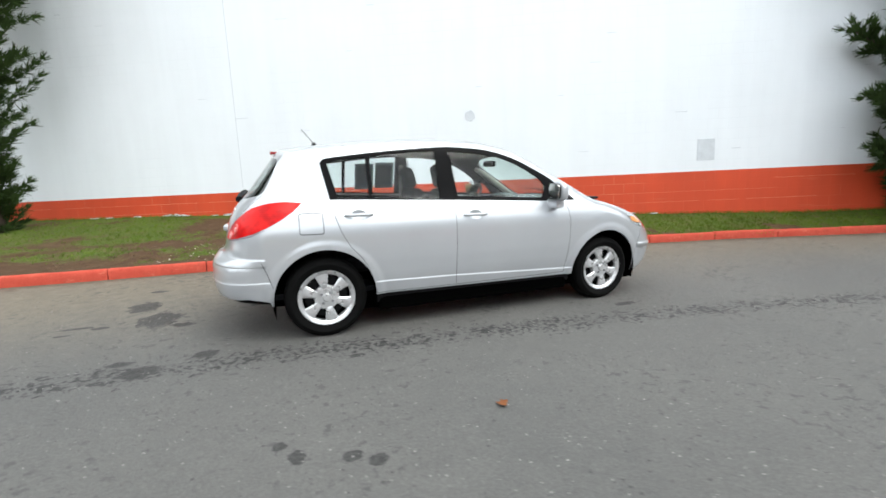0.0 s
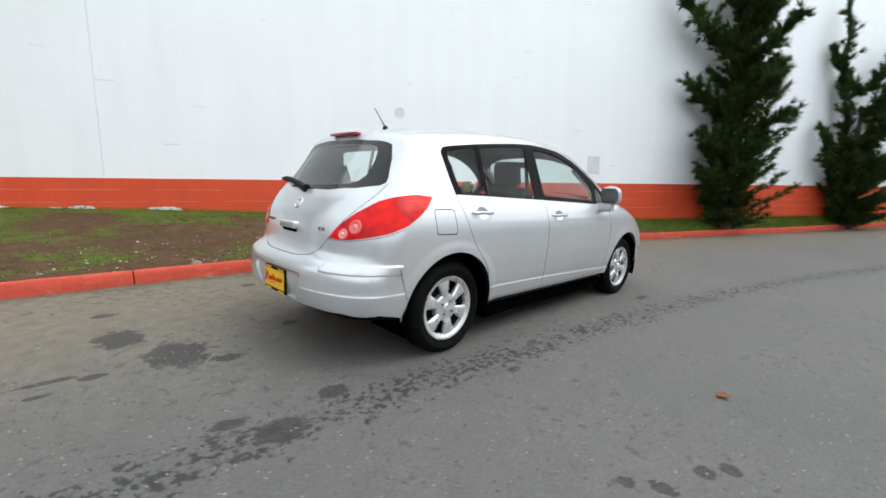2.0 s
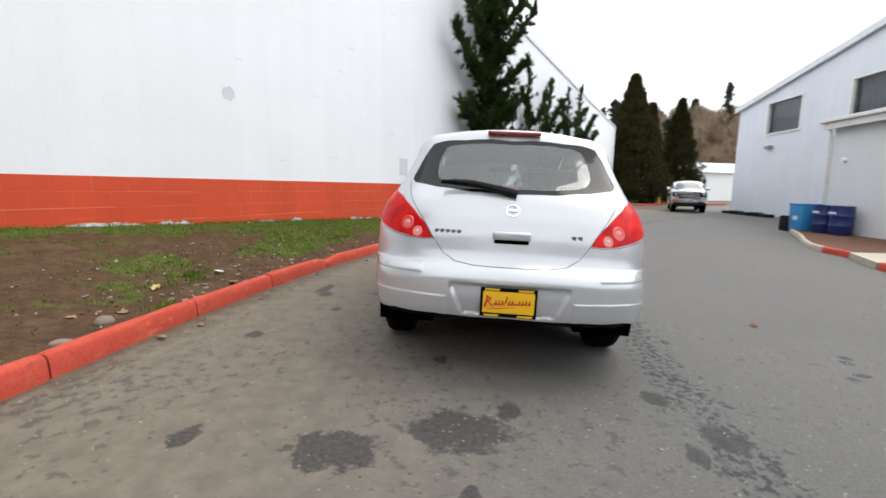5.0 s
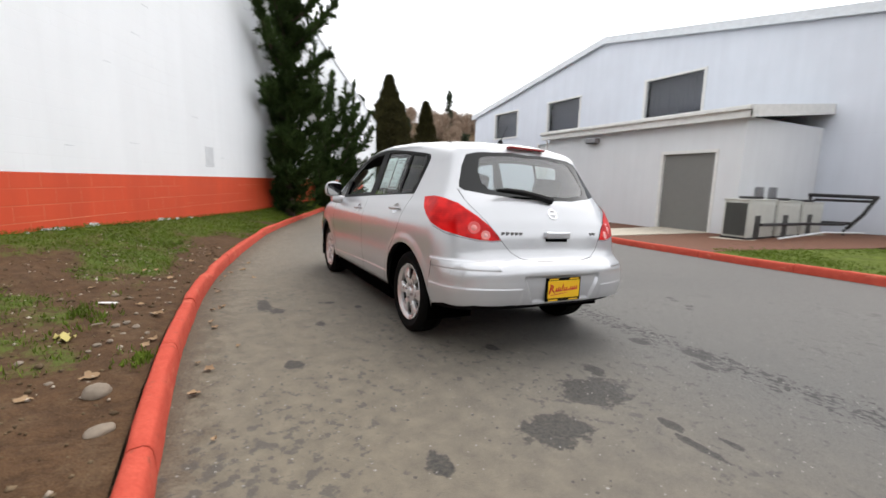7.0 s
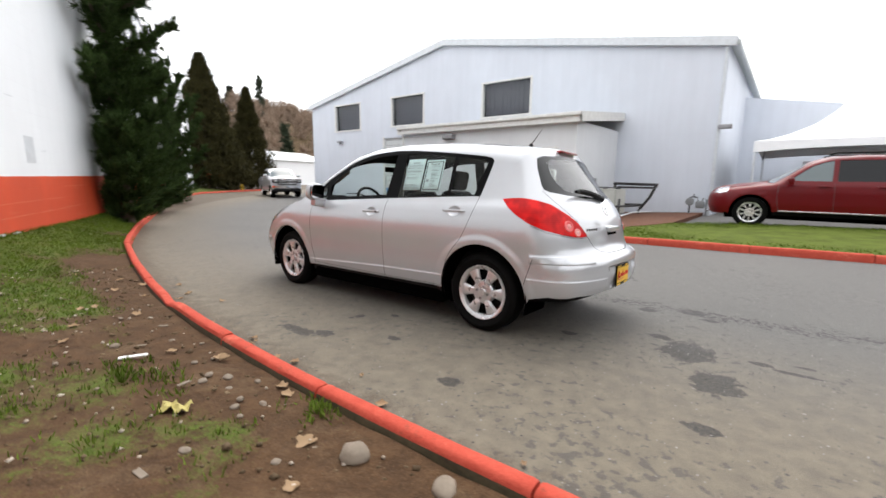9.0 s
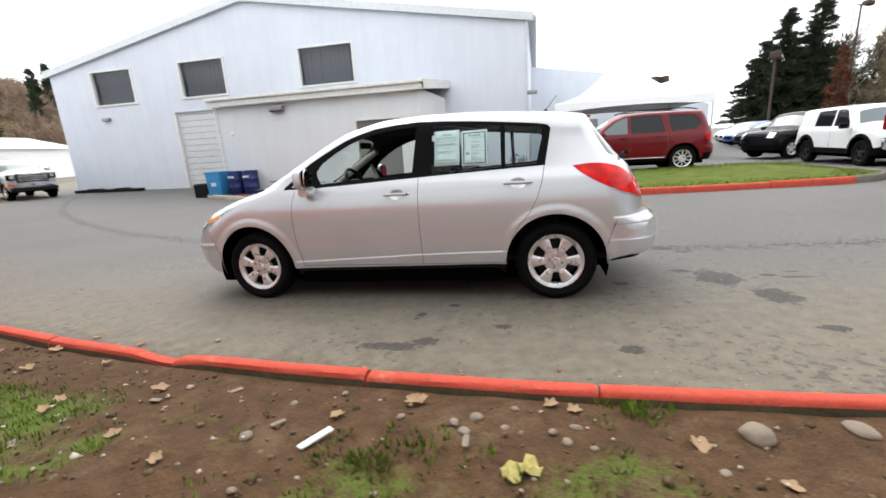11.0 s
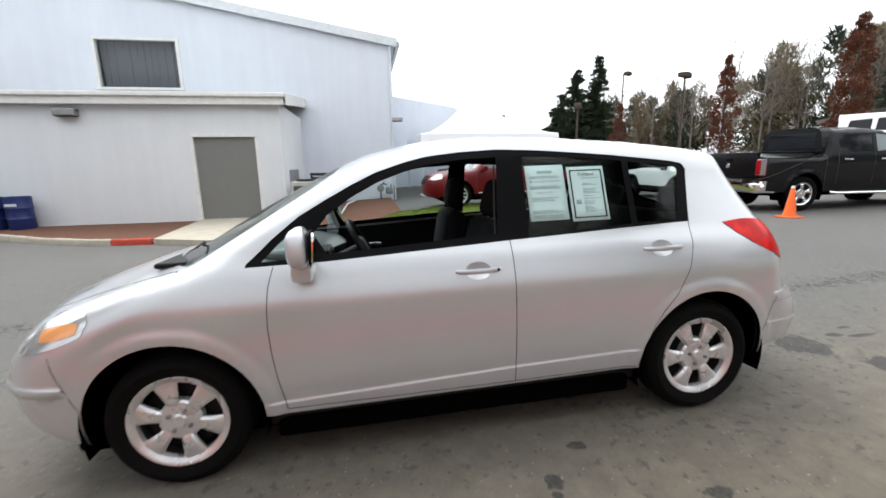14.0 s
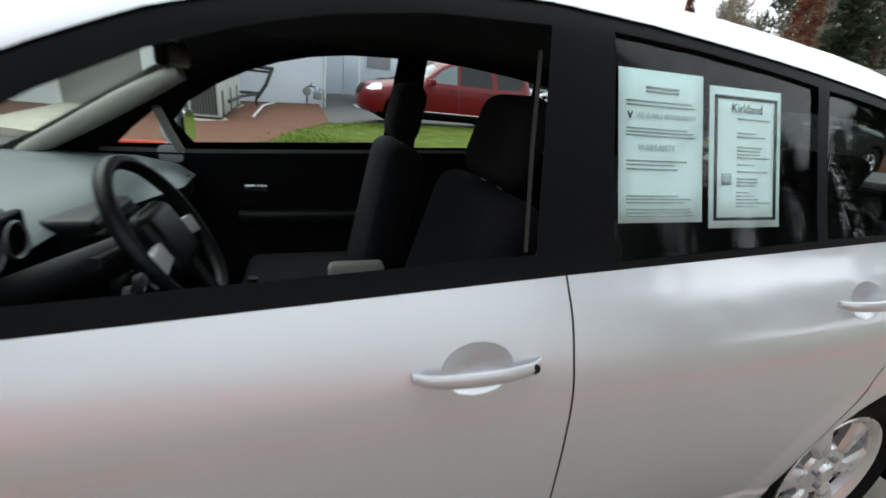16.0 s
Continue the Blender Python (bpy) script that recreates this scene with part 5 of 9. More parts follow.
def hatchback(place):
    car = empty("car", place, "silver five-door hatchback parked on the asphalt, driver window lowered", "car")
    sh = Shell(HATCH)
    L = sh.loop
    # outlines on the skin
    arches = [L(arch_loop(cx, 0.375, 0.31)) for cx in (1.3, -1.3)]
    green = S((0.950, 0.976), (0.945, 0.990), (0.84, 1.085), (0.72, 1.178), (0.6, 1.245), (0.48, 1.307), (0.362, 1.36), (0.24, 1.398), (0.128, 1.424), (-0.05, 1.442), (-0.234, 1.449), (-0.45, 1.438), (-0.649, 1.42),
              (-1.019, 1.38), (-1.2, 1.357), (-1.262, 1.343), (-1.285, 1.315), (-1.235, 1.043), (-0.25, 1.0115), (0.6, 0.978))
    glass_f = S((0.605, 1.010), (0.66, 1.10), (0.595, 1.178), (0.48, 1.253), (0.36, 1.313), (0.24, 1.355), (0.127, 1.383), (-0.03, 1.405), (-0.232, 1.4125), (-0.197, 1.046))
    glass_r = S((-0.362, 1.418), (-0.55, 1.408), (-0.75, 1.388), (-0.905, 1.369), (-0.908, 1.05), (-0.357, 1.028))
    glass_q = S((-0.942, 1.364), (-1.10, 1.347), (-1.20, 1.333), (-1.232, 1.315), (-1.172, 1.056), (-0.942, 1.052))
    sail = S((0.885, 0.995), (0.81, 1.065), (0.725, 1.135), (0.71, 1.08), (0.685, 1.0))
    wind = T((0.53, -0.06), (0.53, 0.30), (0.57, 0.45), (0.64, 0.545), (0.75, 0.585), (0.95, 0.635), (1.12, 0.672), (1.22, 0.68), (1.31, 0.55), (1.36, 0.30), (1.375, -0.06))
    hglass = R((-0.06, 1.36), (0.30, 1.362), (0.42, 1.357), (0.505, 1.335), (0.555, 1.25), (0.605, 1.13), (0.612, 1.10), (0.59, 1.08), (0.45, 1.058), (0.25, 1.038), (-0.06, 1.028))
    hclear = R((-0.06, 1.338), (0.28, 1.338), (0.37, 1.33), (0.42, 1.31), (0.455, 1.22), (0.46, 1.14), (0.43, 1.10), (0.36, 1.08), (0.2, 1.066), (-0.06, 1.06))
    tail = S((-1.435, 1.026), (-1.50, 0.968), (-1.58, 0.915), (-1.68, 0.862), (-1.78, 0.818)) + R((0.66, 0.782), (0.58, 0.768), (0.50, 0.763), (0.435, 0.768), (0.462, 0.81), (0.51, 0.862), (0.565, 0.914), (0.62, 0.958)) + S((-1.775, 0.992), (-1.68, 1.022), (-1.56, 1.036))
    head = S((1.575, 0.80), (1.60, 0.842), (1.70, 0.838)) + T((1.83, 0.60), (1.94, 0.46)) + [("f", 0.43, 0.70), ("f", 0.54, 0.655)] + S((1.86, 0.66), (1.72, 0.695), (1.60, 0.745))
    amber = S((1.615, 0.795), (1.72, 0.782), (1.80, 0.755), (1.80, 0.715), (1.70, 0.73), (1.62, 0.755))
    recess = R((-0.06, 0.535), (0.25, 0.535), (0.30, 0.533), (0.303, 0.52), (0.242, 0.392), (0.22, 0.388), (-0.06, 0.388))
    valance = R((-0.06, 0.362), (0.40, 0.362), (0.64, 0.362)) + S((-1.84, 0.352), (-1.70, 0.318), (-1.60, 0.05)) + R((0.6, 0.05), (-0.06, 0.05))
    # strip below the silver sill, coloured dark for the shadow there
    rocker = S((0.93, 0.292), (-0.2, 0.298), (-0.93, 0.302), (-0.93, 0.02), (0.93, 0.02))
    lip = [("s", 1.62, 0.02), ("s", 1.68, 0.245), ("s", 1.80, 0.25), ("f", 0.62, 0.27), ("f", 0.3, 0.26), ("f", -0.06, 0.26), ("f", -0.06, 0.02), ("f", 0.6, 0.02)]
    grille = [("f", -0.06, 0.44), ("f", 0.36, 0.43), ("f", 0.42, 0.35), ("f", 0.36, 0.29), ("f", -0.06, 0.285)]
    fuel = S((-1.462, 0.94), (-1.45, 0.948), (-1.315, 0.949), (-1.302, 0.94), (-1.300, 0.815), (-1.312, 0.804), (-1.452, 0.806), (-1.464, 0.816))
    fuel_ring = S((-1.467, 0.943), (-1.452, 0.954), (-1.312, 0.955), (-1.297, 0.943), (-1.295, 0.812), (-1.310, 0.798), (-1.454, 0.800), (-1.469, 0.812))
    f_front = S((0.833, 0.972), (0.856, 0.89), (0.866, 0.80), (0.870, 0.72), (0.866, 0.6), (0.855, 0.48), (0.83, 0.318))
    b_seam = S((-0.25, 1.012), (-0.25, 0.8), (-0.25, 0.6), (-0.25, 0.312))
    r_rear = S((-1.23, 1.043), (-1.212, 0.93), (-1.175, 0.81), (-1.115, 0.70), (-1.035, 0.61), (-0.985, 0.53), (-0.955, 0.44), (-0.918, 0.312))
    sill = S((0.83, 0.318), (-0.25, 0.312), (-0.918, 0.312))
    door_f = f_front + b_seam[::-1]
    door_r = b_seam + r_rear[::-1]
    lid_edge = R((0.625, 1.09), (0.612, 1.02), (0.575, 0.955), (0.52, 0.885), (0.465, 0.81), (0.42, 0.745), (0.375, 0.69), (0.31, 0.652), (0.2, 0.638), (-0.06, 0.636))
    lid = R((-0.06, 1.385), (0.30, 1.385), (0.45, 1.378), (0.525, 1.35), (0.575, 1.25)) + lid_edge
    cups = [(n, cx, cz) for n, cx, cz in (("cup_f", -0.075, 0.890), ("cup_r", -1.035, 0.926))]
    regions = [("hole", arches[0]), ("hole", arches[1]), ("glass_f", L(glass_f)), ("glass_r", L(glass_r)), ("glass_q", L(glass_q)), ("sail", L(sail)), ("trim", L(green)), ("windshield", L(wind)),
               ("hclear", L(hclear)), ("frit", L(hglass)), ("tail", L(tail)), ("amber", L(amber)), ("head", L(head)), ("recess", L(recess)), ("grille", L(grille)), ("rocker", L(rocker)), ("valance", L(valance)),
               ("lip", L(lip)), ("fuel", L(fuel)), ("fuel_ring", L(fuel_ring))]
    for n, cx, cz in cups:
        for q in (0.25, 0.5, 0.75, 1.0):
            regions.append((n, L(ellipse(cx, cz, 0.062 * q, 0.040 * q), step=0.01)))
    regions += [("door_f", L(door_f)), ("door_r", L(door_r)), ("lid", L(lid))]
    seams = [L(f_front, closed=False), L(b_seam, closed=False), L(r_rear, closed=False), L(sill, closed=False), L(lid_edge, closed=False),
             L(R((0.43, 0.762), (0.5, 0.757), (0.6, 0.762)) + S((-1.80, 0.80), (-1.70, 0.845)), closed=False),
             L(S((-1.668, 0.42), (-1.70, 0.52), (-1.735, 0.615)), closed=False),
             L(T((1.26, 0.68), (1.4, 0.665), (1.6, 0.63), (1.78, 0.57), (1.92, 0.45), (2.0, 0.25), (2.02, 0.0)), closed=False),
             L(S((1.66, 0.40), (1.71, 0.52), (1.75, 0.66)), closed=False),
             L(T((-1.50, 0.50), (-1.0, 0.535), (-0.4, 0.545), (0.1, 0.54), (0.5, 0.51)), closed=False)]
    def rear_line(z, y_in, step=0.06):
        ys = np.arange(y_in, 0.70, step)
        return [("r", float(y), z) for y in ys] + [("s", x, z) for x in (-1.90, -1.80, -1.72, -1.685)]

    def front_line(z, y_in):
        return [("f", y, z) for y in (y_in, 0.52, 0.58, 0.64)] + [("s", x, z) for x in (1.90, 1.80, 1.69)]
    creases = [(L(rear_line(z, 0.47), step=0.02, closed=False), w) for z in (0.585, 0.635) for w in (0.0015, 0.010)]
    creases += [(L(R((y, 0.575), (y, 0.605), (y, 0.645)), step=0.012, closed=False), 0.006) for y in (0.4785, 0.489)]
    creases += [(L(rear_line(0.468, 0.33), step=0.02, closed=False), w) for w in (0.0015, 0.011)]
    creases += [(L(front_line(z, 0.455), step=0.02, closed=False), w) for z in (0.487, 0.525) for w in (0.0012, 0.007)]
    creases += [(L(S(*[(x, float(np.interp(x, *HATCH["ledge"])) + 0.003) for x in np.linspace(-0.95, 0.93, 24)]), step=0.03, closed=False), w) for w in (0.0015, 0.010, 0.018)]
    creases += [(L(S(*[(x, z) for x in np.linspace(-1.25, 1.25, 26)]), step=0.04, closed=False), 0.02) for z in (0.80, 0.825, 0.85, 0.75)]
    for cx in (1.3, -1.3):
        creases += [(L([("s", cx + r * math.cos(t), 0.305 + r * math.sin(t)) for t in np.linspace(0.12, math.pi - 0.12, 24)], step=0.03, closed=False), 0.012) for r in (0.375 + 0.083, 0.375 + 0.052)]
    creases += [(L(R(*[(0.25 + 0.075 * u + k, 0.372 + 0.178 * u) for u in np.linspace(0, 1, 6)]), step=0.02, closed=False), w) for k in (-0.001,) for w in (0.002, 0.014, 0.028)]
    creases += [(L(R((-0.03, z), (0.1, z), (0.24, z)), step=0.02, closed=False), w) for z in (0.380, 0.543) for w in (0.0015, 0.016)]
    bottom = ([-2.2, -1.7, -0.92, 0.0, 0.92, 1.7, 2.2], [0.285, 0.285, 0.21, 0.21, 0.21, 0.225, 0.225])
    dense = sh.on_skin([("r", float(y), float(z)) for y in np.arange(0.012, 0.42, 0.0135) for z in np.arange(0.362, 0.57, 0.0115)]
                       + [("r", float(y), float(z)) for y in np.arange(0.445, 0.70, 0.02) for z in np.arange(0.445, 0.66, 0.009)])
    d = skin_mesh(sh, regions, seams, bottom, grid=0.032, seam_w=0.0034, creases=creases, dense=dense)

    skin_part("body", both(d["body"]), SILVER, car)
    skin_part("tailgate", both(d["lid"]), SILVER, car)
    skin_part("shut_line", both(d["seam"]), SEAM, car, "dark gaps between the panels", depth=0.003)
    skin_part("plate_recess", both(d["recess"]), SILVER, car)
    skin_part("rear_valance", both(d["valance"]), DARK_PLASTIC, car, depth=0.03)
    skin_part("front_lip", both(d["lip"]), DARK_PLASTIC, car, depth=0.03)
    skin_part("grille", both(d["grille"]), BLACK_TRIM, car, depth=0.03)
    ws = skin_part("windshield", both(d["windshield"]), GLASS_FRONT, car, depth=0.003)
    rw = skin_part("rear_window", both(d["hclear"]), GLASS_REAR, car, depth=0.003)
    rw.visible_shadow = ws.visible_shadow = False
    skin_part("rear_window_border", both(d["frit"]), FRIT, car, "black border of the rear window", depth=0.002)
    for sgn in (1, -1):
        pick = (lambda k: d[k]) if sgn == 1 else (lambda k: mirrored(d[k]))
        skin_part("front_door", pick("door_f"), SILVER, car)
        skin_part("rear_door", pick("door_r"), SILVER, car)
        skin_part("window_surround", pick("trim"), BLACK_TRIM, car, "gloss black window frame", depth=0.004)
        # dark strip drawn in place of the shadow under the doors
        skin_part("sill_trim", pick("rocker"), DARK_PLASTIC, car, depth=0.025)
        skin_part("front_quarter_window", pick("sail"), GLASS, car, depth=0.008).visible_shadow = False
        part("quarter_bar", tube([(0.655, sgn * 0.745, 0.975), (0.68, sgn * 0.70, 1.06), (0.70, sgn * 0.655, 1.15)], 0.016, 8), LINER if sgn < 0 else BLACK_TRIM, car)
        for k, nm, mt in (("glass_r", "rear_door_window", GLASS), ("glass_q", "quarter_window", GLASS)):
            skin_part(nm, pick(k), mt, car, depth=0.012).visible_shadow = False
        if sgn == -1:
            skin_part("front_door_window", pick("glass_f"), GLASS, car, depth=0.012).visible_shadow = False
        tl = skin_part("tail_light", pick("tail"), RED_LENS, car, "glossy red tail light", depth=-0.004)
        hl = skin_part("headlight", pick("head"), CLEAR_LENS, car, depth=-0.002)
        skin_part("turn_signal", pick("amber"), AMBER, hl, "amber corner of the headlight", depth=-0.004)
        ring = pick("fuel_ring")
        if sgn == -1:
            skin_part("fuel_flap", pick("fuel"), SILVER, car)
            skin_part("fuel_flap_gap", ring, DARK_PLASTIC, car, depth=0.003)
        else:
            skin_part("quarter_panel_patch", pick("fuel"), SILVER, car)
            skin_part("quarter_panel_rim", ring, SILVER, car)
        # door handles over dished cups
        for key, cx, cz in cups:
            v, nn, ff = pick(key)
            q = np.clip(((v[:, 0] - cx) / 0.062) ** 2 + ((v[:, 2] - cz) / 0.040) ** 2, 0, 1)
            dish = v - nn * (0.024 * (1 - q) ** 1.0)[:, None]
            me = link_mesh("handle_cup", dish, ff, SILVER, car, "dished cup behind the door handle")
            y = sh.on_skin([("s", cx, cz)])[0, 1]
            bm = bmesh.new()
            rows = []
            for i in range(13):
                u = i / 12
                xx = cx - 0.108 + 0.216 * u
                lift = 0.004 + 0.026 * math.sin(math.pi * min(1, max(0, u))) ** 0.45
                hw = 0.0125 * (0.55 + 0.45 * math.sin(math.pi * u) ** 0.35)
                y_at = y - 0.0 + lift
                rows.append([bm.verts.new((xx, sgn * (y_at + 0.006 * math.cos(a)), cz + 0.002 + hw * math.sin(a))) for a in (2 * math.pi * k / 10 for k in range(10))])
            for a, b in zip(rows, rows[1:]):
                for k in range(10):
                    bm.faces.new((a[k], a[(k + 1) % 10], b[(k + 1) % 10], b[k]))
            bm.faces.new(rows[0])
            bm.faces.new(rows[-1])
            bmesh.ops.recalc_face_normals(bm, faces=bm.faces)
            h = part("door_handle", bm, SILVER, car, smooth=True)
            if key == "cup_f" and sgn == 1:
                lock = lathe([(0.0, 0.004), (0.008, 0.004), (0.009, 0.0)], 14)
                lock.transform(Matrix.Translation((cx - 0.088, y + 0.021, cz + 0.002)))
                part("lock", lock, DARK_PLASTIC, h, smooth=True)
        # mirrors
        mb = bmesh.new()
        rows = []
        for i in range(13):
            u = i / 12
            k = max(0.05, 1 - abs(2 * u - 1) ** 3.2) ** 0.42
            zz = 0.978 + 0.172 * u
            rows.append([mb.verts.new((0.688 + (0.062 if math.cos(a) > 0 else 0.028) * k * math.copysign(abs(math.cos(a)) ** 0.75, math.cos(a)),
                                       sgn * (0.892 + (0.012 * (1 - u)) + 0.092 * k * math.copysign(abs(math.sin(a)) ** 0.62, math.sin(a))), zz)) for a in (2 * math.pi * j / 24 for j in range(24))])
        for a, b in zip(rows, rows[1:]):
            for k in range(24):
                mb.faces.new((a[k], a[(k + 1) % 24], b[(k + 1) % 24], b[k]))
        mb.faces.new(rows[0])
        mb.faces.new(rows[-1])
        bmesh.ops.recalc_face_normals(mb, faces=mb.faces)
        mir = part("door_mirror", mb, SILVER, car, smooth=True)
        oval = [(0.078 * math.copysign(abs(math.cos(a)) ** 0.45, math.cos(a)), 0.066 * math.copysign(abs(math.sin(a)) ** 0.45, math.sin(a))) for a in (2 * math.pi * j / 32 for j in range(32))]
        for nm, mt, size, x, tip in (("mirror_seat", BLACK_TRIM, 1.03, 0.652, 0), ("mirror_glass", CHROME, 1.0, 0.644, -5 if sgn == 1 else 1)):
            gl = prism([(size * a, size * b) for a, b in oval], -0.003, 0.004)
            gl.transform(pose(x, sgn * 0.894, 1.063, 0, tip, sgn * 4 * (nm == "mirror_glass")) @ Matrix(((0, 0, -1, 0), (1, 0, 0, 0), (0, 1, 0, 0), (0, 0, 0, 1))))
            bmesh.ops.recalc_face_normals(gl, faces=gl.faces)
            part(nm, gl, mt, mir)
        foot = bmesh.new()
        rows = []
        for yy, hx, z0, z1 in ((0.765, 0.046, 0.918, 0.992), (0.82, 0.047, 0.910, 0.995), (0.88, 0.047, 0.912, 0.995), (0.915, 0.040, 0.920, 0.992)):
            rows.append([foot.verts.new((0.700 + hx * math.copysign(abs(math.cos(a)) ** 0.5, math.cos(a)), sgn * yy, (z0 + z1) / 2 + (z1 - z0) / 2 * math.copysign(abs(math.sin(a)) ** 0.5, math.sin(a)))) for a in (2 * math.pi * j / 14 for j in range(14))])
        for a, b in zip(rows, rows[1:]):
            for k in range(14):
                foot.faces.new((a[k], a[(k + 1) % 14], b[(k + 1) % 14], b[k]))
        foot.faces.new(rows[0])
        foot.faces.new(rows[-1])
        bmesh.ops.recalc_face_normals(foot, faces=foot.faces)
        part("mirror_foot", foot, SILVER, mir, smooth=True)
        # tail light inner bowls: a red reflector with a bright eye, and the clear reversing lamp at the inner tip
        for yy, zz, r, ring_mt, eye_mt in ((0.600, 0.842, 0.046, PINK_LENS, REVERSE_LENS), (0.535, 0.797, 0.034, REVERSE_LENS, CLEAR_RED)):
            p = sh.on_skin([("r", yy, zz)])
            nv = sh.normal(p)[0]
            q = Matrix.Translation(p[0] + nv * 0.004) @ Vector((nv[0], nv[1], nv[2])).to_track_quat("Z", "Y").to_matrix().to_4x4()
            for nm, prof, mt in (("lamp_bowl", [(r * 0.42, 0.001), (r * 0.6, 0.0035), (r * 0.85, 0.003), (r, -0.006)], ring_mt), ("lamp_eye", [(0.0, 0.006), (r * 0.25, 0.005), (r * 0.44, 0.0008)], eye_mt)):
                bm = lathe(prof, 24, axis="z")
                bm.transform(Matrix.Diagonal((1, sgn, 1, 1)) @ q)
                bmesh.ops.recalc_face_normals(bm, faces=bm.faces)
                if sum(f.normal.x for f in bm.faces) > 0:
                    bmesh.ops.reverse_faces(bm, faces=bm.faces)
                part(nm, bm, mt, tl, smooth=True)
    # lining inside: trim below the windows, pale headliner above
    low_v, low_f, hi_v, hi_f = [], [], [], []
    for key in ("body", "door_f", "door_r", "lid", "seam", "frit", "cup_f", "cup_r", "fuel", "fuel_ring", "rocker", "recess", "valance", "tail"):
        v, nn, ff = both(pushed(d[key], 0.03))
        keep = np.array([not (v[f][:, 0].mean() > 1.30) for f in ff])
        ff = ff[keep]
        up = v[ff][:, :, 2].mean(1) > 1.43
        for sel, vs, fs in ((up, hi_v, hi_f), (~up, low_v, low_f)):
            k = len(vs)
            vs.extend(v)
            fs.extend((ff[sel][:, ::-1] + k).tolist())
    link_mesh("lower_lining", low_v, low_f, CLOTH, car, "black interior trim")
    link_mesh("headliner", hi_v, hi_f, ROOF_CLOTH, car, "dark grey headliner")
    interior(car, sh)
    hatch_details(car, sh)
    wheel_wells(car, (1.3, -1.3), 0.385, 0.305, 0.45, 0.80)
    # slabs set low and wide, partly hidden, to deepen shade under the car
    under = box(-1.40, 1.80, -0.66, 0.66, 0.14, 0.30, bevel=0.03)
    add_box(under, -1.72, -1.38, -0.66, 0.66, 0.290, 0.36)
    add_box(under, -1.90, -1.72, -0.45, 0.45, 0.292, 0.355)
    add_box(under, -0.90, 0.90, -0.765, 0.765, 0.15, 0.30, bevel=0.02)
    part("underbody", under, SHADE_BLACK, car)
    md = wheel_data(0.307, 0.211, 0.185, 6, (0.046, 0.028))
    for cx in (1.3, -1.3):
        add_wheel(car, pose(cx, 0.79, 0.307, 0, 14 if cx > 0 else 30, 0), md, ALLOY)
        add_wheel(car, pose(cx, -0.79, 0.307, 0, 10, 180), md, ALLOY)
    return car, sh


def soft_box(x0, x1, y0, y1, z0, z1, bevel, m=None):
    return box(x0, x1, y0, y1, z0, z1, bevel=bevel, m=m, seg=4)


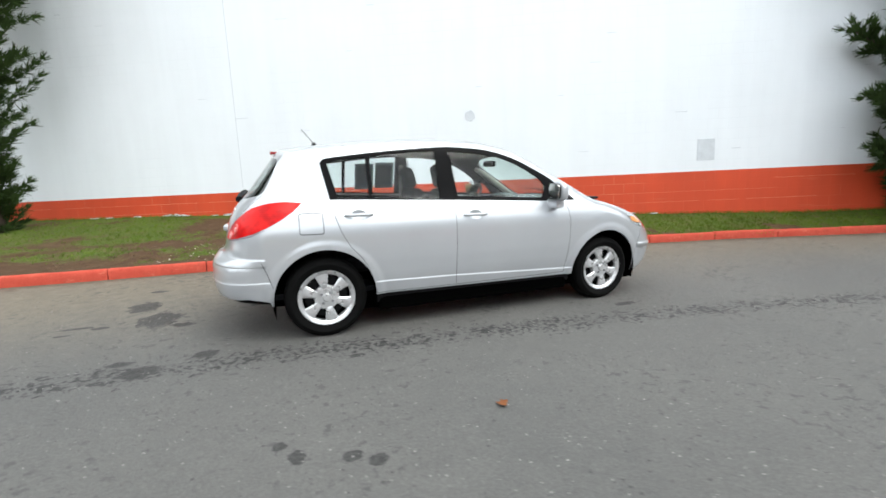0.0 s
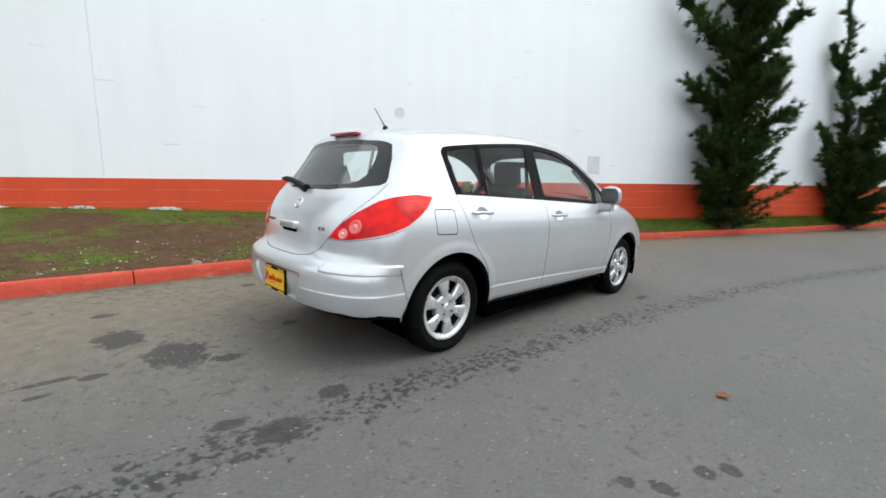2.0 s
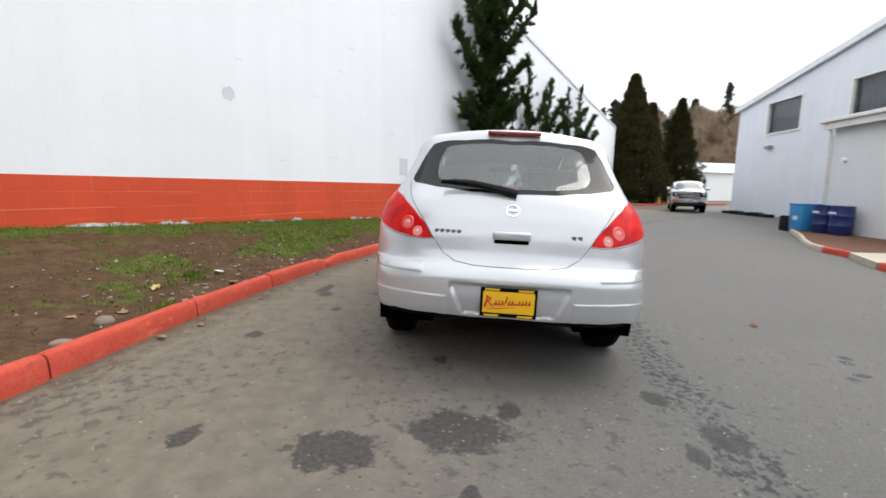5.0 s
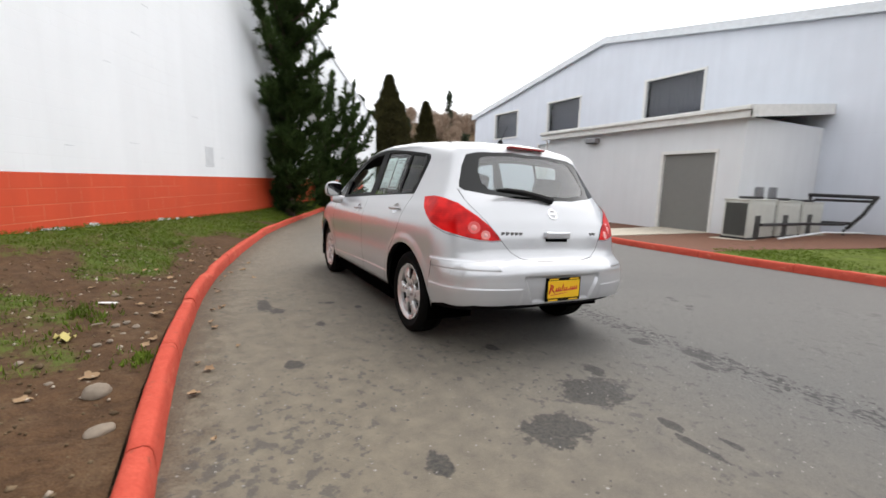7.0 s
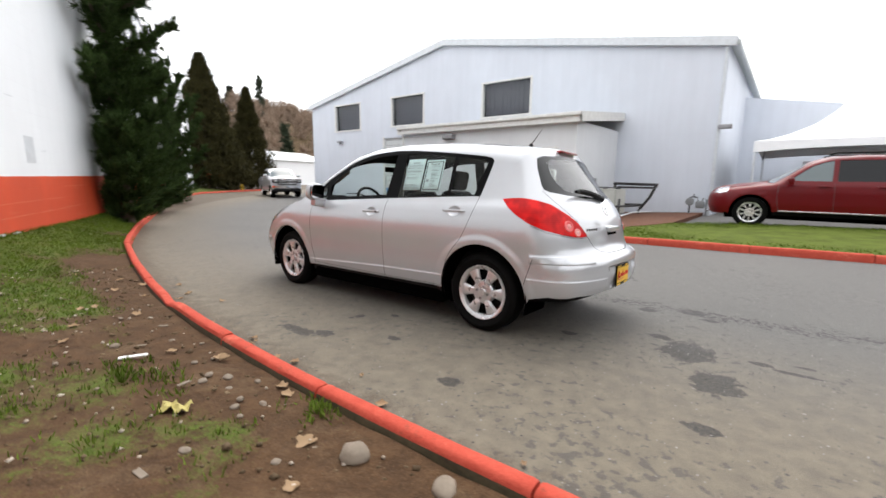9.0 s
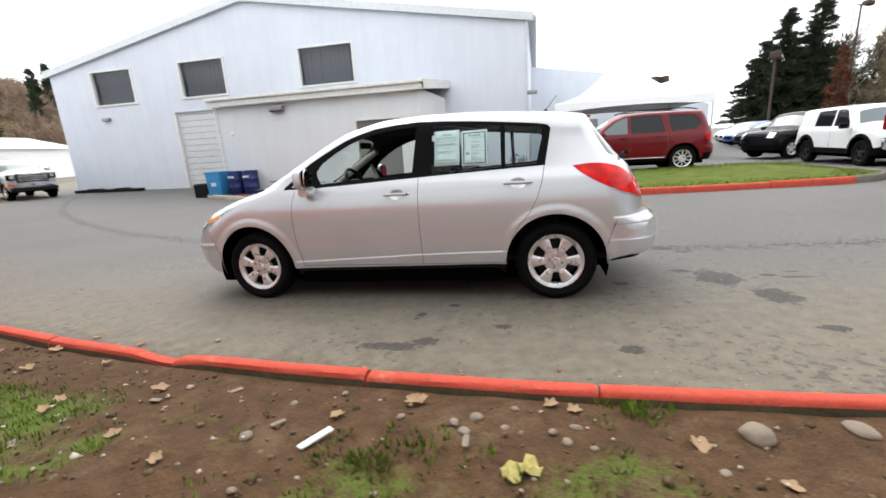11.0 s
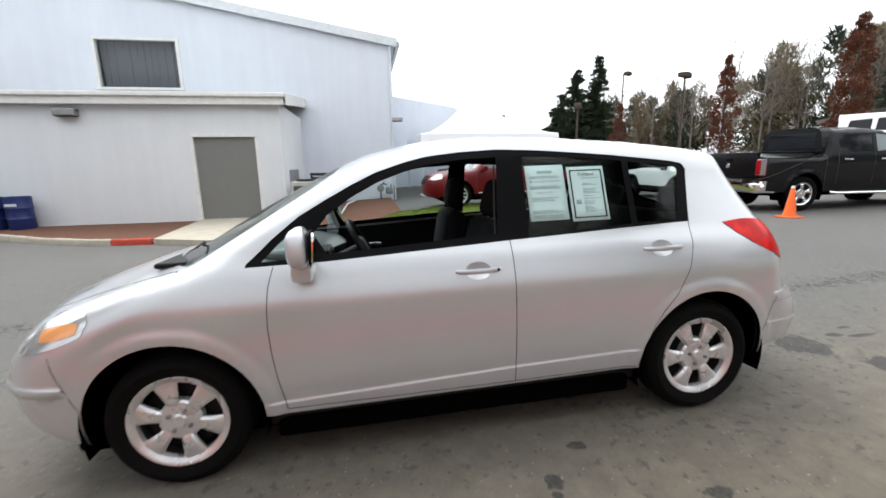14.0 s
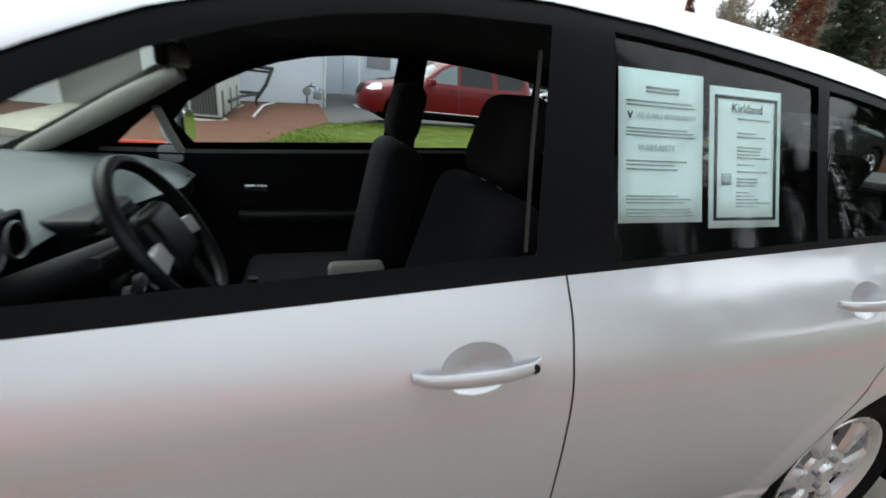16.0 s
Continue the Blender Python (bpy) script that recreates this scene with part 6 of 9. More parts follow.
def interior(car, sh):
    floor = box(-1.75, 1.2, -0.68, 0.68, 0.30, 0.34)
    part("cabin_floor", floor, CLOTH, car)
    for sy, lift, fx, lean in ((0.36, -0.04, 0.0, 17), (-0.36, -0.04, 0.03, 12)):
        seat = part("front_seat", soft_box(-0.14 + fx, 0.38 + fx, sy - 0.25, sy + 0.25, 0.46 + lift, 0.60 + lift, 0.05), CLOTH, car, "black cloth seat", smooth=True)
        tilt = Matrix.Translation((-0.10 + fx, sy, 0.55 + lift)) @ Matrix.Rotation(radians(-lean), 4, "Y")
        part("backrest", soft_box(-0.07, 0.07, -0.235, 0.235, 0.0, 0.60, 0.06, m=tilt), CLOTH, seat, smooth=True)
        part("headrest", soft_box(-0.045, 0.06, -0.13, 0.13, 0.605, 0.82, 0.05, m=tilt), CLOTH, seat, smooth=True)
        for q in (-0.05, 0.05):
            bm = tube([(0, q, 0.58), (0, q, 0.68)], 0.007, 6)
            bm.transform(tilt)
            part("headrest_post", bm, STEEL, seat)
        rail = box(-0.08 + fx, 0.32 + fx, sy - 0.2, sy + 0.2, 0.33, 0.48 + lift)
        part("seat_base", rail, DARK_PLASTIC, seat)
    arm = soft_box(-0.06, 0.11, 0.085, 0.140, 0.735, 0.785, 0.02)
    part("armrest", arm, LINER, car, "grey folding armrest", smooth=True)
    bench = part("rear_bench", soft_box(-1.28, -0.80, -0.62, 0.62, 0.44, 0.60, 0.05), CLOTH, car, smooth=True)
    tilt = Matrix.Translation((-1.24, 0, 0.55)) @ Matrix.Rotation(radians(-20), 4, "Y")
    part("bench_back", soft_box(-0.07, 0.07, -0.60, 0.60, 0.0, 0.54, 0.05, m=tilt), CLOTH, bench, smooth=True)
    for sy in (0.36, -0.36):
        part("headrest", soft_box(-0.045, 0.05, sy - 0.13, sy + 0.13, 0.55, 0.70, 0.04, m=tilt), CLOTH, bench, smooth=True)
    shelf = box(-1.72, -1.36, -0.60, 0.60, 0.98, 1.0)
    part("parcel_shelf", shelf, CLOTH, car)
    # dashboard swept across the car
    prof = [(1.26, 0.985), (1.05, 0.985), (0.80, 0.975), (0.66, 0.945), (0.60, 0.90), (0.62, 0.82), (0.70, 0.74), (0.72, 0.60), (0.80, 0.50), (1.26, 0.50)]
    bm = bmesh.new()
    ys = [-0.70, -0.66, -0.4, -0.15, 0.15, 0.4, 0.66, 0.70]
    def set_back(y, x):
        # the edge lies farther forward before the driver
        return float(np.interp(y, [-0.7, -0.4, 0.0, 0.2, 0.7], [0.0, -0.02, 0.10, 0.15, 0.15])) * min(max((1.05 - x) / 0.3, 0), 1)
    rows = [[bm.verts.new((x + set_back(y, x), y, z - 0.02 * (abs(y) / 0.7) ** 3)) for x, z in prof] for y in ys]
    for a, b in zip(rows, rows[1:]):
        for i in range(len(prof)):
            j = (i + 1) % len(prof)
            bm.faces.new((a[i], a[j], b[j], b[i]))
    bm.faces.new(rows[0])
    bm.faces.new(rows[-1])
    bmesh.ops.recalc_face_normals(bm, faces=bm.faces)
    # daylight from the windshield is put into the colour of upward faces
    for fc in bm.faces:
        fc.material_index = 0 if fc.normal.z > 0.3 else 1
    dash = part("dashboard", bm, DASH, car, "dark grey dashboard, upward faces coloured paler for windshield light", smooth=True)
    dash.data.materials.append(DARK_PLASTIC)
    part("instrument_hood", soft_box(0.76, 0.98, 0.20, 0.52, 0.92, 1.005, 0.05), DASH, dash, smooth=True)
    part("instrument_face", box(0.745, 0.765, 0.22, 0.50, 0.87, 0.985, bevel=0.006), BLACK_TRIM, dash)
    for yy in (0.27, 0.36, 0.45):
        dial = lathe([(0.034, 0.0), (0.038, 0.004), (0.042, 0.0)], 24, axis="z")
        dial.transform(pose(0.744, yy, 0.93, 0, -90, 0))
        part("dial_ring", dial, STEEL, dash, smooth=True)
    part("centre_panel", soft_box(0.655, 0.80, -0.14, 0.14, 0.62, 0.93, 0.02), WHEEL_VINYL, dash, smooth=True)
    for yy in (-0.09, 0.09, -0.56, 0.6):
        part("air_vent", box(0.645 if abs(yy) < 0.2 else 0.60 + 0.13 * (yy > 0), 0.70 if abs(yy) < 0.2 else 0.64 + 0.13 * (yy > 0), yy - 0.055, yy + 0.055, 0.84, 0.90, bevel=0.01), BLACK_TRIM, dash)
    for yy in (-0.08, 0.0, 0.08):
        k = lathe([(0.0, 0.0), (0.024, 0.0), (0.027, 0.02)], 18, axis="z")
        k.transform(pose(0.645, yy, 0.70, 0, -90, 0))
        part("control_knob", k, STEEL, dash, smooth=True)
    part("centre_console", soft_box(-0.1, 0.65, -0.10, 0.10, 0.34, 0.55, 0.03), DARK_PLASTIC, car, smooth=True)
    lever = tube([(0.35, 0.0, 0.55), (0.33, 0.0, 0.70)], [0.012, 0.016], 10)
    part("gear_lever", lever, DARK_PLASTIC, car, smooth=True)
    # steering wheel
    tilt = pose(0.44, 0.36, 0.965, 0, -61, 0)
    rim = bmesh.new()
    pts = [(0.168 * math.cos(2 * math.pi * k / 40), 0.168 * math.sin(2 * math.pi * k / 40), 0) for k in range(41)]
    add_tube(rim, pts, 0.015, 10, cap=False)
    rim.transform(tilt)
    sw = part("steering_wheel", rim, WHEEL_VINYL, car, smooth=True)
    hub = soft_box(-0.075, 0.07, -0.085, 0.085, -0.03, 0.015, 0.03)
    hub.transform(tilt)
    part("wheel_hub", hub, WHEEL_VINYL, sw, smooth=True)
    for a in (8, 172, 270):
        sp = box(0.05, 0.18, -0.022, 0.022, -0.012, 0.006, bevel=0.004)
        sp.transform(tilt @ Matrix.Rotation(radians(a + 90), 4, "Z") if a != 270 else tilt @ Matrix.Rotation(radians(180), 4, "Z"))
        part("wheel_spoke", sp, ALLOY if a != 270 else WHEEL_VINYL, sw)
    col = tube([(0.47, 0.36, 0.955), (0.76, 0.36, 0.82)], [0.035, 0.05], 12)
    part("steering_column", col, DARK_PLASTIC, sw, smooth=True)
    stalk = tube([(0.52, 0.40, 0.95), (0.51, 0.54, 0.975)], [0.008, 0.012], 8)
    part("stalk", stalk, DARK_PLASTIC, sw)
    for sgn in (1, -1):
        pp = sh.on_skin([("t", 1.30, 0.70), ("t", 1.16, 0.68), ("t", 0.95, 0.64), ("t", 0.82, 0.61), ("t", 0.70, 0.585), ("t", 0.60, 0.565)])
        pp = [Vector(q) for q in pp - sh.normal(pp) * 0.05]
        pp[0].z -= 0.08
        part("pillar_trim", tube([(q.x, sgn * q.y, q.z) for q in pp], [0.03, 0.03, 0.036, 0.038, 0.036, 0.03], 10), LINER, car, "pale grey pillar trim", smooth=True)
    # run channel at the back of the lowered window
    run = [Vector(q) for q in sh.on_skin(S((-0.190, 1.04), (-0.205, 1.2), (-0.224, 1.37)))]
    part("window_channel", tube([(q.x, q.y - 0.03, q.z) for q in run], 0.0042, 6), ROOF_CLOTH, car, "grey run channel of the lowered window", smooth=True)
    # inside mirror
    part("rear_view_mirror", soft_box(0.46, 0.49, -0.12, 0.12, 1.295, 1.355, 0.012), BLACK_TRIM, car, smooth=True)
    # inner door furniture on the passenger side, and the belt by the driver
    for sgn in (1, -1):
        part("door_armrest", soft_box(-0.15, 0.45, sgn * 0.70 - 0.04, sgn * 0.70 + 0.04, 0.66, 0.72, 0.02), DARK_PLASTIC, car, smooth=True)
        part("inner_door_handle", soft_box(0.32, 0.42, sgn * 0.735 - 0.012, sgn * 0.735 + 0.012, 0.80, 0.835, 0.008), CHROME, car, smooth=True)
        belt = bmesh.new()
        add_box(belt, -0.006, 0.006, -0.002, 0.002, 0, 0.72, m=Matrix.Translation((-0.30, sgn * 0.705, 0.62)) @ Matrix.Rotation(radians(sgn * 8), 4, "X") @ Matrix.Diagonal((4, 1, 1, 1)))
        part("seat_belt", belt, LINER if sgn == 1 else CLOTH, car)


def sheet_on_glass(sh, name, x0, x1, z0, z1, depth, material, parent, n=5, flipy=1):
    """A thin sheet that follows the side glass."""
    pts = [("s", x0 + (x1 - x0) * i / n, z0 + (z1 - z0) * j / n) for j in range(n + 1) for i in range(n + 1)]
    p = sh.on_skin(pts)
    nn = sh.normal(p)
    a = p - nn * depth
    b = p - nn * (depth + 0.0008)
    v = np.concatenate([a, b])
    m, k = n + 1, len(p)
    f = []
    for j in range(n):
        for i in range(n):
            q = [j * m + i, j * m + i + 1, (j + 1) * m + i + 1, (j + 1) * m + i]
            f += [q, [w + k for w in q[::-1]]]
    edge = [i for i in range(n)] + [i * m + n for i in range(n)] + [n * m + n - i for i in range(n)] + [(n - i) * m for i in range(n)]
    for i, e in enumerate(edge):
        g = edge[(i + 1) % len(edge)]
        f.append([g, e, e + k, g + k])
    return link_mesh(name, v, f, material, parent)


def hatch_details(car, sh):
    # window stickers inside the left rear door glass
    guide = sheet_on_glass(sh, "window_sheet", -0.378, -0.582, 1.094, 1.366, 0.016, PAPER, car)
    guide["label"] = "pale buyer's sheet behind the rear door glass"
    price = sheet_on_glass(sh, "window_sheet", -0.600, -0.802, 1.082, 1.352, 0.016, PAPER, car)
    price["label"] = "pale price sheet with a black border"
    rnd = random.Random(4)

    def line(par, x0, x1, z, h, mt=PALE_INK, name="print_line"):
        return sheet_on_glass(sh, name, x0, x1, z - h / 2, z + h / 2, 0.0145, mt, par, n=3)
    for z in (1.335, 1.328, 1.31, 1.303, 1.262, 1.256, 1.25, 1.205, 1.198, 1.19, 1.142, 1.136, 1.13, 1.118, 1.112, 1.106):
        if z in (1.335, 1.328):
            line(guide, -0.44, -0.52, z, 0.004)
        else:
            line(guide, -0.395, -0.565 + rnd.uniform(0, 0.06), z, 0.0028)

    def words(par, body, cx, cz, size, mt):
        p = sh.on_skin([("s", cx, cz)])
        nv = sh.normal(p)[0]
        zax = Vector(nv)
        xax = Vector((-1, 0, 0))
        xax = (xax - zax * xax.dot(zax)).normalized()
        yax = zax.cross(xax)
        m = Matrix((xax, yax, zax)).transposed().to_4x4()
        m.translation = Vector(p[0]) - zax * 0.0135
        text_mesh("print", body, size, mt, par, m)
    words(guide, "AS IS-NO WARRANTY", -0.49, 1.284, 0.0145, PALE_INK)
    words(guide, "WARRANTY", -0.465, 1.228, 0.016, PALE_INK)
    words(guide, "v", -0.402, 1.286, 0.03, INK)
    for x0, x1, z0, z1 in ((-0.612, -0.79, 1.336, 1.330), (-0.612, -0.79, 1.102, 1.096), (-0.612, -0.620, 1.336, 1.096), (-0.782, -0.79, 1.336, 1.096)):
        sheet_on_glass(sh, "border", x0, x1, z1, z0, 0.0145, INK, price, n=3)
    words(price, "Kirkland", -0.70, 1.312, 0.026, INK)
    for k in range(26):
        z = 1.293 - k * 0.0068
        if rnd.random() < 0.8:
            line(price, -0.675, -0.70 - rnd.uniform(0.01, 0.07), z, 0.0026)
    line(price, -0.632, -0.66, 1.176, 0.022)
    # antenna
    bm = lathe([(0.0, 0.03), (0.012, 0.028), (0.022, 0.008), (0.026, -0.004)], 16, axis="z")
    bm.transform(pose(-1.262, 0, 1.485))
    ant = part("antenna", bm, DARK_PLASTIC, car, smooth=True)
    part("mast", tube([(-1.262, 0, 1.503), (-1.36, 0, 1.623)], [0.004, 0.0025], 6), DARK_PLASTIC, ant)
    # high brake light along the roof edge
    part("high_brake_light", soft_box(-1.628, -1.565, -0.165, 0.165, 1.402, 1.424, 0.008), RED_DEEP, car, "long red brake light", smooth=True)
    # rear wiper
    arm = tube([(-1.90, -0.02, 1.035), (-1.895, 0.10, 1.062), (-1.882, 0.22, 1.085), (-1.868, 0.36, 1.095)], [0.028, 0.022, 0.018, 0.014], 8)
    wip = part("rear_wiper", arm, DARK_PLASTIC, car, smooth=True)
    part("wiper_blade", tube([(-1.888, 0.06, 1.058), (-1.875, 0.24, 1.082), (-1.862, 0.42, 1.09)], [0.014, 0.020, 0.012], 6), BLACK_TRIM, wip, smooth=True)
    # badge ring, lettering as bars
    p = sh.on_skin([("r", 0.0, 0.942)])
    nv = Vector(sh.normal(p)[0])
    q = Matrix.Translation(Vector(p[0])) @ nv.to_track_quat("Z", "Y").to_matrix().to_4x4()
    bm = lathe([(0.040, -0.002), (0.040, 0.004), (0.036, 0.006), (0.030, 0.006), (0.027, 0.003), (0.027, -0.002)], 32, axis="z")
    bm.transform(q)
    badge = part("badge", bm, CHROME, car, "round chrome badge", smooth=True)
    part("badge_bar", box(-0.041, 0.041, -0.008, 0.008, 0.0, 0.006, bevel=0.002, m=q), CHROME, badge)

    def letters(y0, y1, z, h, count):
        for k in range(count):
            a = y0 + (y1 - y0) * (k + 0.12) / count
            b = y0 + (y1 - y0) * (k + 0.80) / count
            pp = sh.on_skin([("r", (a + b) / 2, z)])[0]
            bm = box(-0.004, 0.004, -abs(b - a) / 2, abs(b - a) / 2, -h / 2, h / 2, bevel=0.0015, m=Matrix.Translation(pp) @ Matrix.Rotation(radians(-14), 4, "Y"))
            part("badge_letter", bm, STEEL, car, "small chrome letter bar")
    letters(0.435, 0.275, 0.81, 0.026, 5)
    letters(-0.325, -0.395, 0.808, 0.027, 2)
    # tailgate pull
    pp = sh.on_skin([("r", 0.0, 0.79)])[0]
    pull = part("tailgate_pull", soft_box(pp[0] - 0.03, pp[0] + 0.03, -0.105, 0.105, 0.782, 0.828, 0.012), SILVER, car, smooth=True)
    # black block in place of the shaded hollow under the pull
    part("pull_recess", box(pp[0] - 0.012, pp[0] + 0.03, -0.095, 0.095, 0.760, 0.784, bevel=0.006), SHADE_BLACK, pull)
    # dealer plate
    px = float(sh.on_skin([("r", 0.15, 0.385), ("r", 0.0, 0.455), ("r", 0.15, 0.525)])[:, 0].min()) + 0.004
    frame_ob = part("dealer_plate", box(px - 0.014, px - 0.004, -0.152, 0.152, 0.372, 0.532, bevel=0.004), BLACK_TRIM, car, "yellow dealer plate in a black frame")
    part("plate_face", box(px - 0.018, px - 0.013, -0.138, 0.138, 0.395, 0.512, bevel=0.001), YELLOW, frame_ob)
    for y in (-0.09, 0.09):
        for z in (0.381, 0.522):
            part("plate_frame_mark", box(px - 0.0165, px - 0.0135, y - 0.04, y + 0.04, z - 0.005, z + 0.005), YELLOW, frame_ob)
    # red slanted script, drawn as bars
    def stroke(y0, z0, y1, z1, r):
        part("script_bar", tube([(px - 0.0185, y0, z0), (px - 0.0190, (y0 + y1) / 2 - 0.002, (z0 + z1) / 2), (px - 0.0185, y1, z1)], [r * 0.8, r, r * 0.7], 5), SCRIPT_RED, frame_ob)
    stroke(0.128, 0.425, 0.112, 0.490, 0.006)
    stroke(0.122, 0.488, 0.092, 0.474, 0.005)
    stroke(0.095, 0.474, 0.112, 0.456, 0.005)
    stroke(0.108, 0.456, 0.080, 0.428, 0.005)
    at = 0.074
    for k, hh in enumerate((0.026, 0.030, 0.026, 0.048, 0.026, 0.026, 0.012, 0.026, 0.027, 0.026, 0.026)):
        stroke(at, 0.438 + 0.0008 * k, at - 0.006 - hh * 0.12, 0.438 + 0.0008 * k + hh, 0.0048)
        if hh < 0.04:
            stroke(at - 0.004, 0.440 + 0.0008 * k, at - 0.014, 0.447 + 0.0008 * k, 0.0036)
        at -= 0.0178
    part("script_underline", tube([(px - 0.0185, 0.115, 0.416), (px - 0.0185, 0.03, 0.424), (px - 0.0185, -0.03, 0.430)], [0.002, 0.003, 0.001], 5), SCRIPT_RED, frame_ob)
    # front wipers at the cowl
    for y in (0.15, -0.35):
        part("wiper", tube([(1.33, y, 1.015), (1.25, y + 0.2, 1.050), (1.21, y + 0.42, 1.050)], [0.009, 0.007, 0.005], 6), DARK_PLASTIC, car, smooth=True)
    part("cowl", soft_box(1.26, 1.40, -0.58, 0.58, 0.962, 0.988, 0.01), DARK_PLASTIC, car)


silver_car, silver_shell = hatchback(pose(0, 0.013, 0.0016, 2.06, 1.175, 0))


# ---------------------------------------------------------------- other vehicles
TINT = paint("tinted_glass", (0.006, 0.007, 0.009), rough=0.05, coat=0.0)
TINT.node_tree.nodes["Principled BSDF"].inputs["Specular IOR Level"].default_value = 0.3
# opaque blue-grey: the sky reflected in the panes is put into the colour
HAZE_GLASS = paint("sky_glass", (0.10, 0.13, 0.14), rough=0.05, coat=0.5)
MAROON = paint("maroon_paint", (0.125, 0.002, 0.005), metal=0.0, rough=0.28, coat=0.0)
MAROON.node_tree.nodes["Principled BSDF"].inputs["Specular IOR Level"].default_value = 0.3
CHARCOAL = paint("charcoal_paint", (0.005, 0.005, 0.006), metal=0.0, rough=0.25, coat=0.0)
CHARCOAL.node_tree.nodes["Principled BSDF"].inputs["Specular IOR Level"].default_value = 0.2
WHITE_CAR = paint("white_paint", (0.78, 0.79, 0.80), rough=0.35)
BLUE_CAR = paint("blue_paint", (0.01, 0.10, 0.42), metal=0.3, rough=0.3)
GREY_CAR = paint("grey_paint", (0.18, 0.19, 0.20), metal=0.5, rough=0.3)
SILVER_FAR = paint("silver_far_paint", (0.50, 0.51, 0.53), metal=0.5, rough=0.35)


def vehicle(name, label, place, spec, feats, colour, wheel, bottom=0.30, grid=0.075, extra=None):
    """feats: (key, part name, outline on the skin, material, depth); wheel: (radius, rim, width, spokes, alloy)."""
    car = empty(name, place, label, "car" if name != "pickup_truck" else "pickup truck")
    sh = Shell(spec)
    wr = wheel[0]
    regions = [("hole", sh.loop(arch_loop(cx, spec["arch_r"], wr), step=0.05)) for cx in spec["axles"]]
    mats = {}
    for key, pn, pts, mt, depth in feats:
        regions.append((key, sh.loop(pts, step=0.06)))
        mats[key] = (pn, mt, depth)
    seams = [sh.loop(ln, step=0.06, closed=False) for ln in spec.get("seams", ())]
    d = skin_mesh(sh, regions, seams, ([-3.5, 3.5], [bottom, bottom]), grid=grid, seam_w=0.008)
    bv, bn, bf = both(d["body"])
    sv, sn, sf = both(pushed(d["seam"], 0.003)) if "seam" in d else (bv[:0], bn[:0], bf[:0])
    shell_ob = skin_part("body", (np.concatenate([bv, sv]), np.concatenate([bn, sn]), np.concatenate([bf, sf + len(bv)])), colour, car)
    shell_ob.data.materials.append(SEAM)
    shell_ob.data.polygons.foreach_set("material_index", np.repeat([0, 1], [len(bf), len(sf)]).astype(np.int32))
    for key, (pn, mt, depth) in mats.items():
        if key not in d:
            continue
        centre = any(abs(y) < 1e-3 for y in d[key][0][:, 1])
        if centre:
            skin_part(pn, both(d[key]), mt, car, depth=depth)
        else:
            skin_part(pn, d[key], mt, car, depth=depth)
            skin_part(pn, mirrored(d[key]), mt, car, depth=depth)
    w = float(sh.side(wr + 0.2)) - 0.03
    wheel_wells(car, spec["axles"], spec["arch_r"] + 0.02, wr, w - 0.35, w)
    md = wheel_data(wr, wheel[1], wheel[2], wheel[3], wheel[4], steps=32, alloy=wheel[5] if len(wheel) > 5 else None)
    for cx in spec["axles"]:
        add_wheel(car, pose(cx, w, wr), md, ALLOY, nuts=5, spokes=wheel[3])
        add_wheel(car, pose(cx, -w, wr, 0, 0, 180), md, ALLOY, nuts=5, spokes=wheel[3])
    x0, x1 = min(spec["axles"]) - 0.6, max(spec["axles"]) + 0.55
    part("underbody", box(x0, x1, -w + 0.15, w - 0.15, bottom - 0.1, bottom + 0.1), SHADE_BLACK, car)
    for sgn in (1, -1):
        mx, mz = spec["mirror"]
        mm = part("door_mirror", soft_box(mx - 0.06, mx + 0.07, sgn * (w + 0.16) - 0.11, sgn * (w + 0.16) + 0.11, mz - 0.06, mz + 0.09, 0.03), spec.get("mirror_mat", colour), car, smooth=True)
    if extra:
        extra(car, sh)
    return car


def handles(xs, z, mt):
    def put(car, sh):
        for x in xs:
            for sgn in (1, -1):
                y = sh.on_skin([("s", x, z)])[0, 1]
                part("door_handle", soft_box(x - 0.11, x + 0.11, sgn * (y + 0.02) - 0.02, sgn * (y + 0.02) + 0.02, z - 0.018, z + 0.018, 0.012), mt, car, smooth=True)
    return put


SUV = dict(top=[(-2.7, 1.72), (-2.3, 1.765), (-1.5, 1.79), (-0.5, 1.80), (0.1, 1.77), (0.45, 1.66), (0.8, 1.45), (1.15, 1.22), (1.3, 1.16), (1.8, 1.11), (2.2, 1.04), (2.45, 0.95), (2.7, 0.75)],
           side=[(0.0, 0.85), (0.3, 0.92), (0.6, 0.955), (0.9, 0.96), (1.08, 0.935), (1.18, 0.88), (1.6, 0.75), (1.9, 0.65)],
           tail=[(0.0, -2.25), (0.35, -2.42), (0.5, -2.5), (0.75, -2.5), (0.82, -2.44), (1.1, -2.43), (1.3, -2.37), (1.7, -2.18), (2.0, -2.05)],
           nose=[(0.0, 2.3), (0.3, 2.45), (0.5, 2.54), (0.8, 2.55), (1.0, 2.48), (1.3, 2.4), (2.2, 2.4)],
           xf=2.05, xr=-2.0, z0=0.85, tail_round=0.07, nose_round=0.22, crown=0.03, front_in=0.03, rear_in=0.03, cabin_in=0.02, axles=(1.53, -1.51), wheel_r=0.38, arch_r=0.45, flare=0.02, k_side=0.10,
           k_spoiler=0.03, mirror=(0.78, 1.16),
           seams=[S((1.0, 1.1), (1.02, 0.8), (0.95, 0.4)), S((-0.02, 1.12), (-0.05, 0.4)), S((-1.05, 1.12), (-1.1, 0.75), (-0.98, 0.55)), S((0.95, 0.42), (-0.98, 0.42))])
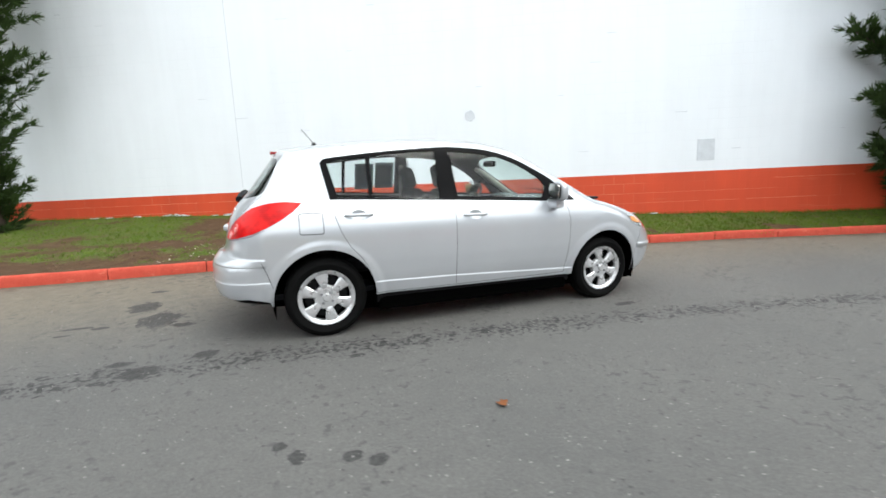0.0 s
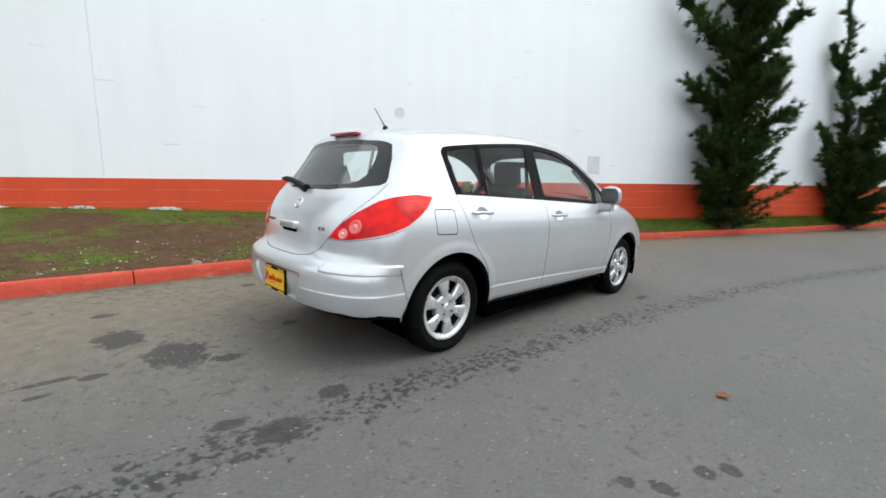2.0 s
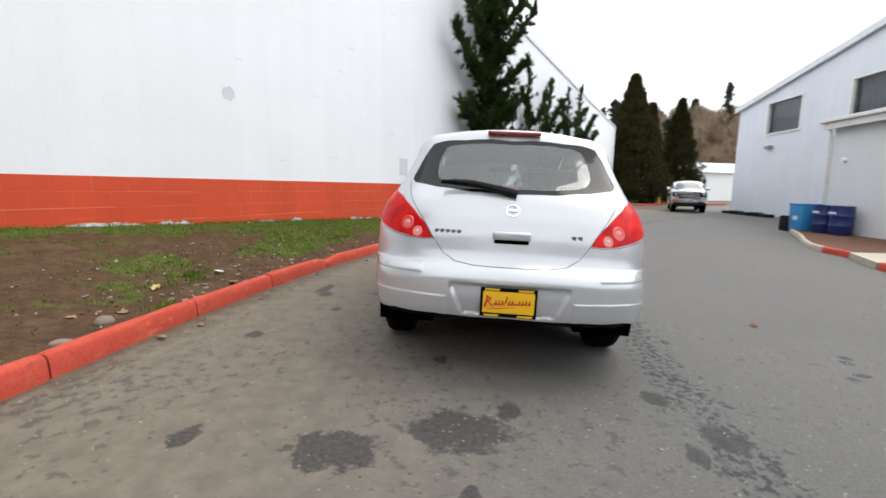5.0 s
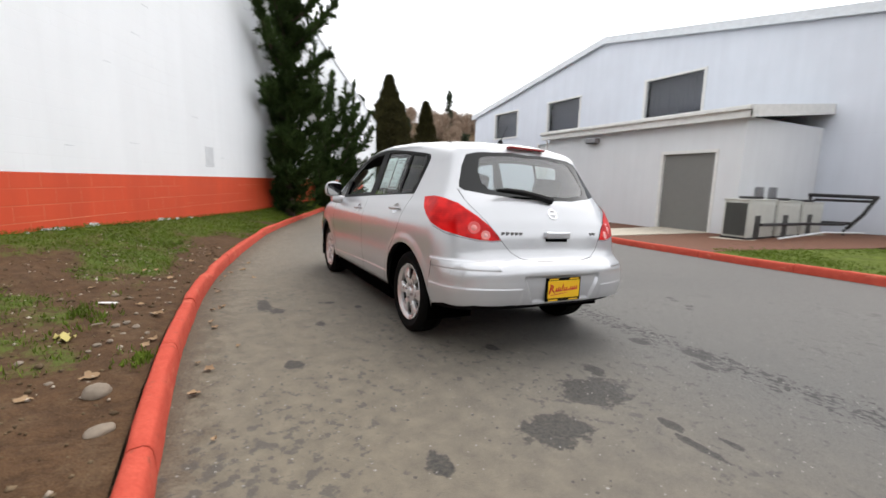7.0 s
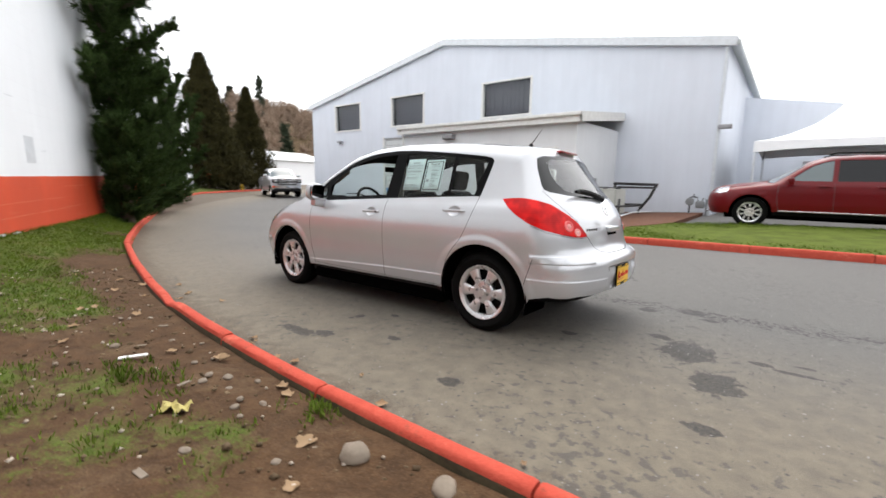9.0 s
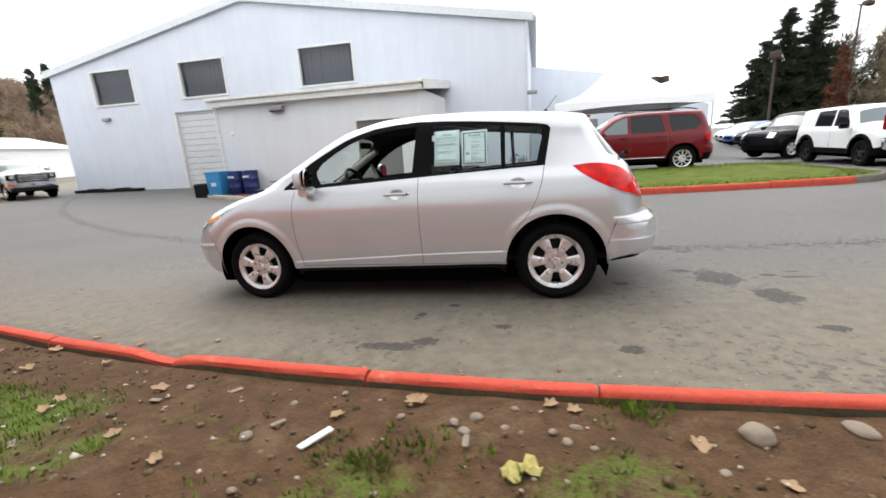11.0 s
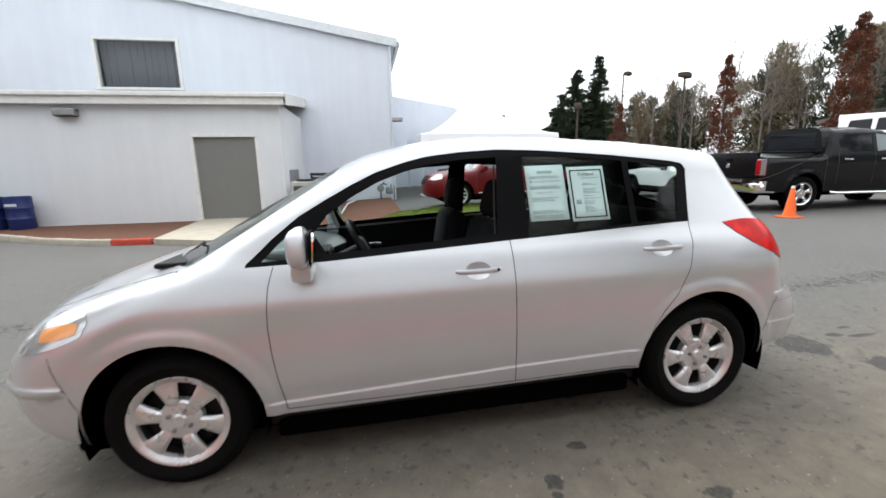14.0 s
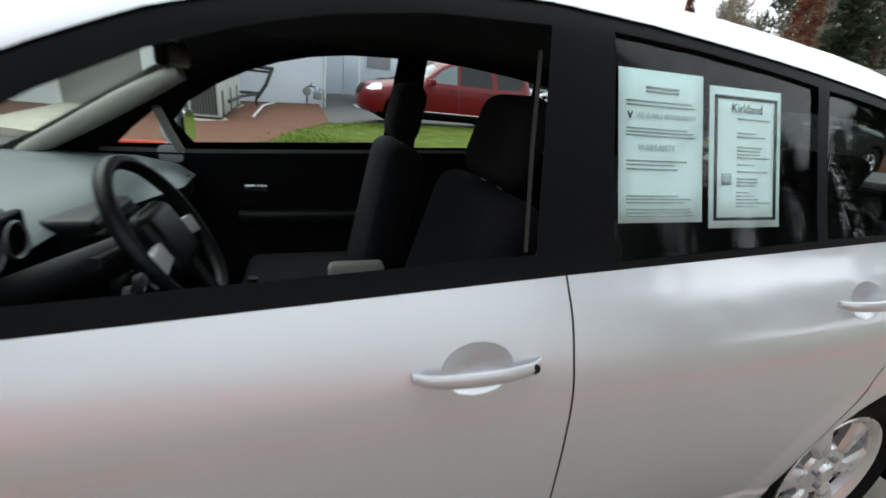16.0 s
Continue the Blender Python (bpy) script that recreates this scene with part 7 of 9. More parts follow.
SUV_FEATS = [("w1", "front_window", S((0.82, 1.18), (0.45, 1.50), (0.25, 1.60), (0.03, 1.655), (0.03, 1.17)), HAZE_GLASS, 0.01),
             ("w2", "rear_window", S((-0.06, 1.66), (-0.9, 1.665), (-1.0, 1.17), (-0.06, 1.17)), TINT, 0.01),
             ("w3", "cargo_window", S((-1.10, 1.66), (-1.85, 1.61), (-2.0, 1.40), (-1.85, 1.22), (-1.18, 1.18)), TINT, 0.01),
             ("ws", "windshield", T((0.50, -0.1), (0.55, 0.55), (0.75, 0.68), (1.12, 0.76), (1.22, 0.6), (1.26, -0.1)), HAZE_GLASS, 0.005),
             ("hg", "tailgate_window", R((-0.1, 1.62), (0.58, 1.60), (0.66, 1.25), (-0.1, 1.22)), TINT, 0.005),
             ("tl", "tail_light", R((0.55, 1.08), (0.80, 1.08)) + S((-2.1, 1.10), (-2.1, 0.92)) + R((0.80, 0.90), (0.55, 0.95)), RED_LENS, -0.003),
             ("hl", "headlight", S((2.02, 1.02), (2.05, 0.88), (2.25, 0.84)) + [("f", 0.55, 0.84), ("f", 0.5, 0.98)], CLEAR_LENS, -0.003),
             ("gr", "grille", [("f", -0.1, 0.96), ("f", 0.40, 0.95), ("f", 0.38, 0.72), ("f", -0.1, 0.70)], BLACK_TRIM, 0.02),
             ("lo", "lower_cladding", S((2.1, 0.36), (1.0, 0.42), (-1.0, 0.42), (-2.1, 0.40), (-2.1, 0.1), (2.1, 0.1)), BLACK_TRIM, 0.012),
             ("rb", "rear_cladding", R((-0.1, 0.58), (0.75, 0.58)) + S((-2.05, 0.52), (-2.05, 0.1)) + R((-0.1, 0.1)), BLACK_TRIM, 0.01)]


def suv_extra(car, sh):
    handles((0.15, -0.85), 1.05, MAROON)(car, sh)
    for sgn in (1, -1):
        part("sill_chrome", box(-1.0, 0.95, sgn * 0.965 - 0.012, sgn * 0.965 + 0.012, 0.425, 0.455, bevel=0.006), CHROME, car)
        part("roof_rail", tube([(-1.9, sgn * 0.66, 1.77), (-1.6, sgn * 0.66, 1.83), (0.0, sgn * 0.68, 1.83), (0.15, sgn * 0.68, 1.79)], 0.018, 6), BLACK_TRIM, car)
    part("chin_chrome", box(2.47, 2.53, -0.5, 0.5, 0.33, 0.37, bevel=0.01), CHROME, car)


red_z = ground_z(-3.6, -11.2)
vehicle("suv", "deep red three-row suv with chrome sill strips on the lot", pose(-3.82, -10.92, red_z, 0, 0, 1.5), SUV, SUV_FEATS, MAROON, (0.38, 0.255, 0.26, 10, (0.022, 0.014)), bottom=0.32, extra=suv_extra)


# crew-cab pickup: the roof line falls to the bed behind the cab
PICKUP = dict(top=[(-3.2, 1.385), (-1.32, 1.39), (-1.24, 1.41), (-1.14, 1.87), (-1.02, 1.96), (-0.2, 1.995), (0.35, 1.95), (0.7, 1.76), (1.05, 1.50), (1.25, 1.40), (1.6, 1.36), (2.2, 1.30), (2.5, 1.22), (2.8, 1.0)],
              side=[(0.0, 0.86), (0.4, 0.95), (0.7, 0.985), (1.1, 0.99), (1.25, 0.98), (1.38, 0.945), (1.8, 0.83), (2.05, 0.77)],
              tail=[(0.0, -2.8), (0.45, -2.86), (0.5, -3.0), (0.72, -3.02), (0.76, -2.90), (1.2, -2.90), (1.38, -2.89), (2.2, -2.8)],
              nose=[(0.0, 2.4), (0.4, 2.6), (0.6, 2.7), (0.9, 2.7), (1.2, 2.62), (2.2, 2.5)],
              xf=2.35, xr=-2.4, z0=0.95, tail_round=0.015, nose_round=0.16, crown=0.03, front_in=0.02, rear_in=0.0, cabin_in=0.0, axles=(1.86, -1.75), wheel_r=0.41, arch_r=0.49, flare=0.025, k_side=0.07,
              k_spoiler=0.02, soft=0.03, mirror=(0.95, 1.42), mirror_mat=CHROME,
              seams=[S((1.05, 1.3), (1.08, 0.6)), S((0.02, 1.35), (0.0, 0.6)), S((-0.95, 1.35), (-0.95, 0.6)), S((-1.25, 1.36), (-1.26, 0.5)), R((0.84, 1.34), (0.84, 0.78), (0.0, 0.77))])
PICKUP_FEATS = [("w1", "front_window", S((1.02, 1.40), (0.72, 1.63), (0.5, 1.74), (0.08, 1.80), (0.08, 1.38)), HAZE_GLASS, 0.01),
                ("w2", "rear_window", S((-0.02, 1.80), (-0.75, 1.785), (-0.92, 1.70), (-0.92, 1.38), (-0.02, 1.38)), TINT, 0.01),
                ("ws", "windshield", T((0.45, -0.1), (0.48, 0.55), (0.65, 0.68), (1.05, 0.78), (1.15, 0.6), (1.2, -0.1)), HAZE_GLASS, 0.005),
                ("bw", "back_window", T((-1.228, -0.1), (-1.228, 0.72), (-1.146, 0.68), (-1.146, -0.1)), TINT, 0.002),
                ("tl", "tail_light", R((0.80, 1.22), (0.93, 1.22), (0.97, 1.20)) + S((-2.78, 1.21), (-2.78, 0.86)) + R((0.97, 0.85), (0.80, 0.85)), RED_DEEP, -0.006),
                ("bp", "rear_bumper", R((-0.1, 0.735), (0.97, 0.735)) + S((-2.75, 0.73), (-2.75, 0.50)) + R((0.97, 0.48), (-0.1, 0.46)), CHROME, -0.01),
                ("hl", "headlight", S((2.36, 1.2), (2.4, 0.98)) + [("f", 0.62, 0.95), ("f", 0.6, 1.18)], CLEAR_LENS, -0.003),
                ("gr", "grille", [("f", -0.1, 1.24), ("f", 0.56, 1.22), ("f", 0.52, 0.88), ("f", -0.1, 0.86)], STEEL, 0.02),
                ("fb", "front_bumper", [("f", -0.1, 0.80), ("f", 0.9, 0.80)] + S((2.36, 0.80), (2.36, 0.58)) + [("f", 0.9, 0.56), ("f", -0.1, 0.56)], CHROME, -0.01)]


def pickup_extra(colour, plate=True):
    def put(car, sh):
        handles((0.25, -0.72), 1.20, CHROME)(car, sh)
        gate = part("tailgate", soft_box(-2.945, -2.84, -0.835, 0.835, 0.79, 1.405, 0.02), colour, car, smooth=True)
        part("tailgate_handle", soft_box(-2.96, -2.93, -0.12, 0.12, 1.20, 1.27, 0.01), BLACK_TRIM, gate, smooth=True)
        part("tailgate_badge", box(-2.955, -2.94, -0.055, 0.055, 1.04, 1.14, bevel=0.02), CHROME, gate, "chrome badge")
        if plate:
            part("dealer_plate", box(-3.06, -3.03, -0.16, 0.16, 0.55, 0.70, bevel=0.004), YELLOW, car, "yellow dealer plate")
        cab = [(0.86, 1.36), (0.85, 1.50), (0.80, 1.72), (0.75, 1.87), (0.68, 1.935), (0.5, 1.965), (0.0, 1.975)]
        ring = cab + [(-y, z) for y, z in cab[-2::-1]]
        bm = prism(ring, 0.0, 0.30)
        bm.transform(Matrix(((0, 0, 1, -1.30), (1, 0, 0, 0), (0, 1, 0, 0), (0, 0, 0, 1))))
        bmesh.ops.recalc_face_normals(bm, faces=bm.faces)
        cb = part("cab_back", bm, colour, car)
        part("back_window", box(-1.306, -1.298, -0.66, 0.66, 1.47, 1.83, bevel=0.003), TINT, cb)
        for sgn in (1, -1):
            part("bed_rail", box(-2.86, -1.30, sgn * 0.90 - 0.045, sgn * 0.90 + 0.045, 1.36, 1.405, bevel=0.012), BLACK_TRIM, car)
            rim = part("lamp_surround", box(-2.93, -2.80, sgn * 0.912 - 0.068, sgn * 0.912 + 0.073, 0.87, 1.235, bevel=0.012), STEEL, car)
            part("lamp_lens", box(-2.945, -2.815, sgn * 0.914 - 0.060, sgn * 0.914 + 0.076, 0.885, 1.220, bevel=0.012), RED_DEEP, rim)
            part("running_board", tube([(1.05, sgn * 0.95, 0.44), (0.9, sgn * 1.0, 0.42), (-0.9, sgn * 1.0, 0.42), (-1.05, sgn * 0.95, 0.44)], 0.035, 8), CHROME, car)
        part("high_brake_light", soft_box(-1.14, -1.08, -0.2, 0.2, 1.86, 1.89, 0.01), RED_DEEP, car)
    return put


def pickup_face(car, sh):
    """The same pickup seen from ahead: barred grille, set-in lamps, dark lower bumper."""
    pickup_extra(SILVER_FAR, False)(car, sh)
    grille = part("grille_surround", soft_box(2.50, 2.70, -0.60, 0.60, 0.84, 1.27, 0.03), BLACK_TRIM, car, smooth=True)
    for z in (0.93, 1.03, 1.13, 1.22):
        part("grille_bar", soft_box(2.68, 2.73, -0.56, 0.56, z - 0.016, z + 0.016, 0.006), CHROME, grille, smooth=True)
    for sgn in (1, -1):
        lamp = part("headlight_housing", soft_box(2.36, 2.62, sgn * 0.77 - 0.15, sgn * 0.77 + 0.15, 0.97, 1.23, 0.03), BLACK_TRIM, car, smooth=True)
        part("lamp_lens", soft_box(2.58, 2.645, sgn * 0.75 - 0.08, sgn * 0.75 + 0.08, 1.03, 1.17, 0.02), CLEAR_LENS, lamp, smooth=True)
        part("tow_hook", tube([(2.70, sgn * 0.45, 0.52), (2.78, sgn * 0.45, 0.50), (2.78, sgn * 0.45, 0.57), (2.70, sgn * 0.45, 0.58)], 0.018, 8), DARK_PLASTIC, car)
    part("bumper_valance", soft_box(2.40, 2.73, -0.88, 0.88, 0.42, 0.60, 0.03), DARK_PLASTIC, car, smooth=True)


px_, py_ = -12.16, -7.15
vehicle("pickup_truck", "charcoal crew-cab pickup with chrome bumper and a yellow dealer plate", pose(px_, py_, ground_z(-12.2, -7.3) - 0.02, 0, 0, 176) @ Matrix.Scale(1.05, 4), PICKUP, PICKUP_FEATS, CHARCOAL,
        (0.41, 0.27, 0.28, 5, (0.05, 0.03), CHROME), bottom=0.46, extra=pickup_extra(CHARCOAL))
vehicle("pickup_truck", "silver crew-cab pickup with a dark barred grille far down the lane", pose(25.6, -13.3, ground_z(25, -13), 0, 0, 160), PICKUP, PICKUP_FEATS, SILVER_FAR, (0.41, 0.27, 0.28, 5, (0.05, 0.03), CHROME),
        bottom=0.46, grid=0.1, extra=pickup_face)

BOXY = dict(top=[(-2.6, 1.66), (-1.8, 1.70), (-0.5, 1.72), (0.35, 1.69), (0.55, 1.62), (0.80, 1.30), (0.95, 1.13), (1.1, 1.10), (1.7, 1.07), (2.0, 1.0), (2.3, 0.85)],
            side=[(0.0, 0.80), (0.3, 0.87), (0.6, 0.895), (1.0, 0.90), (1.08, 0.86), (1.6, 0.76), (1.9, 0.70)],
            tail=[(0.0, -1.95), (0.3, -2.05), (0.45, -2.12), (0.7, -2.12), (0.76, -2.07), (1.05, -2.05), (1.6, -1.95), (2.0, -1.88)],
            nose=[(0.0, 1.95), (0.3, 2.08), (0.5, 2.12), (0.8, 2.12), (1.0, 2.06), (2.2, 2.0)],
            xf=1.65, xr=-1.65, z0=0.8, tail_round=0.04, nose_round=0.12, crown=0.02, front_in=0.02, rear_in=0.01, cabin_in=0.0, axles=(1.27, -1.30), wheel_r=0.36, arch_r=0.44, flare=0.03, k_side=0.06,
            k_spoiler=0.03, mirror=(0.72, 1.10), mirror_mat=BLACK_TRIM,
            seams=[S((0.85, 1.05), (0.85, 0.45)), S((-0.08, 1.08), (-0.08, 0.45)), S((-0.95, 1.08), (-0.98, 0.7))])
BOXY_FEATS = [("w1", "front_window", S((0.68, 1.12), (0.42, 1.52), (0.30, 1.58), (-0.04, 1.59), (-0.04, 1.11)), TINT, 0.01),
              ("w2", "rear_window", S((-0.12, 1.59), (-0.95, 1.57), (-1.0, 1.13), (-0.12, 1.11)), TINT, 0.01),
              ("w3", "cargo_window", S((-1.10, 1.56), (-1.70, 1.52), (-1.78, 1.16), (-1.12, 1.14)), TINT, 0.01),
              ("ws", "windshield", T((0.58, -0.1), (0.60, 0.62), (0.85, 0.72), (0.90, -0.1)), HAZE_GLASS, 0.004),
              ("hg", "tailgate_window", R((-0.1, 1.55), (0.58, 1.54), (0.62, 1.18), (-0.1, 1.16)), TINT, 0.005),
              ("tl", "tail_light", R((0.60, 1.05), (0.80, 1.05), (0.80, 0.85), (0.60, 0.85)), RED_DEEP, -0.004),
              ("hl", "headlight", [("f", 0.50, 0.98), ("f", 0.72, 0.96), ("f", 0.72, 0.78), ("f", 0.50, 0.78)], CLEAR_LENS, -0.004),
              ("gr", "grille", [("f", -0.1, 0.96), ("f", 0.44, 0.95), ("f", 0.44, 0.80), ("f", -0.1, 0.80)], BLACK_TRIM, 0.01),
              ("lo", "lower_cladding", S((1.75, 0.48), (-1.75, 0.48), (-1.75, 0.1), (1.75, 0.1)), BLACK_TRIM, 0.008),
              ("rb", "rear_cladding", R((-0.1, 0.6), (0.8, 0.6)) + S((-1.68, 0.5), (-1.68, 0.1)) + R((-0.1, 0.1)), BLACK_TRIM, 0.01),
              ("fb", "front_cladding", [("f", -0.1, 0.55), ("f", 0.8, 0.55)] + S((1.68, 0.5), (1.68, 0.1)) + [("f", -0.1, 0.1)], BLACK_TRIM, 0.01)]
TRAIL_FEATS = [f for f in BOXY_FEATS if f[0] != "w3"] + [("a1", "arch_cladding", arch_loop(1.27, 0.53, 0.36), BLACK_TRIM, 0.002), ("a2", "arch_cladding", arch_loop(-1.30, 0.53, 0.36), BLACK_TRIM, 0.002)]
vehicle("suv", "small white boxy suv with black wheel arches on the lot", pose(-10.78, -11.52, ground_z(-10.8, -11.5), 0, 0, 89.5), BOXY, TRAIL_FEATS, WHITE_CAR, (0.36, 0.22, 0.22, 5, (0.05, 0.03), DARK_PLASTIC), bottom=0.32)
vehicle("suv", "small black boxy suv parked beside the white one", pose(-11.3, -15.8, ground_z(-11.3, -15.8), 0, 0, 20), BOXY, TRAIL_FEATS, CHARCOAL, (0.36, 0.22, 0.22, 5, (0.05, 0.03)), bottom=0.32, grid=0.1)
JEEP = dict(BOXY)
JEEP["top"] = [(-2.9, 1.78), (-2.0, 1.80), (-0.5, 1.81), (0.25, 1.80), (0.35, 1.74), (0.58, 1.32), (0.7, 1.24), (0.9, 1.22), (2.0, 1.16), (2.3, 0.95)]
JEEP["tail"] = [(0.0, -2.05), (0.45, -2.12), (0.7, -2.12), (1.2, -2.08), (2.0, -2.04)]
JEEP["axles"] = (1.45, -1.5)
JEEP["xf"], JEEP["xr"] = 1.93, -1.85
JEEP["wheel_r"], JEEP["arch_r"] = 0.40, 0.50
vehicle("off_roader", "white four-door off-roader with black cladding on the raised lot", pose(-19.2, -10.1, ground_z(-19, -10) + 1.02, 0, 0, 127), JEEP, [f for f in BOXY_FEATS if f[0] not in ("hl",)], WHITE_CAR, (0.40, 0.22, 0.26, 5, (0.05, 0.03), DARK_PLASTIC), bottom=0.45)

SEDAN = dict(HATCH)
SEDAN["tail"] = [(0.0, -2.05), (0.3, -2.2), (0.5, -2.25), (0.8, -2.22), (0.95, -2.15), (1.6, -2.1)]
SEDAN["top"] = [(-2.5, 0.98), (-2.0, 1.03), (-1.6, 1.06), (-1.1, 1.30), (-0.7, 1.42), (-0.2, 1.46), (0.2, 1.42), (0.6, 1.26), (1.1, 1.02), (1.5, 0.97), (1.9, 0.85), (2.2, 0.7)]
SEDAN["mirror"], SEDAN["seams"], SEDAN["tail_soft"] = (0.65, 0.97), [S((0.8, 0.9), (0.8, 0.35)), S((-0.25, 0.95), (-0.25, 0.35))], 0.03
del SEDAN["ledge"]
SEDAN_FEATS = [("w1", "front_window", S((0.68, 0.98), (0.3, 1.24), (0.0, 1.33), (-0.2, 1.35), (-0.2, 1.0)), TINT, 0.01),
               ("w2", "rear_window", S((-0.28, 1.35), (-0.7, 1.30), (-1.05, 1.10), (-1.1, 1.02), (-0.28, 1.0)), TINT, 0.01),
               ("ws", "windshield", T((0.35, -0.1), (0.4, 0.5), (0.95, 0.62), (1.02, -0.1)), HAZE_GLASS, 0.005),
               ("hg", "back_window", T((-0.95, -0.1), (-0.98, 0.5), (-1.5, 0.58), (-1.55, -0.1)), TINT, 0.005),
               ("tl", "tail_light", R((0.45, 0.92), (0.72, 0.92), (0.72, 0.78), (0.45, 0.78)), RED_LENS, -0.003),
               ("hl", "headlight", S((1.66, 0.82), (1.72, 0.68)) + [("f", 0.5, 0.62), ("f", 0.45, 0.74)], CLEAR_LENS, -0.003),
               ("gr", "grille", [("f", -0.1, 0.62), ("f", 0.36, 0.62), ("f", 0.36, 0.45), ("f", -0.1, 0.44)], BLACK_TRIM, 0.01)]
protos = [vehicle("sedan", "blue sedan parked in a row on the lot", pose(-15.0, -27.6, ground_z(-15, -27.6), 0, 0, 14), SEDAN, SEDAN_FEATS, BLUE_CAR, (0.307, 0.20, 0.2, 5, (0.04, 0.03)), grid=0.11),
          vehicle("sedan", "dark grey sedan parked in a row on the lot", pose(-13.8, -21.4, ground_z(-13.8, -21.4), 0, 0, 16), SEDAN, SEDAN_FEATS, CHARCOAL, (0.307, 0.20, 0.2, 5, (0.04, 0.03)), grid=0.11),
          vehicle("sedan", "silver sedan parked in a row on the lot", pose(-13.3, -18.6, ground_z(-13.3, -18.6), 0, 0, 15), SEDAN, SEDAN_FEATS, SILVER_FAR, (0.307, 0.20, 0.2, 5, (0.04, 0.03)), grid=0.11)]
for pr in protos:
    pr["group"] = "cars in the lot"
for k, (x, y, a, dz) in enumerate([(-14.4, -24.5, 15, 0.1), (-15.8, -30.6, 15, 0), (-24.5, -22.0, 100, 0.5), (-27.5, -25.0, 100, 0.5), (-30, -30, 90, 0.8), (-23.0, -32.0, 100, 0.4), (-19.0, -33.0, 100, 0.2), (-5.4, -19.4, 185, 0), (-16.6, -33.6, 15, 0), (-21.5, -17.5, 95, 0.3), (-34, -26, 90, 1.2)]):
    copy_thing(protos[(k + 1 + k // 3) % 3], pose(x, y, ground_z(x, y), 0, 0, a))


# ---------------------------------------------------------------- plants
def foliage_mat(name, dark, lite):
    m, n, l, b = node_mat(name)
    geo = n.new("ShaderNodeNewGeometry")
    c = ramp(n, l, geo.outputs["Random Per Island"], [(0.0, dark), (1.0, lite)])
    c = mix(n, l, 0.5, c, ramp(n, l, noise_node(n, l, 1.7, 3), [(0.3, dark), (0.7, lite)]))
    l.new(c, b.inputs["Base Color"])
    b.inputs["Roughness"].default_value = 0.75
    b.inputs["Specular IOR Level"].default_value = 0.08
    return m


JUNIPER = foliage_mat("juniper_needles", (0.008, 0.016, 0.005), (0.064, 0.106, 0.030))
CYPRESS = foliage_mat("cypress_needles", (0.013, 0.013, 0.005), (0.058, 0.052, 0.017))
FIR = foliage_mat("fir_needles", (0.016, 0.026, 0.016), (0.058, 0.072, 0.044))
RUSSET = foliage_mat("russet_leaves", (0.055, 0.020, 0.012), (0.16, 0.062, 0.035))
WOODS = foliage_mat("winter_woods", (0.10, 0.082, 0.052), (0.27, 0.22, 0.15))
BROWN_HILL = foliage_mat("hill_brush", (0.19, 0.135, 0.10), (0.38, 0.29, 0.22))
TWIG = foliage_mat("bare_twigs", (0.13, 0.11, 0.095), (0.26, 0.23, 0.20))
GRASS = foliage_mat("grass_blades", (0.044, 0.076, 0.009), (0.165, 0.235, 0.034))


def blades(centres, radii, per, length, width, rng, up=0.35, out=0.6, axis=None):
    """Narrow needles round clump centres, leaning up and away."""
    c = np.repeat(np.asarray(centres, float), per, 0)
    r = np.repeat(np.asarray(radii, float), per)
    n = len(c)
    d = rng.normal(size=(n, 3))
    d /= np.linalg.norm(d, axis=1, keepdims=True)
    p = c + d * (r * rng.uniform(0.3, 1.0, n) ** 0.5)[:, None]
    lead = d * out + np.array([0, 0, up]) + rng.normal(size=(n, 3)) * 0.35
    if axis is not None:
        lead = lead + np.repeat(np.asarray(axis, float), per, 0)
    lead /= np.linalg.norm(lead, axis=1, keepdims=True)
    side = np.cross(lead, rng.normal(size=(n, 3)))
    side /= np.linalg.norm(side, axis=1, keepdims=True)
    ln = (length * rng.uniform(0.6, 1.3, n))[:, None]
    w = width * rng.uniform(0.7, 1.2, n)[:, None]
    v = np.stack([p - side * w, p + side * w, p + lead * ln + side * w * 0.25, p + lead * ln - side * w * 0.25], 1).reshape(-1, 3)
    f = np.arange(4 * n).reshape(-1, 4)
    return v, f


def soup(name, v, f, material, parent=None, kind=""):
    me = bpy.data.meshes.new(name)
    me.vertices.add(len(v))
    me.vertices.foreach_set("co", np.asarray(v, np.float32).ravel())
    me.loops.add(f.size)
    me.loops.foreach_set("vertex_index", f.astype(np.int32).ravel())
    me.polygons.add(len(f))
    me.polygons.foreach_set("loop_start", np.arange(0, f.size, f.shape[1], dtype=np.int32))
    me.polygons.foreach_set("loop_total", np.full(len(f), f.shape[1], np.int32))
    me.update()
    me.validate()
    me.materials.append(material)
    ob = new(name, me)
    if parent:
        ob.parent = parent
    if kind:
        ob["kind"] = kind
    return ob


WALL_N = np.array([math.sin(radians(WALL_A)), -math.cos(radians(WALL_A)), 0.0])


def before_wall(p, gap):
    """Keeps points in front of the white wall."""
    d = (p[:, 0] - WALL_P[0]) * WALL_N[0] + (p[:, 1] - WALL_P[1]) * WALL_N[1]
    push = np.maximum(gap - d, 0)
    return p + WALL_N * push[:, None]


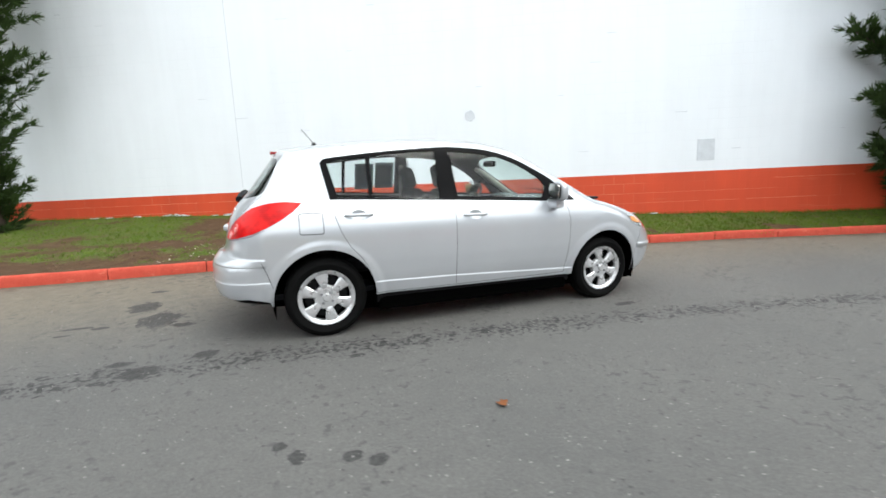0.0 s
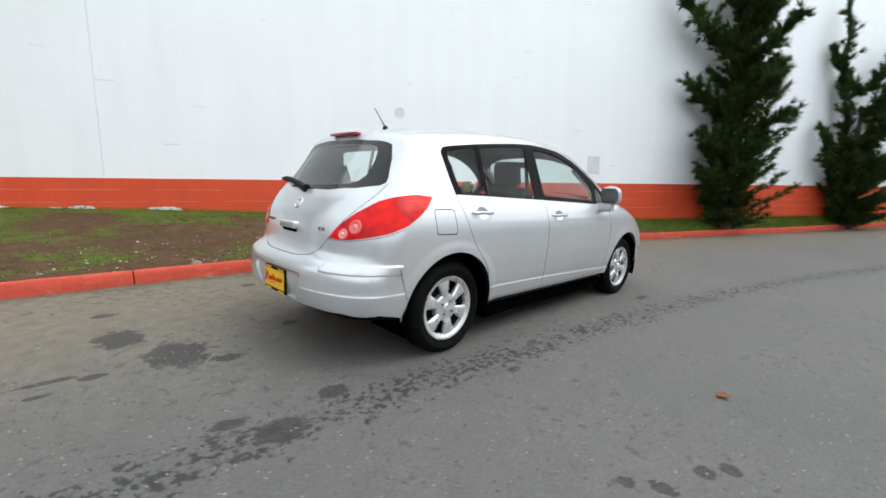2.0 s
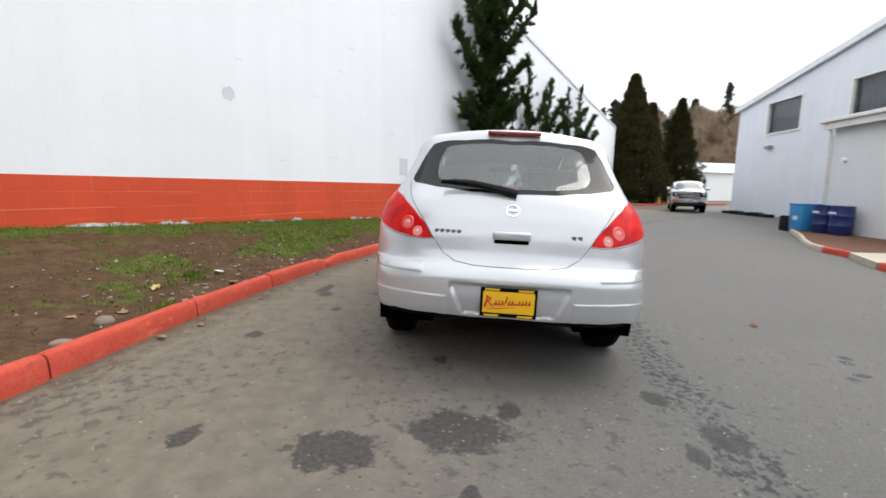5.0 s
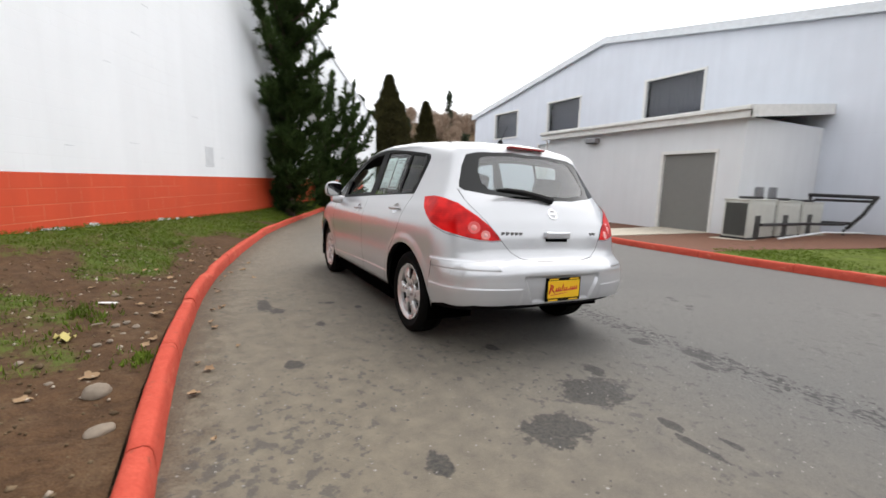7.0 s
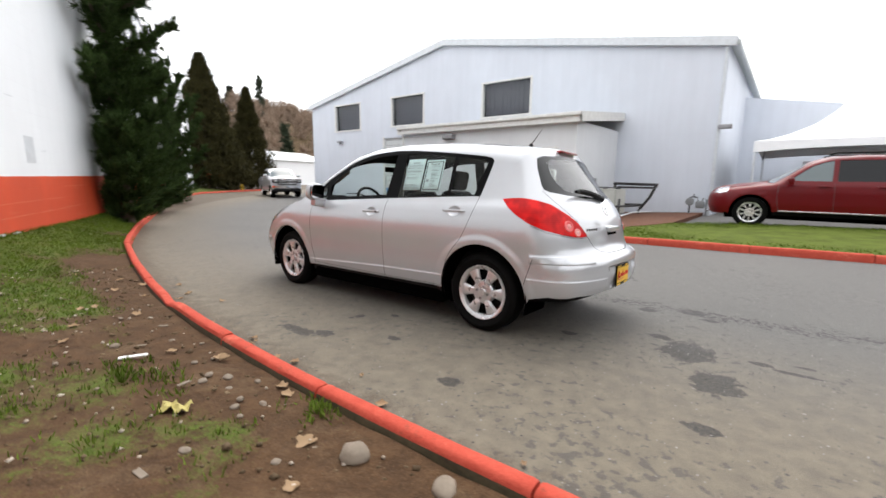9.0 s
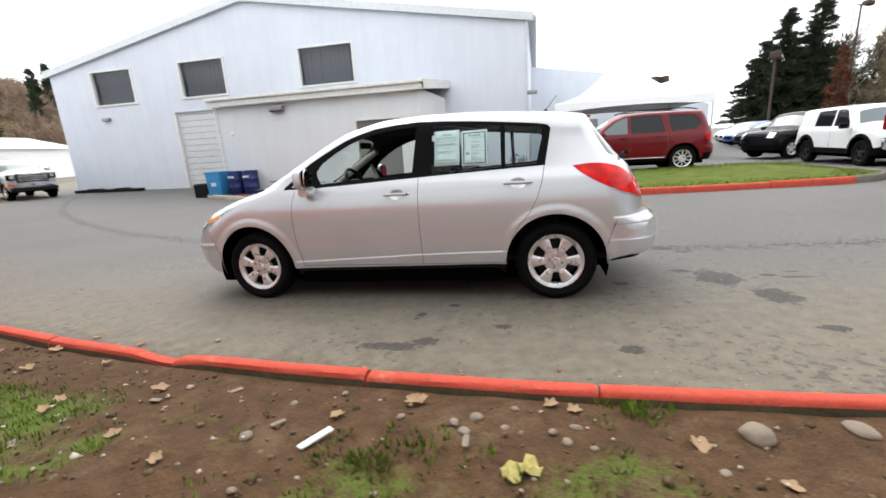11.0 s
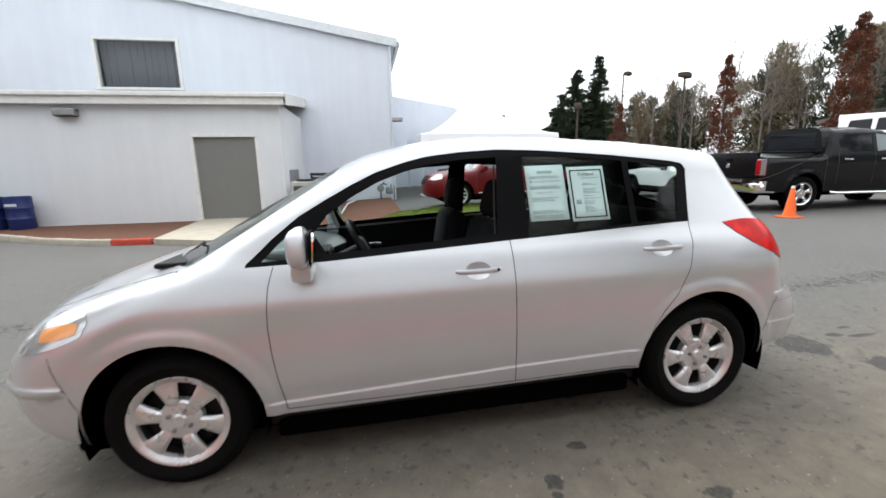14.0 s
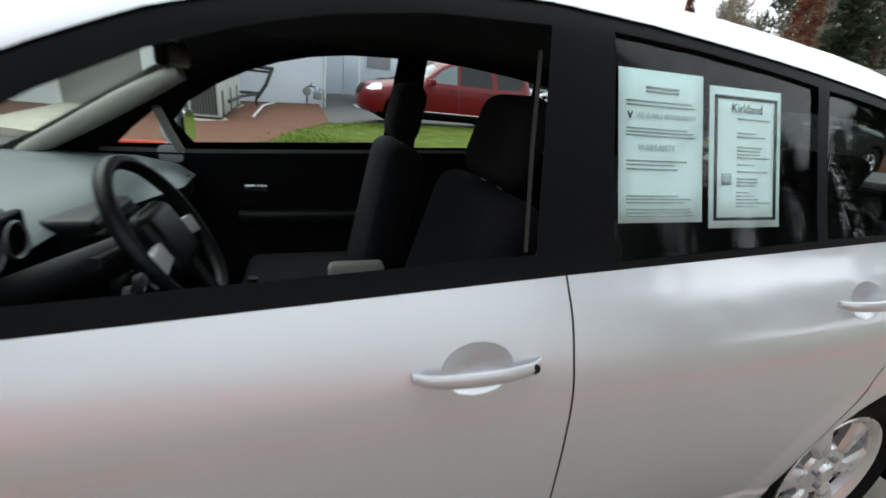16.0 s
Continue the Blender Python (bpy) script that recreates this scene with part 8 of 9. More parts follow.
def spray(out, p, d, length, r0, rng, lift=0.25):
    """Clumps along one side branch, thinning to its tip."""
    n = max(2, int(length / 0.085))
    d = np.asarray(d, float)
    for k in range(n + 1):
        u = k / n
        q = np.asarray(p, float) + d * length * u + np.array([0, 0, lift * length * u * u]) + rng.normal(0, 0.018, 3)
        out[0].append(q)
        out[1].append(r0 * (1 - 0.62 * u) * rng.uniform(0.75, 1.2))
        out[2].append(d * 0.9 + np.array([0, 0, 0.2]))


def juniper(x, y, z, height, seed, body, arms, label):
    """A shaggy wall-side juniper: leaders set with short upswept side branches, gaps between them."""
    rng = np.random.default_rng(seed)
    tree = empty("juniper_tree", pose(x, y, z), label, "tree", "junipers along the wall")
    out = ([], [], [])
    wood = tube([(0, 0, -0.1), (0.03, 0.0, height * 0.3), (-0.05, 0.02, height * 0.6), (0.02, 0, height * 0.82)], [0.17, 0.13, 0.08, 0.03], 10)
    bz_, br, bl = [b[0] for b in body], [b[1] for b in body], [b[2] for b in body]
    for zz in np.arange(0.16, bz_[-1], 0.14):
        tier = 0.5 + 0.5 * math.cos(2 * math.pi * zz / (0.52 + 0.05 * math.sin(zz * 2 + seed)) + seed)
        r = float(np.interp(zz, bz_, br)) * ((0.66 + 0.5 * tier) if zz < 1.7 else (0.44 + 0.9 * tier))
        for _ in range(8 if zz < 1.2 else 7 if tier > 0.5 else 3):
            t = rng.uniform(0, 2 * math.pi)
            e = radians(rng.uniform(8, 36) if zz > 0.9 else rng.uniform(-12, 30))
            ln = r * rng.uniform(0.35, 1.2) / math.cos(e)
            d = (math.cos(t) * math.cos(e), math.sin(t) * math.cos(e), math.sin(e))
            spray(out, (float(np.interp(zz, bz_, bl)), 0, zz - 0.12), d, min(ln, 1.45), 0.10, rng)
    for z0, ang, reach, rise, r0 in arms:
        n = int(8 + (reach + rise) * 5)
        dx, dy = math.cos(radians(ang)), math.sin(radians(ang))
        path = [np.array((dx * reach * u ** 0.75 + 0.05 * math.sin(u * 9 + ang), dy * reach * u ** 0.75, z0 + rise * u ** 1.4)) for u in (k / n for k in range(n + 1))]
        add_tube(wood, [tuple(p) for p in path], [0.05 * (1 - k / (n + 1)) + 0.012 for k in range(n + 1)], 6)
        for k, p in enumerate(path):
            u = k / n
            along = path[min(k + 1, n)] - path[max(k - 1, 0)]
            along /= np.linalg.norm(along)
            for _ in range(2):
                sd = rng.normal(size=3)
                sd = along * rng.uniform(0.5, 1.1) + sd / np.linalg.norm(sd) * 0.9
                sd /= np.linalg.norm(sd)
                spray(out, p, sd, (r0 * 1.75 * (1 - 0.8 * u) + 0.07) * rng.uniform(0.5, 1.35), 0.075 * (1 - 0.4 * u), rng, 0.15)
    cen, rad, axis = (np.array(o) for o in out)
    cen = before_wall(cen + np.array([x, y, 0]), 0.22) - np.array([x, y, 0])
    keep = cen[:, 2] > 0.05
    cen, rad, axis = cen[keep], rad[keep], axis[keep]
    v, f = blades(cen, rad * 0.9, 25, 0.145, 0.011, rng, up=0.25, out=0.45, axis=axis)
    v = before_wall(v + np.array([x, y, 0]), 0.02) - np.array([x, y, 0])
    part("trunk", wood, BARK, tree, smooth=True)
    soup("crown", v, f, JUNIPER, tree)
    return tree


b1 = [(0.15, 0.95, 0.1), (0.6, 1.05, 0), (0.95, 0.95, 0), (1.3, 1.02, 0.05), (1.7, 0.9, 0), (2.1, 0.98, 0.1), (2.5, 0.78, 0), (2.9, 0.85, -0.05), (3.3, 0.5, 0), (3.7, 0.62, 0.1), (4.1, 0.36, 0), (4.6, 0.5, 0), (5.1, 0.26, 0.05), (5.6, 0.36, 0), (6.2, 0.18, 0), (6.8, 0.2, 0.05), (7.3, 0.1, 0)]
a1 = [(2.9, 152, 1.5, 0.6, 0.22), (3.5, -45, 0.75, 0.6, 0.18), (4.3, 155, 2.1, 1.2, 0.2), (4.6, -30, 0.9, 1.1, 0.17), (5.4, 160, 1.9, 1.6, 0.17), (5.5, -25, 1.7, 2.3, 0.17), (6.5, 145, 0.9, 1.3, 0.15), (1.9, 165, 1.3, 0.4, 0.22), (1.9, -35, 0.8, 0.4, 0.2), (1.1, 170, 1.3, 0.3, 0.22), (3.3, -110, 0.9, 0.5, 0.2), (4.8, -100, 0.8, 0.8, 0.17), (2.4, -95, 1.1, 0.4, 0.22), (3.1, -125, 1.1, 0.4, 0.2), (4.1, -118, 1.3, 0.7, 0.19), (5.0, -125, 1.6, 1.2, 0.18), (5.7, -112, 1.5, 1.5, 0.17), (6.3, -130, 1.1, 1.2, 0.15)]
juniper(9.8, 0.13, verge_z(9.8, 0.13) - 0.03, 7.8, 5, b1, a1, "tall dark green juniper with upswept arms against the wall")
b2 = [(0.15, 1.0, 0), (0.7, 1.1, 0), (1.1, 1.05, 0), (1.5, 0.9, 0.05), (1.9, 0.7, 0), (2.3, 0.4, 0.1), (2.6, 0.25, 0.1)]
a2 = [(1.4, 155, 1.15, 4.7, 0.19), (2.0, -25, 2.1, 4.1, 0.2), (0.8, 155, 1.6, 2.0, 0.18), (3.9, 150, 1.4, 1.1, 0.13), (2.4, -80, 0.8, 0.9, 0.18), (4.0, -30, 1.0, 1.3, 0.13), (1.5, -25, 1.7, 0.6, 0.2), (3.2, -20, 2.0, 0.6, 0.15), (1.2, -25, 1.4, 0.3, 0.2), (1.5, -120, 1.3, 1.0, 0.2), (2.5, -128, 1.3, 1.4, 0.18), (3.4, -115, 1.1, 1.3, 0.16)]
juniper(14.6, -1.98, verge_z(14.6, -1.98) - 0.03, 4.2, 8, b2, a2, "forked dark green juniper with bare gaps against the wall")
a3 = [(1.5, 155, 0.9, 4.6, 0.18), (1.9, -25, 2.0, 5.0, 0.2), (3.0, -32, 3.0, 2.0, 0.14), (3.6, 150, 1.4, 1.8, 0.13), (1.2, -30, 1.8, 0.6, 0.2), (4.6, -28, 2.6, 1.2, 0.13), (1.4, 155, 1.5, 1.0, 0.18), (1.5, -118, 1.4, 1.1, 0.2), (2.6, -126, 1.4, 1.5, 0.18), (3.6, -112, 1.2, 1.3, 0.16)]
juniper(19.8, -4.45, verge_z(19.8, -4.45) - 0.03, 4.2, 9, b2, a3, "forked dark green juniper with bare gaps against the wall")
# one more at the near end of the wall
b4 = [(0.2, 0.5, 0), (1.5, 0.6, 0), (3.0, 0.8, 0.1), (4.5, 1.1, 0.2), (6.0, 1.1, 0.2), (7.5, 0.8, 0.1), (9.0, 0.35, 0), (9.8, 0.1, 0)]
juniper(-6.7, 6.7, verge_z(-6.7, 6.7) - 0.03, 10.0, 12, b4, [(4.0, -25, 1.5, 0.8, 0.3), (5.0, -30, 1.9, 1.0, 0.3), (6.0, -20, 1.9, 1.4, 0.28), (6.8, -28, 1.6, 1.6, 0.26), (4.6, 155, 1.6, 1.0, 0.28), (5.8, 150, 1.6, 1.6, 0.26)], "tall dark green juniper with upswept arms against the wall")


def cone_tree(name, x, y, z, height, width, seed, mat, label, group, per=26, shape=1.0, trunk=0.25, ragged=0.25, blade=(0.35, 0.05), base=0.03, taper=0.8):
    rng = np.random.default_rng(seed)
    tree = empty(name, pose(x, y, z), label, "tree", group)
    n = int(height * width * 14)
    u = rng.uniform(0, 1, n) ** 1.15
    zz = base * height + u * height * (0.97 - base)
    r = width / 2 * (1 - u ** shape) ** taper * (1 - 0.35 * np.maximum(0, 0.12 - u) / 0.12)
    r = r * (1 + ragged * np.sin(zz * 5 + rng.uniform(0, 6)) * rng.uniform(0.2, 1, n)) * rng.uniform(0.55, 1.05, n)
    a = rng.uniform(0, 2 * math.pi, n)
    cen = np.stack([r * np.cos(a), r * np.sin(a), zz], -1)
    v, f = blades(cen, 0.12 + 0.05 * width * (1 - u * 0.6), per, blade[0], blade[1], rng, up=0.5)
    part("trunk", tube([(0, 0, -0.2), (0, 0, height * 0.5), (0, 0, height * 0.96)], [trunk, trunk * 0.6, 0.03], 8), BARK, tree, smooth=True)
    soup("crown", v, f, mat, tree)
    return tree


cone_tree("cypress_tree", 37.6, -13.4, ground_z(37, -14), 11.7, 7.6, 21, CYPRESS, "broad dark cypress with a pointed top beyond the wall", "cypresses", per=46, shape=1.0, ragged=0.22, taper=0.95, blade=(0.34, 0.03))
cone_tree("cypress_tree", 41.5, -19.3, ground_z(41, -19), 10.3, 5.4, 22, CYPRESS, "broad dark cypress with a pointed top beyond the wall", "cypresses", per=46, shape=1.0, ragged=0.22, taper=0.95, blade=(0.34, 0.03))
cone_tree("cypress_tree", 47.0, -18.5, ground_z(47, -19), 11.0, 4.6, 23, CYPRESS, "broad dark cypress with a pointed top beyond the wall", "cypresses", per=36, shape=1.1, ragged=0.2, taper=0.95, blade=(0.34, 0.03))
# firs and russet columns behind the lot
def fir_tree(x, y, z, h, w, seed):
    """A conifer with ragged tiers of drooping boughs."""
    rng = np.random.default_rng(seed)
    tree = empty("fir_tree", pose(x, y, z), "tall dark fir with ragged boughs beyond the car lot", "tree", "firs behind the lot")
    out = ([], [], [])
    zz = h * 0.06
    while zz < h * 0.98:
        u = zz / h
        for _ in range(9):
            t = rng.uniform(0, 2 * math.pi)
            ln = (w / 2 * (1 - u) ** 0.92 + 0.12) * rng.uniform(0.45, 1.15)
            spray(out, (0, 0, zz), (math.cos(t), math.sin(t), 0.1), ln, 0.30 * (1 - 0.5 * u), rng, -0.12)
        zz += rng.uniform(0.35, 0.6)
    cen, rad, axis = (np.array(o)[::2] for o in out)
    v, f = blades(cen, rad, 9, 0.42, 0.06, rng, up=-0.1, out=0.5, axis=axis)
    part("trunk", tube([(0, 0, -0.2), (0, 0, h * 0.5), (0, 0, h * 0.98)], [0.22, 0.14, 0.03], 8), BARK, tree, smooth=True)
    soup("crown", v, f, FIR, tree)


for k, (x, y, h, w) in enumerate([(-26.6, -50.5, 12.4, 8.6), (-28.9, -49.6, 13.6, 6.6), (-25.4, -52.5, 9.8, 8.0), (-50.5, -31, 19.0, 7.0), (-56, -27, 18.0, 7.0)]):
    fir_tree(x, y, 0.6, h, w, 30 + k)
for k, (x, y, h, w, z) in enumerate([(-23.0, -35.0, 6.2, 1.5, 0.4), (-25.3, -25.4, 8.2, 1.7, 0.5), (-29.9, -20.5, 9.2, 2.2, 1.0)]):
    cone_tree("hornbeam_tree", x, y, z, h, w, 40 + k, RUSSET, "slim upright tree holding russet winter leaves", "russet trees", per=22, shape=2.2, ragged=0.3, blade=(0.16, 0.045), base=0.18, trunk=0.1)


def bare_tree(x, y, z, h, seed, label="leafless grey tree with fine upright twigs"):
    rng = random.Random(seed)
    tree = empty("bare_tree", pose(x, y, z), label, "tree", "bare trees behind the lot")
    bm = bmesh.new()
    add_tube(bm, [(0, 0, 0), (0.1, 0, h * 0.5), (0, 0.1, h)], [0.10, 0.06, 0.015], 6)
    for k in range(34):
        u = rng.uniform(0.25, 0.95)
        a = rng.uniform(0, 6.28)
        ln = h * 0.28 * (1.15 - u) + 0.4
        p0 = Vector((0.1 * u, 0.05, h * u))
        p1 = p0 + Vector((math.cos(a) * ln * 0.5, math.sin(a) * ln * 0.5, ln * 0.6))
        p2 = p1 + Vector((math.cos(a) * ln * 0.3, math.sin(a) * ln * 0.3, ln * 0.7))
        add_tube(bm, [p0, p1, p2], [0.024, 0.015, 0.006], 4, cap=False)
        for j in range(6):
            q0 = p0.lerp(p2, rng.uniform(0.3, 1))
            q1 = q0 + Vector((rng.uniform(-1, 1), rng.uniform(-1, 1), rng.uniform(0.3, 1.5))) * ln * 0.3
            add_tube(bm, [q0, q1], [0.010, 0.004], 3, cap=False)
    part("trunk", bm, TWIG, tree)
    return tree


rb = random.Random(8)
for k in range(16):
    u = k / 15
    bare_tree(-31 - 26 * u + rb.uniform(-2, 2), -52 + 18 * u + rb.uniform(-3, 3), 1 + 2 * u, rb.uniform(9, 13), 60 + k)


def woods(name, spots, mat, label, seed, blade=(0.9, 0.13), per=26, kind="stuff"):
    """A far stand of trees as one mass of leaves."""
    rng = np.random.default_rng(seed)
    vs, fs, k = [], [], 0
    for x, y, z, h, w in spots:
        n = int(16 + h * w * 0.9)
        u = rng.uniform(0, 1, n)
        r = w / 2 * np.sqrt(np.maximum(0.02, 1 - (u * 1.0) ** 1.6)) * rng.uniform(0.3, 1, n)
        a = rng.uniform(0, 2 * math.pi, n)
        cen = np.stack([x + r * np.cos(a), y + r * np.sin(a), z + u * h], -1)
        v, f = blades(cen, np.full(n, w * 0.13), per, blade[0], blade[1], rng, up=0.7)
        vs.append(v)
        fs.append(f + k)
        k += len(v)
    return tagged(soup(name, np.concatenate(vs), np.concatenate(fs), mat), label, "woods", kind=kind)


rw = random.Random(17)
spots_a, spots_b = [], []
for k in range(70):
    u = rw.random()
    x, y = -34 - 34 * u + rw.uniform(-2, 4), -62 + 32 * u + rw.uniform(-6, 3)
    h = 5.5 + 9.5 * u + rw.uniform(-2.0, 2.5)
    (spots_b if rw.random() < 0.27 else spots_a).append((x, y, 0.5 + 2.5 * u, h, rw.uniform(3, 5.5)))
for k in range(26):
    x, y = -66 + rw.uniform(-6, 6), -36 + k * 1.6
    spots_b.append((x, y, 3.0, rw.uniform(13, 17), rw.uniform(4, 6)))
# unseen stretch, added to darken the car's glass reflections and its tail
for k in range(44):
    u = k / 43
    x, y = -62 + 24 * u ** 1.5 + rw.uniform(-4, 4), 6 + 46 * u + rw.uniform(-2, 2)
    spots_b.append((x, y, 3.0, rw.uniform(14, 19), rw.uniform(4.5, 6.5)))
woods("winter_woods", spots_a, WOODS, "grey-brown winter woods behind the lot", 71, blade=(0.95, 0.045), per=24)
woods("dark_woods", spots_b, FIR, "dark evergreen woods behind the lot, with an unseen added stretch", 72, blade=(0.8, 0.10), per=16)


def hill():
    """The brown hillside at the end of the lane."""
    v, f = [], []
    n = 40
    for j in range(n + 1):
        for i in range(n + 1):
            x, y = 75 + 130 * i / n, -170 + 230 * j / n
            rise = 31 * (1 - math.exp(-((x - 75) / 60) ** 1.6)) * math.exp(-((y + 78) / 75) ** 2)
            v.append((x, y, rise + 1.2 * noise.noise((x * 0.05, y * 0.05, 0)) - 0.5))
    f = [(j * (n + 1) + i, j * (n + 1) + i + 1, (j + 1) * (n + 1) + i + 1, (j + 1) * (n + 1) + i) for j in range(n) for i in range(n)]
    tagged(link_mesh("hillside", v, f, SOIL), "brown wooded hillside beyond the lane", "hill", kind="structure")
    rh = random.Random(5)
    brush, firs = [], []
    for k in range(420):
        x, y = rh.uniform(85, 170), rh.uniform(-150, 10)
        z = 31 * (1 - math.exp(-((x - 75) / 60) ** 1.6)) * math.exp(-((y + 78) / 75) ** 2) - 0.5
        (firs if rh.random() < 0.10 else brush).append((x, y, z, rh.uniform(3, 6), rh.uniform(3, 6)))
    woods("hill_brush", brush, BROWN_HILL, "leafless brown brush on the hillside", 81, blade=(2.0, 0.09), per=10)
    woods("hill_firs", [(x, y, z, h * 2.3, w * 0.7) for x, y, z, h, w in firs], FIR, "dark firs scattered on the hillside", 82, blade=(1.1, 0.2), per=20)


hill()


def grass(name, label, spots, length, per, seed, width=0.004):
    rng = np.random.default_rng(seed)
    v, f = blades(spots, np.full(len(spots), 0.035), per, length, width, rng, up=1.4, out=0.5)
    return tagged(soup(name, v, f, GRASS), label, "grass", kind="stuff")


# tufts on the bank, thick by the wall and thin on the bare soil
rng = np.random.default_rng(6)
tuft = []
for r in verge_rows:
    for p in r:
        if not -7 < p[0] < 16:
            continue
        want = cover(p[0], p[1])
        if want > 0.05:
            for _ in range(2 if want < 0.3 else 3 if p[0] > 4 else 5):
                tuft.append((p[0] + rng.normal(0, 0.06), p[1] + rng.normal(0, 0.06), p[2] - 0.010))
before = before_wall(np.array(tuft), 0.03)
grass("verge_grass", "short green grass and moss tufts on the bank", before, 0.026, 9, 91, width=0.0036)
lawn = []
for k in range(9000):
    x, y = rng.uniform(-8.4, 3.2), rng.uniform(-10.0, -6.15)
    if x > 0.55 + 0.5 * noise.noise((x * 2.2, y * 2.2, 3)) + 0.45 * (y + 7.6) * (y < -7.6) + rng.normal(0, 0.22):
        continue
    if y > -6.2 - max(0, (x + 2) * 0.09) - (0.9 * max(0, -7.3 - x)) or (x > 1 and y < -8.9):
        continue
    lawn.append((x, y, ground_z(x, y) + 0.105))
grass("lawn_grass", "short green lawn grass on the island", lawn, 0.03, 7, 92, width=0.0065)


# ---------------------------------------------------------------- things by the annex
GREEN_GREY = simple("unit_steel", (0.52, 0.53, 0.49), 0.5, vary=0.08)
LOUVRE = simple("louvre_grey", (0.13, 0.135, 0.125), 0.6)
COIL = simple("coil_dark", (0.05, 0.052, 0.05), 0.6)
METER_GREY = simple("meter_grey", (0.20, 0.21, 0.215), 0.6)
BLACK_STEEL = simple("black_steel", (0.012, 0.012, 0.013), 0.5)
LIGHT_BLUE = simple("light_blue_plastic", (0.035, 0.24, 0.52), 0.5)
DARK_BLUE = simple("dark_blue_plastic", (0.008, 0.022, 0.12), 0.45)
ORANGE = simple("cone_orange", (0.82, 0.13, 0.015), 0.55, vary=0.08)
WHITE_BAND = simple("cone_white", (0.75, 0.75, 0.73), 0.5)


def condenser(x0, x1, y0, y1, z, h, label):
    u = empty("condenser_unit", pose((x0 + x1) / 2, (y0 + y1) / 2, z), label, "air conditioner", "condensers by the annex")
    a, b = (x1 - x0) / 2, (y1 - y0) / 2
    part("casing", box(-a, a, -b, b, 0.04, h, bevel=0.015), GREEN_GREY, u, smooth=True)
    part("base_rail", box(-a - 0.01, a + 0.01, -b - 0.01, b + 0.01, 0.0, 0.05), BLACK_STEEL, u)
    part("top_lid", box(-a - 0.02, a + 0.02, -b - 0.02, b + 0.02, h, h + 0.03, bevel=0.008), GREEN_GREY, u)
    part("coil_panel", box(-a + 0.05, a - 0.05, b, b + 0.006, 0.1, h - 0.08), COIL, u, "dark finned coil behind louvres")
    n = int(2 * (a - 0.05) / 0.062)
    for k in range(n + 1):
        x = -a + 0.05 + k * 0.062
        part("louvre", box(x, x + 0.012, b + 0.004, b + 0.03, 0.08, h - 0.06), LOUVRE, u)
    part("side_panel", box(-a - 0.008, -a + 0.004, -b + 0.06, b - 0.06, 0.12, h - 0.1, bevel=0.004), GREEN_GREY, u)
    part("side_opening", box(-a - 0.014, -a, b - 0.55, b - 0.28, 0.05, 0.62), COIL, u)
    fan = lathe([(0.12, 0.0), (0.26, 0.0), (0.28, 0.02), (0.28, 0.05), (0.26, 0.06)], 24, axis="z")
    fan.transform(Matrix.Translation((0, 0, h + 0.03)))
    part("fan_guard", fan, BLACK_STEEL, u)
    return u


ac_z = ground_z(1.9, -11.5) + 0.10
part_pad = tagged(part("concrete_pad", box(1.25, 2.62, -14.2, -9.6, ac_z - 0.12, ac_z + 0.05, bevel=0.02), CONCRETE), "pale concrete pad under the condensers", "pad", kind="structure")
condenser(1.88, 2.52, -11.25, -10.0, ac_z + 0.05, 1.02, "grey-green condenser with a louvred end on a concrete pad")
condenser(1.88, 2.50, -12.6, -11.4, ac_z + 0.05, 0.98, "grey-green condenser with a louvred end on a concrete pad")
condenser(1.88, 2.46, -13.95, -12.75, ac_z + 0.05, 0.94, "grey-green condenser with a louvred end on a concrete pad")
rack = empty("steel_frame", pose(0, 0, 0), "black welded steel frame standing by the condensers", "frame")
for pts, r in (([(2.55, -14.6, 1.08), (0.9, -14.6, 1.05)], 0.06), ([(2.5, -14.9, 0.93), (1.05, -14.9, 0.93)], 0.045), ([(0.95, -14.6, 1.05), (1.15, -14.5, 0.55), (1.45, -14.4, 0.10)], 0.055), ([(2.5, -14.6, 1.08), (2.5, -14.6, -0.1)], 0.045), ([(1.3, -14.4, 0.28), (2.5, -14.3, 0.25)], 0.05), ([(1.45, -14.3, 0.1), (1.45, -14.3, -0.15)], 0.04)):
    part("bar", tube(pts, r, 6), BLACK_STEEL, rack)
pipe = empty("pipe_run", pose(0, 0, 0), "low black pipes and a pale conduit along the pad", "pipe")
part("pipe", tube([(1.72, -10.3, 0.30), (1.70, -12.5, 0.28), (1.4, -14.1, 0.26)], 0.04, 8), BLACK_STEEL, pipe, smooth=True)
part("conduit", tube([(1.2, -10.1, 0.02), (1.1, -12.2, 0.12), (0.9, -14.0, 0.06)], 0.025, 6), PALE_TRIM, pipe, smooth=True)
for yy, z0 in ((-12.25, 0.86), (-13.0, 0.86)):
    mb = empty("meter_box", pose(2.90, yy, z0), "narrow grey meter box on the annex wall", "meter", "meters on the annex")
    part("case", box(-0.16, 0.0, -0.10, 0.10, 0, 0.42, bevel=0.02), STEEL, mb)
    part("conduit", tube([(-0.05, 0, 0.0), (-0.05, 0, -1.1)], 0.025, 6), STEEL, mb)
mach = empty("gas_meter", pose(-0.35, -15.2, ground_z(-0.35, -15.2) + 0.1), "small grey pipework set against the hall wall", "meter")
part("body", soft_box(-0.28, 0.02, -0.12, 0.12, 0.22, 0.50, 0.07), METER_GREY, mach, smooth=True)
part("regulator", lathe([(0.0, 0.06), (0.10, 0.05), (0.15, 0.0), (0.10, -0.05), (0.0, -0.06)], 18, axis="y"), METER_GREY, mach, smooth=True)
